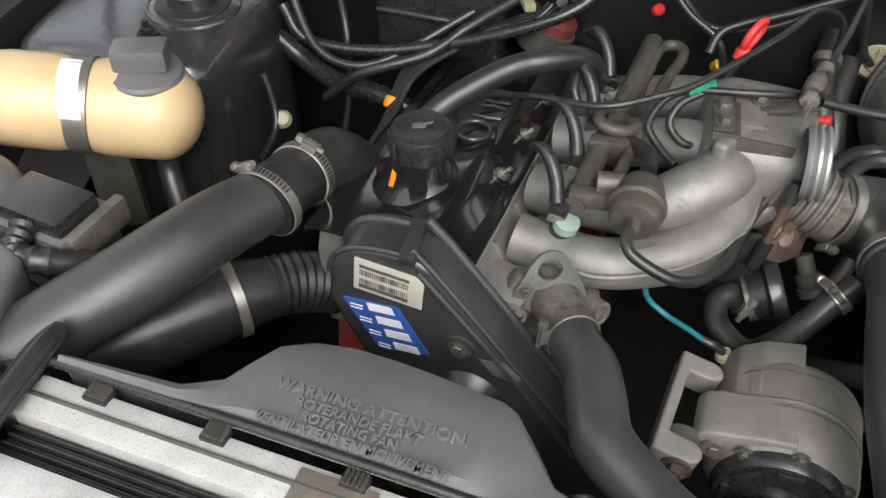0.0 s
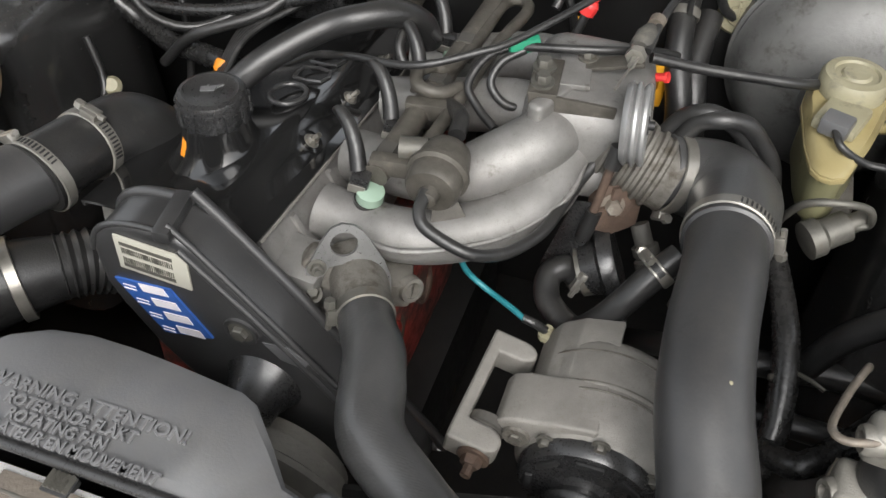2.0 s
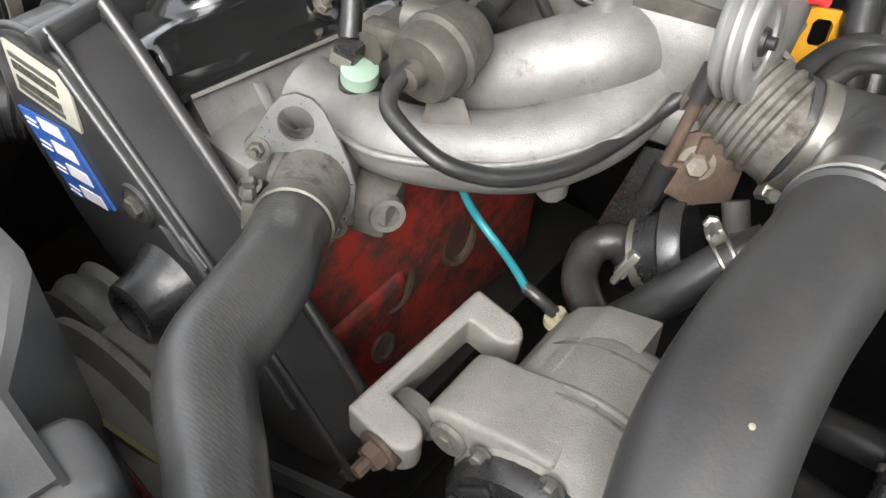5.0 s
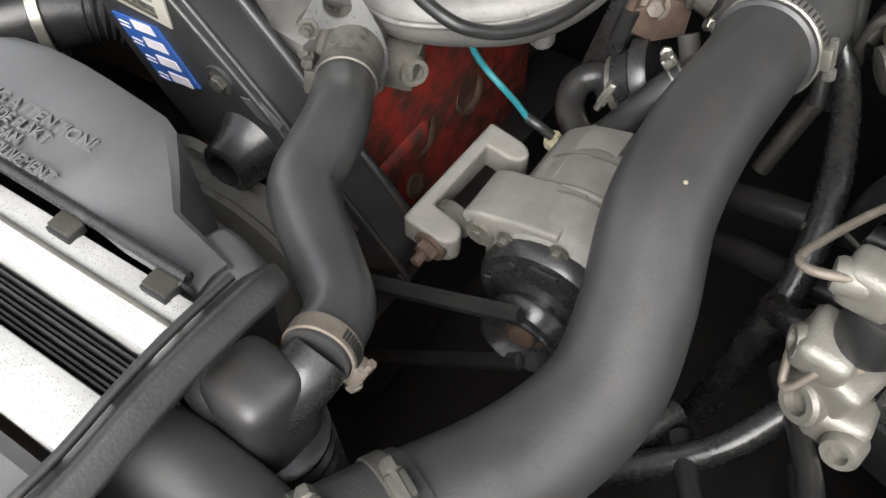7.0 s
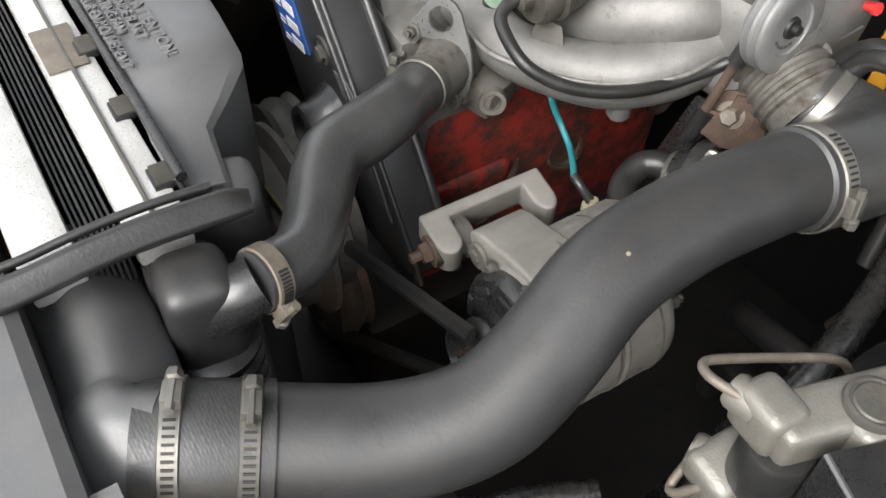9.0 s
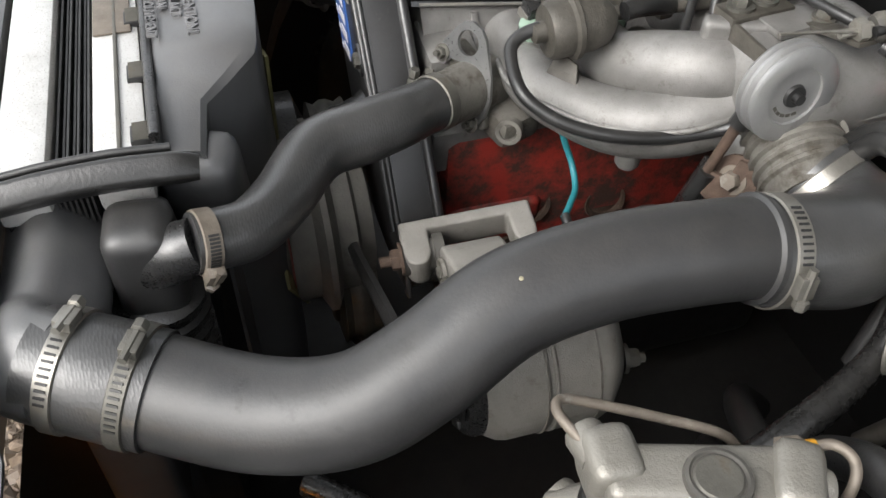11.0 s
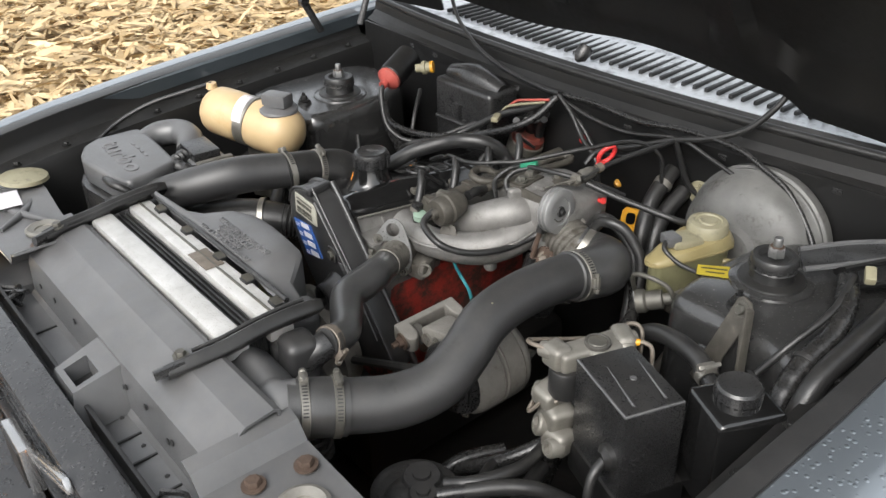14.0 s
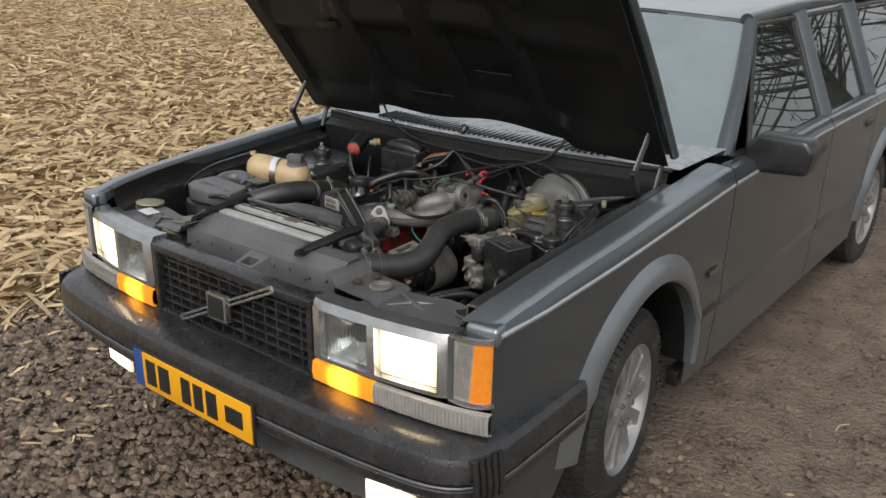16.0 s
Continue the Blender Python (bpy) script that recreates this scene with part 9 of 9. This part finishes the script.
part("disc", lathe(B(), (0.29, 1.04, 0.834), (0, -1, 0.1), [(0.024, 0), (0.024, 0.006), (0.02, 0.01), (0.012, 0.01), (0.01, 0.013)], 22), BEIGE, gr)
for a in (0, 90):
    part("spoke", block(B(), (0.29, 1.028, 0.835), (0.036, 0.003, 0.003), (0, a, 0), 0.0005), BEIGE, gr)

dip = thing("oil_dipstick", (0.13, 0.98, 0.8), "red-handled dipstick in a black tube", "dipstick")
bm = B()
c, up = Vector((0.147, 0.953, 0.884)), Vector((0.3, 0.3, 0.9))
ring = [c + (Vector((0.5, 0.85, 0)) * 0.0125 * math.cos(a) + up * 0.0165 * math.sin(a)) for a in (2 * math.pi * i / 14 for i in range(15))]
tube(bm, ring, 0.0042, 10, 2)
tube(bm, [c - up * 0.016, c - up * 0.022, c - up * 0.032], [0.006, 0.0095, 0.0085], 12, 3)
part("handle", bm, RED, dip, "bright red ring handle")
part("tube", tube(B(), [c - up * 0.03, c - up * 0.07, c - up * 0.16], 0.005, 8, 4), RUBBER, dip)
dip2 = thing("gearbox_dipstick", (0.236, 0.927, 0.7), "yellow-orange looped gearbox dipstick handle", "dipstick")
bm = B()
M = pose(0.2165, 0.945, 0.786, 78, 6, 32)
outer = [(-0.014, -0.026), (0.014, -0.026), (0.0165, -0.016), (0.0165, 0.014), (0.011, 0.021), (-0.011, 0.021), (-0.0165, 0.014), (-0.0165, -0.016)]
inner = [(-0.004, -0.009), (0.004, -0.009), (0.008, -0.005), (0.008, 0.009), (0.005, 0.013), (-0.005, 0.013), (-0.008, 0.009), (-0.008, -0.005)]
for i in range(8):
    j = (i + 1) % 8
    prism(bm, [inner[i], outer[i], outer[j], inner[j]], M, 0.005, 0)
bmesh.ops.remove_doubles(bm, verts=bm.verts[:], dist=0.0003)
prism(bm, [(-0.008, -0.08), (0.008, -0.08), (0.009, -0.0262), (-0.009, -0.0262)], M, 0.005, 0.001)
part("handle", bm, YELLOW, dip2)
single("yellow_cap", lathe(B(), (0.112, 1.035, 0.787), (0.6, -0.4, 0.6), [(0.007, 0), (0.0085, 0.003), (0.0085, 0.012), (0.005, 0.014)], 12), YELLOW, (0.112, 1.035, 0.785), "small yellow plastic cap near the firewall", "cap")
single("red_tip", lathe(B(), (0.226, 0.844, 0.862), (0.9, -0.2, 0.3), [(0.0042, 0), (0.0042, 0.009), (0.0055, 0.0095), (0.0055, 0.013)], 8), RED, (0.226, 0.844, 0.86), "small red wire tip", "connector")
single("pink_tip", lathe(B(), (0.03, 1.026, 0.853), (0.4, -0.6, 0.6), [(0.0075, 0), (0.0075, 0.009), (0.004, 0.012)], 14), RED, (0.03, 1.026, 0.85), "small pink-red plastic cap", "cap")

# left wing
strutbar = thing("tower_stay", (0.6, 0.93, 0.88), "black flat steel stay from tower to cowl", "bracket")
bm = B()
prism(bm, [(0.545, 0.895), (0.578, 0.852), (0.61, 0.905), (0.675, 1.02), (0.64, 1.03), (0.585, 0.965)], pose(0, 0, 0.882), 0.004, 0.001)
stay = part("stay_plate", bm, PLASTIC, strutbar)
for pts in ([(0.545, 0.895, 0.887), (0.585, 0.965, 0.887), (0.64, 1.03, 0.887)], [(0.578, 0.852, 0.887), (0.61, 0.905, 0.887), (0.675, 1.02, 0.887)]):
    part("folded_edge", tube(B(), pts, 0.004, 6, 4), PLASTIC_GREY, stay)
part("stay_hole", lathe(B(), (0.592, 0.915, 0.8862), (0, 0, 1), [(0.008, 0), (0.008, 0.0006)], 14), INK_AND_SHADE, stay)
wing_loom = thing("wing_loom", (0.6, 0.93, 0.87), "crinkled taped loom beside the strut tower", "wiring")
part("loom", tube(B(), [(0.60, 0.93, 0.87), (0.65, 0.83, 0.885), (0.672, 0.76, 0.875), (0.668, 0.70, 0.85), (0.672, 0.65, 0.82), (0.69, 0.60, 0.78)], [0.012, 0.015, 0.0135, 0.016, 0.0145, 0.013], 12, 10, ribs=0.0004, rib_n=2), TAPE, wing_loom)
part("tie", lathe(B(), (0.668, 0.712, 0.857), (0, -1, -0.45), [(0.017, 0), (0.0178, 0.001), (0.0178, 0.006), (0.017, 0.007)], 16), RUBBER, wing_loom, "black cable tie")
cable("wing_hose", [(0.69, 0.95, 0.88), (0.70, 0.83, 0.885), (0.703, 0.74, 0.88), (0.70, 0.67, 0.86), (0.70, 0.62, 0.80)], 0.014, RUBBER, "thick black hose along the wing", "hose", 7, 14)
cable("wing_wire", [(0.64, 0.86, 0.90), (0.655, 0.78, 0.89), (0.64, 0.72, 0.86), (0.62, 0.69, 0.82)], 0.0045, RUBBER, "thin black wire beside the tower", "wire")
single("tan_plug", block(B(), (0.655, 0.87, 0.905), (0.014, 0.024, 0.012), (20, 0, 30), 0.003), BEIGE, (0.655, 0.87, 0.9), "tan connector on a black wire", "connector")
for p, q in (((0.61, 0.885, 0.885), (0.70, 1.05, 0.90)), ((0.625, 0.865, 0.87), (0.71, 1.0, 0.875))):
    single("tower_brace", tube(B(), [p, tuple((a + b) / 2 for a, b in zip(p, q)), q], 0.016, 8, 4, flat=0.3, square=0.6), BAY, p, "black pressed steel brace from tower to firewall", "brace", "tower braces")
cable("low_hose", [(0.27, 0.37, 0.60), (0.322, 0.42, 0.61), (0.403, 0.47, 0.66), (0.441, 0.52, 0.69)], 0.011, TAPE, "black hose low behind the radiator", "hose")
cable("low_hose", [(0.595, 0.3, 0.66), (0.526, 0.34, 0.70), (0.485, 0.42, 0.69), (0.46, 0.48, 0.68)], 0.011, RUBBER, "black hose low beside the lamp", "hose")
cable("low_hose", [(0.54, 0.28, 0.62), (0.48, 0.33, 0.68), (0.414, 0.42, 0.668), (0.38, 0.48, 0.64)], 0.0085, RUBBER, "thin black hose low in the bay", "hose")
cable("low_wire", [(0.58, 0.33, 0.68), (0.602, 0.36, 0.70), (0.631, 0.38, 0.715), (0.66, 0.42, 0.71)], 0.0035, RUBBER, "thin black wire with a red joint", "wire")
single("red_joint", tube(B(), [(0.597, 0.353, 0.697), (0.612, 0.366, 0.706)], 0.005, 8, 3), RED, (0.6, 0.358, 0.7), "red crimp joint on a wire", "connector")
canister = thing("vapour_canister", (0.41, 0.32, 0.5), "round black plastic canister with a domed lid", "canister")
can_body = part("body", lathe(B(), (0.41, 0.318, 0.52), (0.05, -0.03, 1), [(0.046, 0), (0.049, 0.01), (0.049, 0.16), (0.046, 0.165)], 36), PLASTIC, canister)
for k in range(12):
    a = 2 * math.pi * k / 12
    part("flute", block(B(), (0.416 + 0.0485 * math.cos(a), 0.314 + 0.0485 * math.sin(a), 0.63), (0.005, 0.012, 0.09), (0, 0, math.degrees(a)), 0.002), PLASTIC, can_body)
lid = part("lid", lathe(B(), (0.4185, 0.313, 0.685), (0.05, -0.03, 1), [(0.051, 0), (0.053, 0.004), (0.053, 0.012), (0.049, 0.018), (0.03, 0.025), (0.02, 0.027)], 40), PLASTIC, canister, "domed dusty lid", 50)
part("lid_cap", lathe(B(), (0.424, 0.31, 0.708), (0.05, -0.03, 1), [(0.018, 0), (0.0185, 0.014), (0.016, 0.018), (0.009, 0.018), (0.008, 0.022), (0.0, 0.022)], 24, close=False), RUBBER, lid)
part("nozzle", tube(B(), [(0.43, 0.318, 0.716), (0.45, 0.345, 0.72), (0.475, 0.38, 0.722)], [0.009, 0.0085, 0.008], 12, 4), PLASTIC, lid)
cable("canister_hose", [(0.455, 0.352, 0.7205), (0.485, 0.392, 0.723), (0.51, 0.42, 0.718), (0.535, 0.455, 0.69)], 0.0105, RUBBER, "black hose from the canister lid", "hose", 7, 12)
# right front corner
single("washer_bottle", lathe(B(), (-0.658, 0.193, 0.799), (0, 0.1, 1), [(0.04, 0), (0.046, 0.003), (0.044, 0.01), (0.03, 0.014), (0.0, 0.015)], 28, close=False), BEIGE, (-0.669, 0.187, 0.8), "washer bottle with a cream lid and tab", "bottle")
single("panel_sticker", block(B(), (-0.585, 0.14, 0.802), (0.07, 0.045, 0.002), (0, 0, -8), 0.0005), WHITE, (-0.585, 0.14, 0.8), "white paper sticker on the front panel", "sticker")
cable("corner_hose", [(-0.60, 0.32, 0.80), (-0.52, 0.30, 0.825), (-0.45, 0.285, 0.845), (-0.39, 0.275, 0.86), (-0.365, 0.29, 0.85), (-0.36, 0.31, 0.82)], 0.0075, RUBBER, "black hose looping beside the radiator", "hose")


# ---- bare trees across the track, seen only as reflections ----
def tree(x, y, h, seed):
    rng = random.Random(seed)
    ob = thing("bare_tree", (x, y, 0), "tall leafless tree beside the dirt track", "tree", "bare trees")
    part("trunk", tube(B(), [(x, y, -0.05), (x + 0.1, y, h * 0.3), (x - 0.1, y + 0.1, h * 0.65), (x, y, h)], [0.16, 0.12, 0.08, 0.02], 10, 5), BARK, ob)
    bm = B()
    for k in range(46):
        z = h * (0.22 + 0.75 * rng.random())
        a, l = rng.uniform(0, 6.28), (h - z) * 0.35 + 0.7
        p = Vector((x, y, z))
        d = Vector((math.cos(a), math.sin(a), 0.55))
        q, r = p + d * l * 0.5, p + d * l + Vector((rng.uniform(-0.3, 0.3), rng.uniform(-0.3, 0.3), 0.3))
        tube(bm, [p, q, r], [0.035, 0.02, 0.006], 5, 3)
        for j in range(5):
            t = rng.uniform(0.3, 1.0)
            s = p.lerp(r, t)
            e = s + Vector((rng.uniform(-0.7, 0.7), rng.uniform(-0.7, 0.7), rng.uniform(-0.1, 0.7)))
            tube(bm, [s, s.lerp(e, 0.5) + Vector((0, 0, 0.06)), e], [0.012, 0.008, 0.003], 4, 2)
    part("branches", bm, BARK, ob)


for i, (x, y) in enumerate(((4.6, 10.5), (5.6, 12.2), (3.9, 14.0), (6.4, 13.5), (4.9, 17.0), (3.0, 19.0), (5.8, 20.0), (2.6, 24.0))):
    tree(x, y, 6.0 + (i % 3) * 0.8, 40 + i)
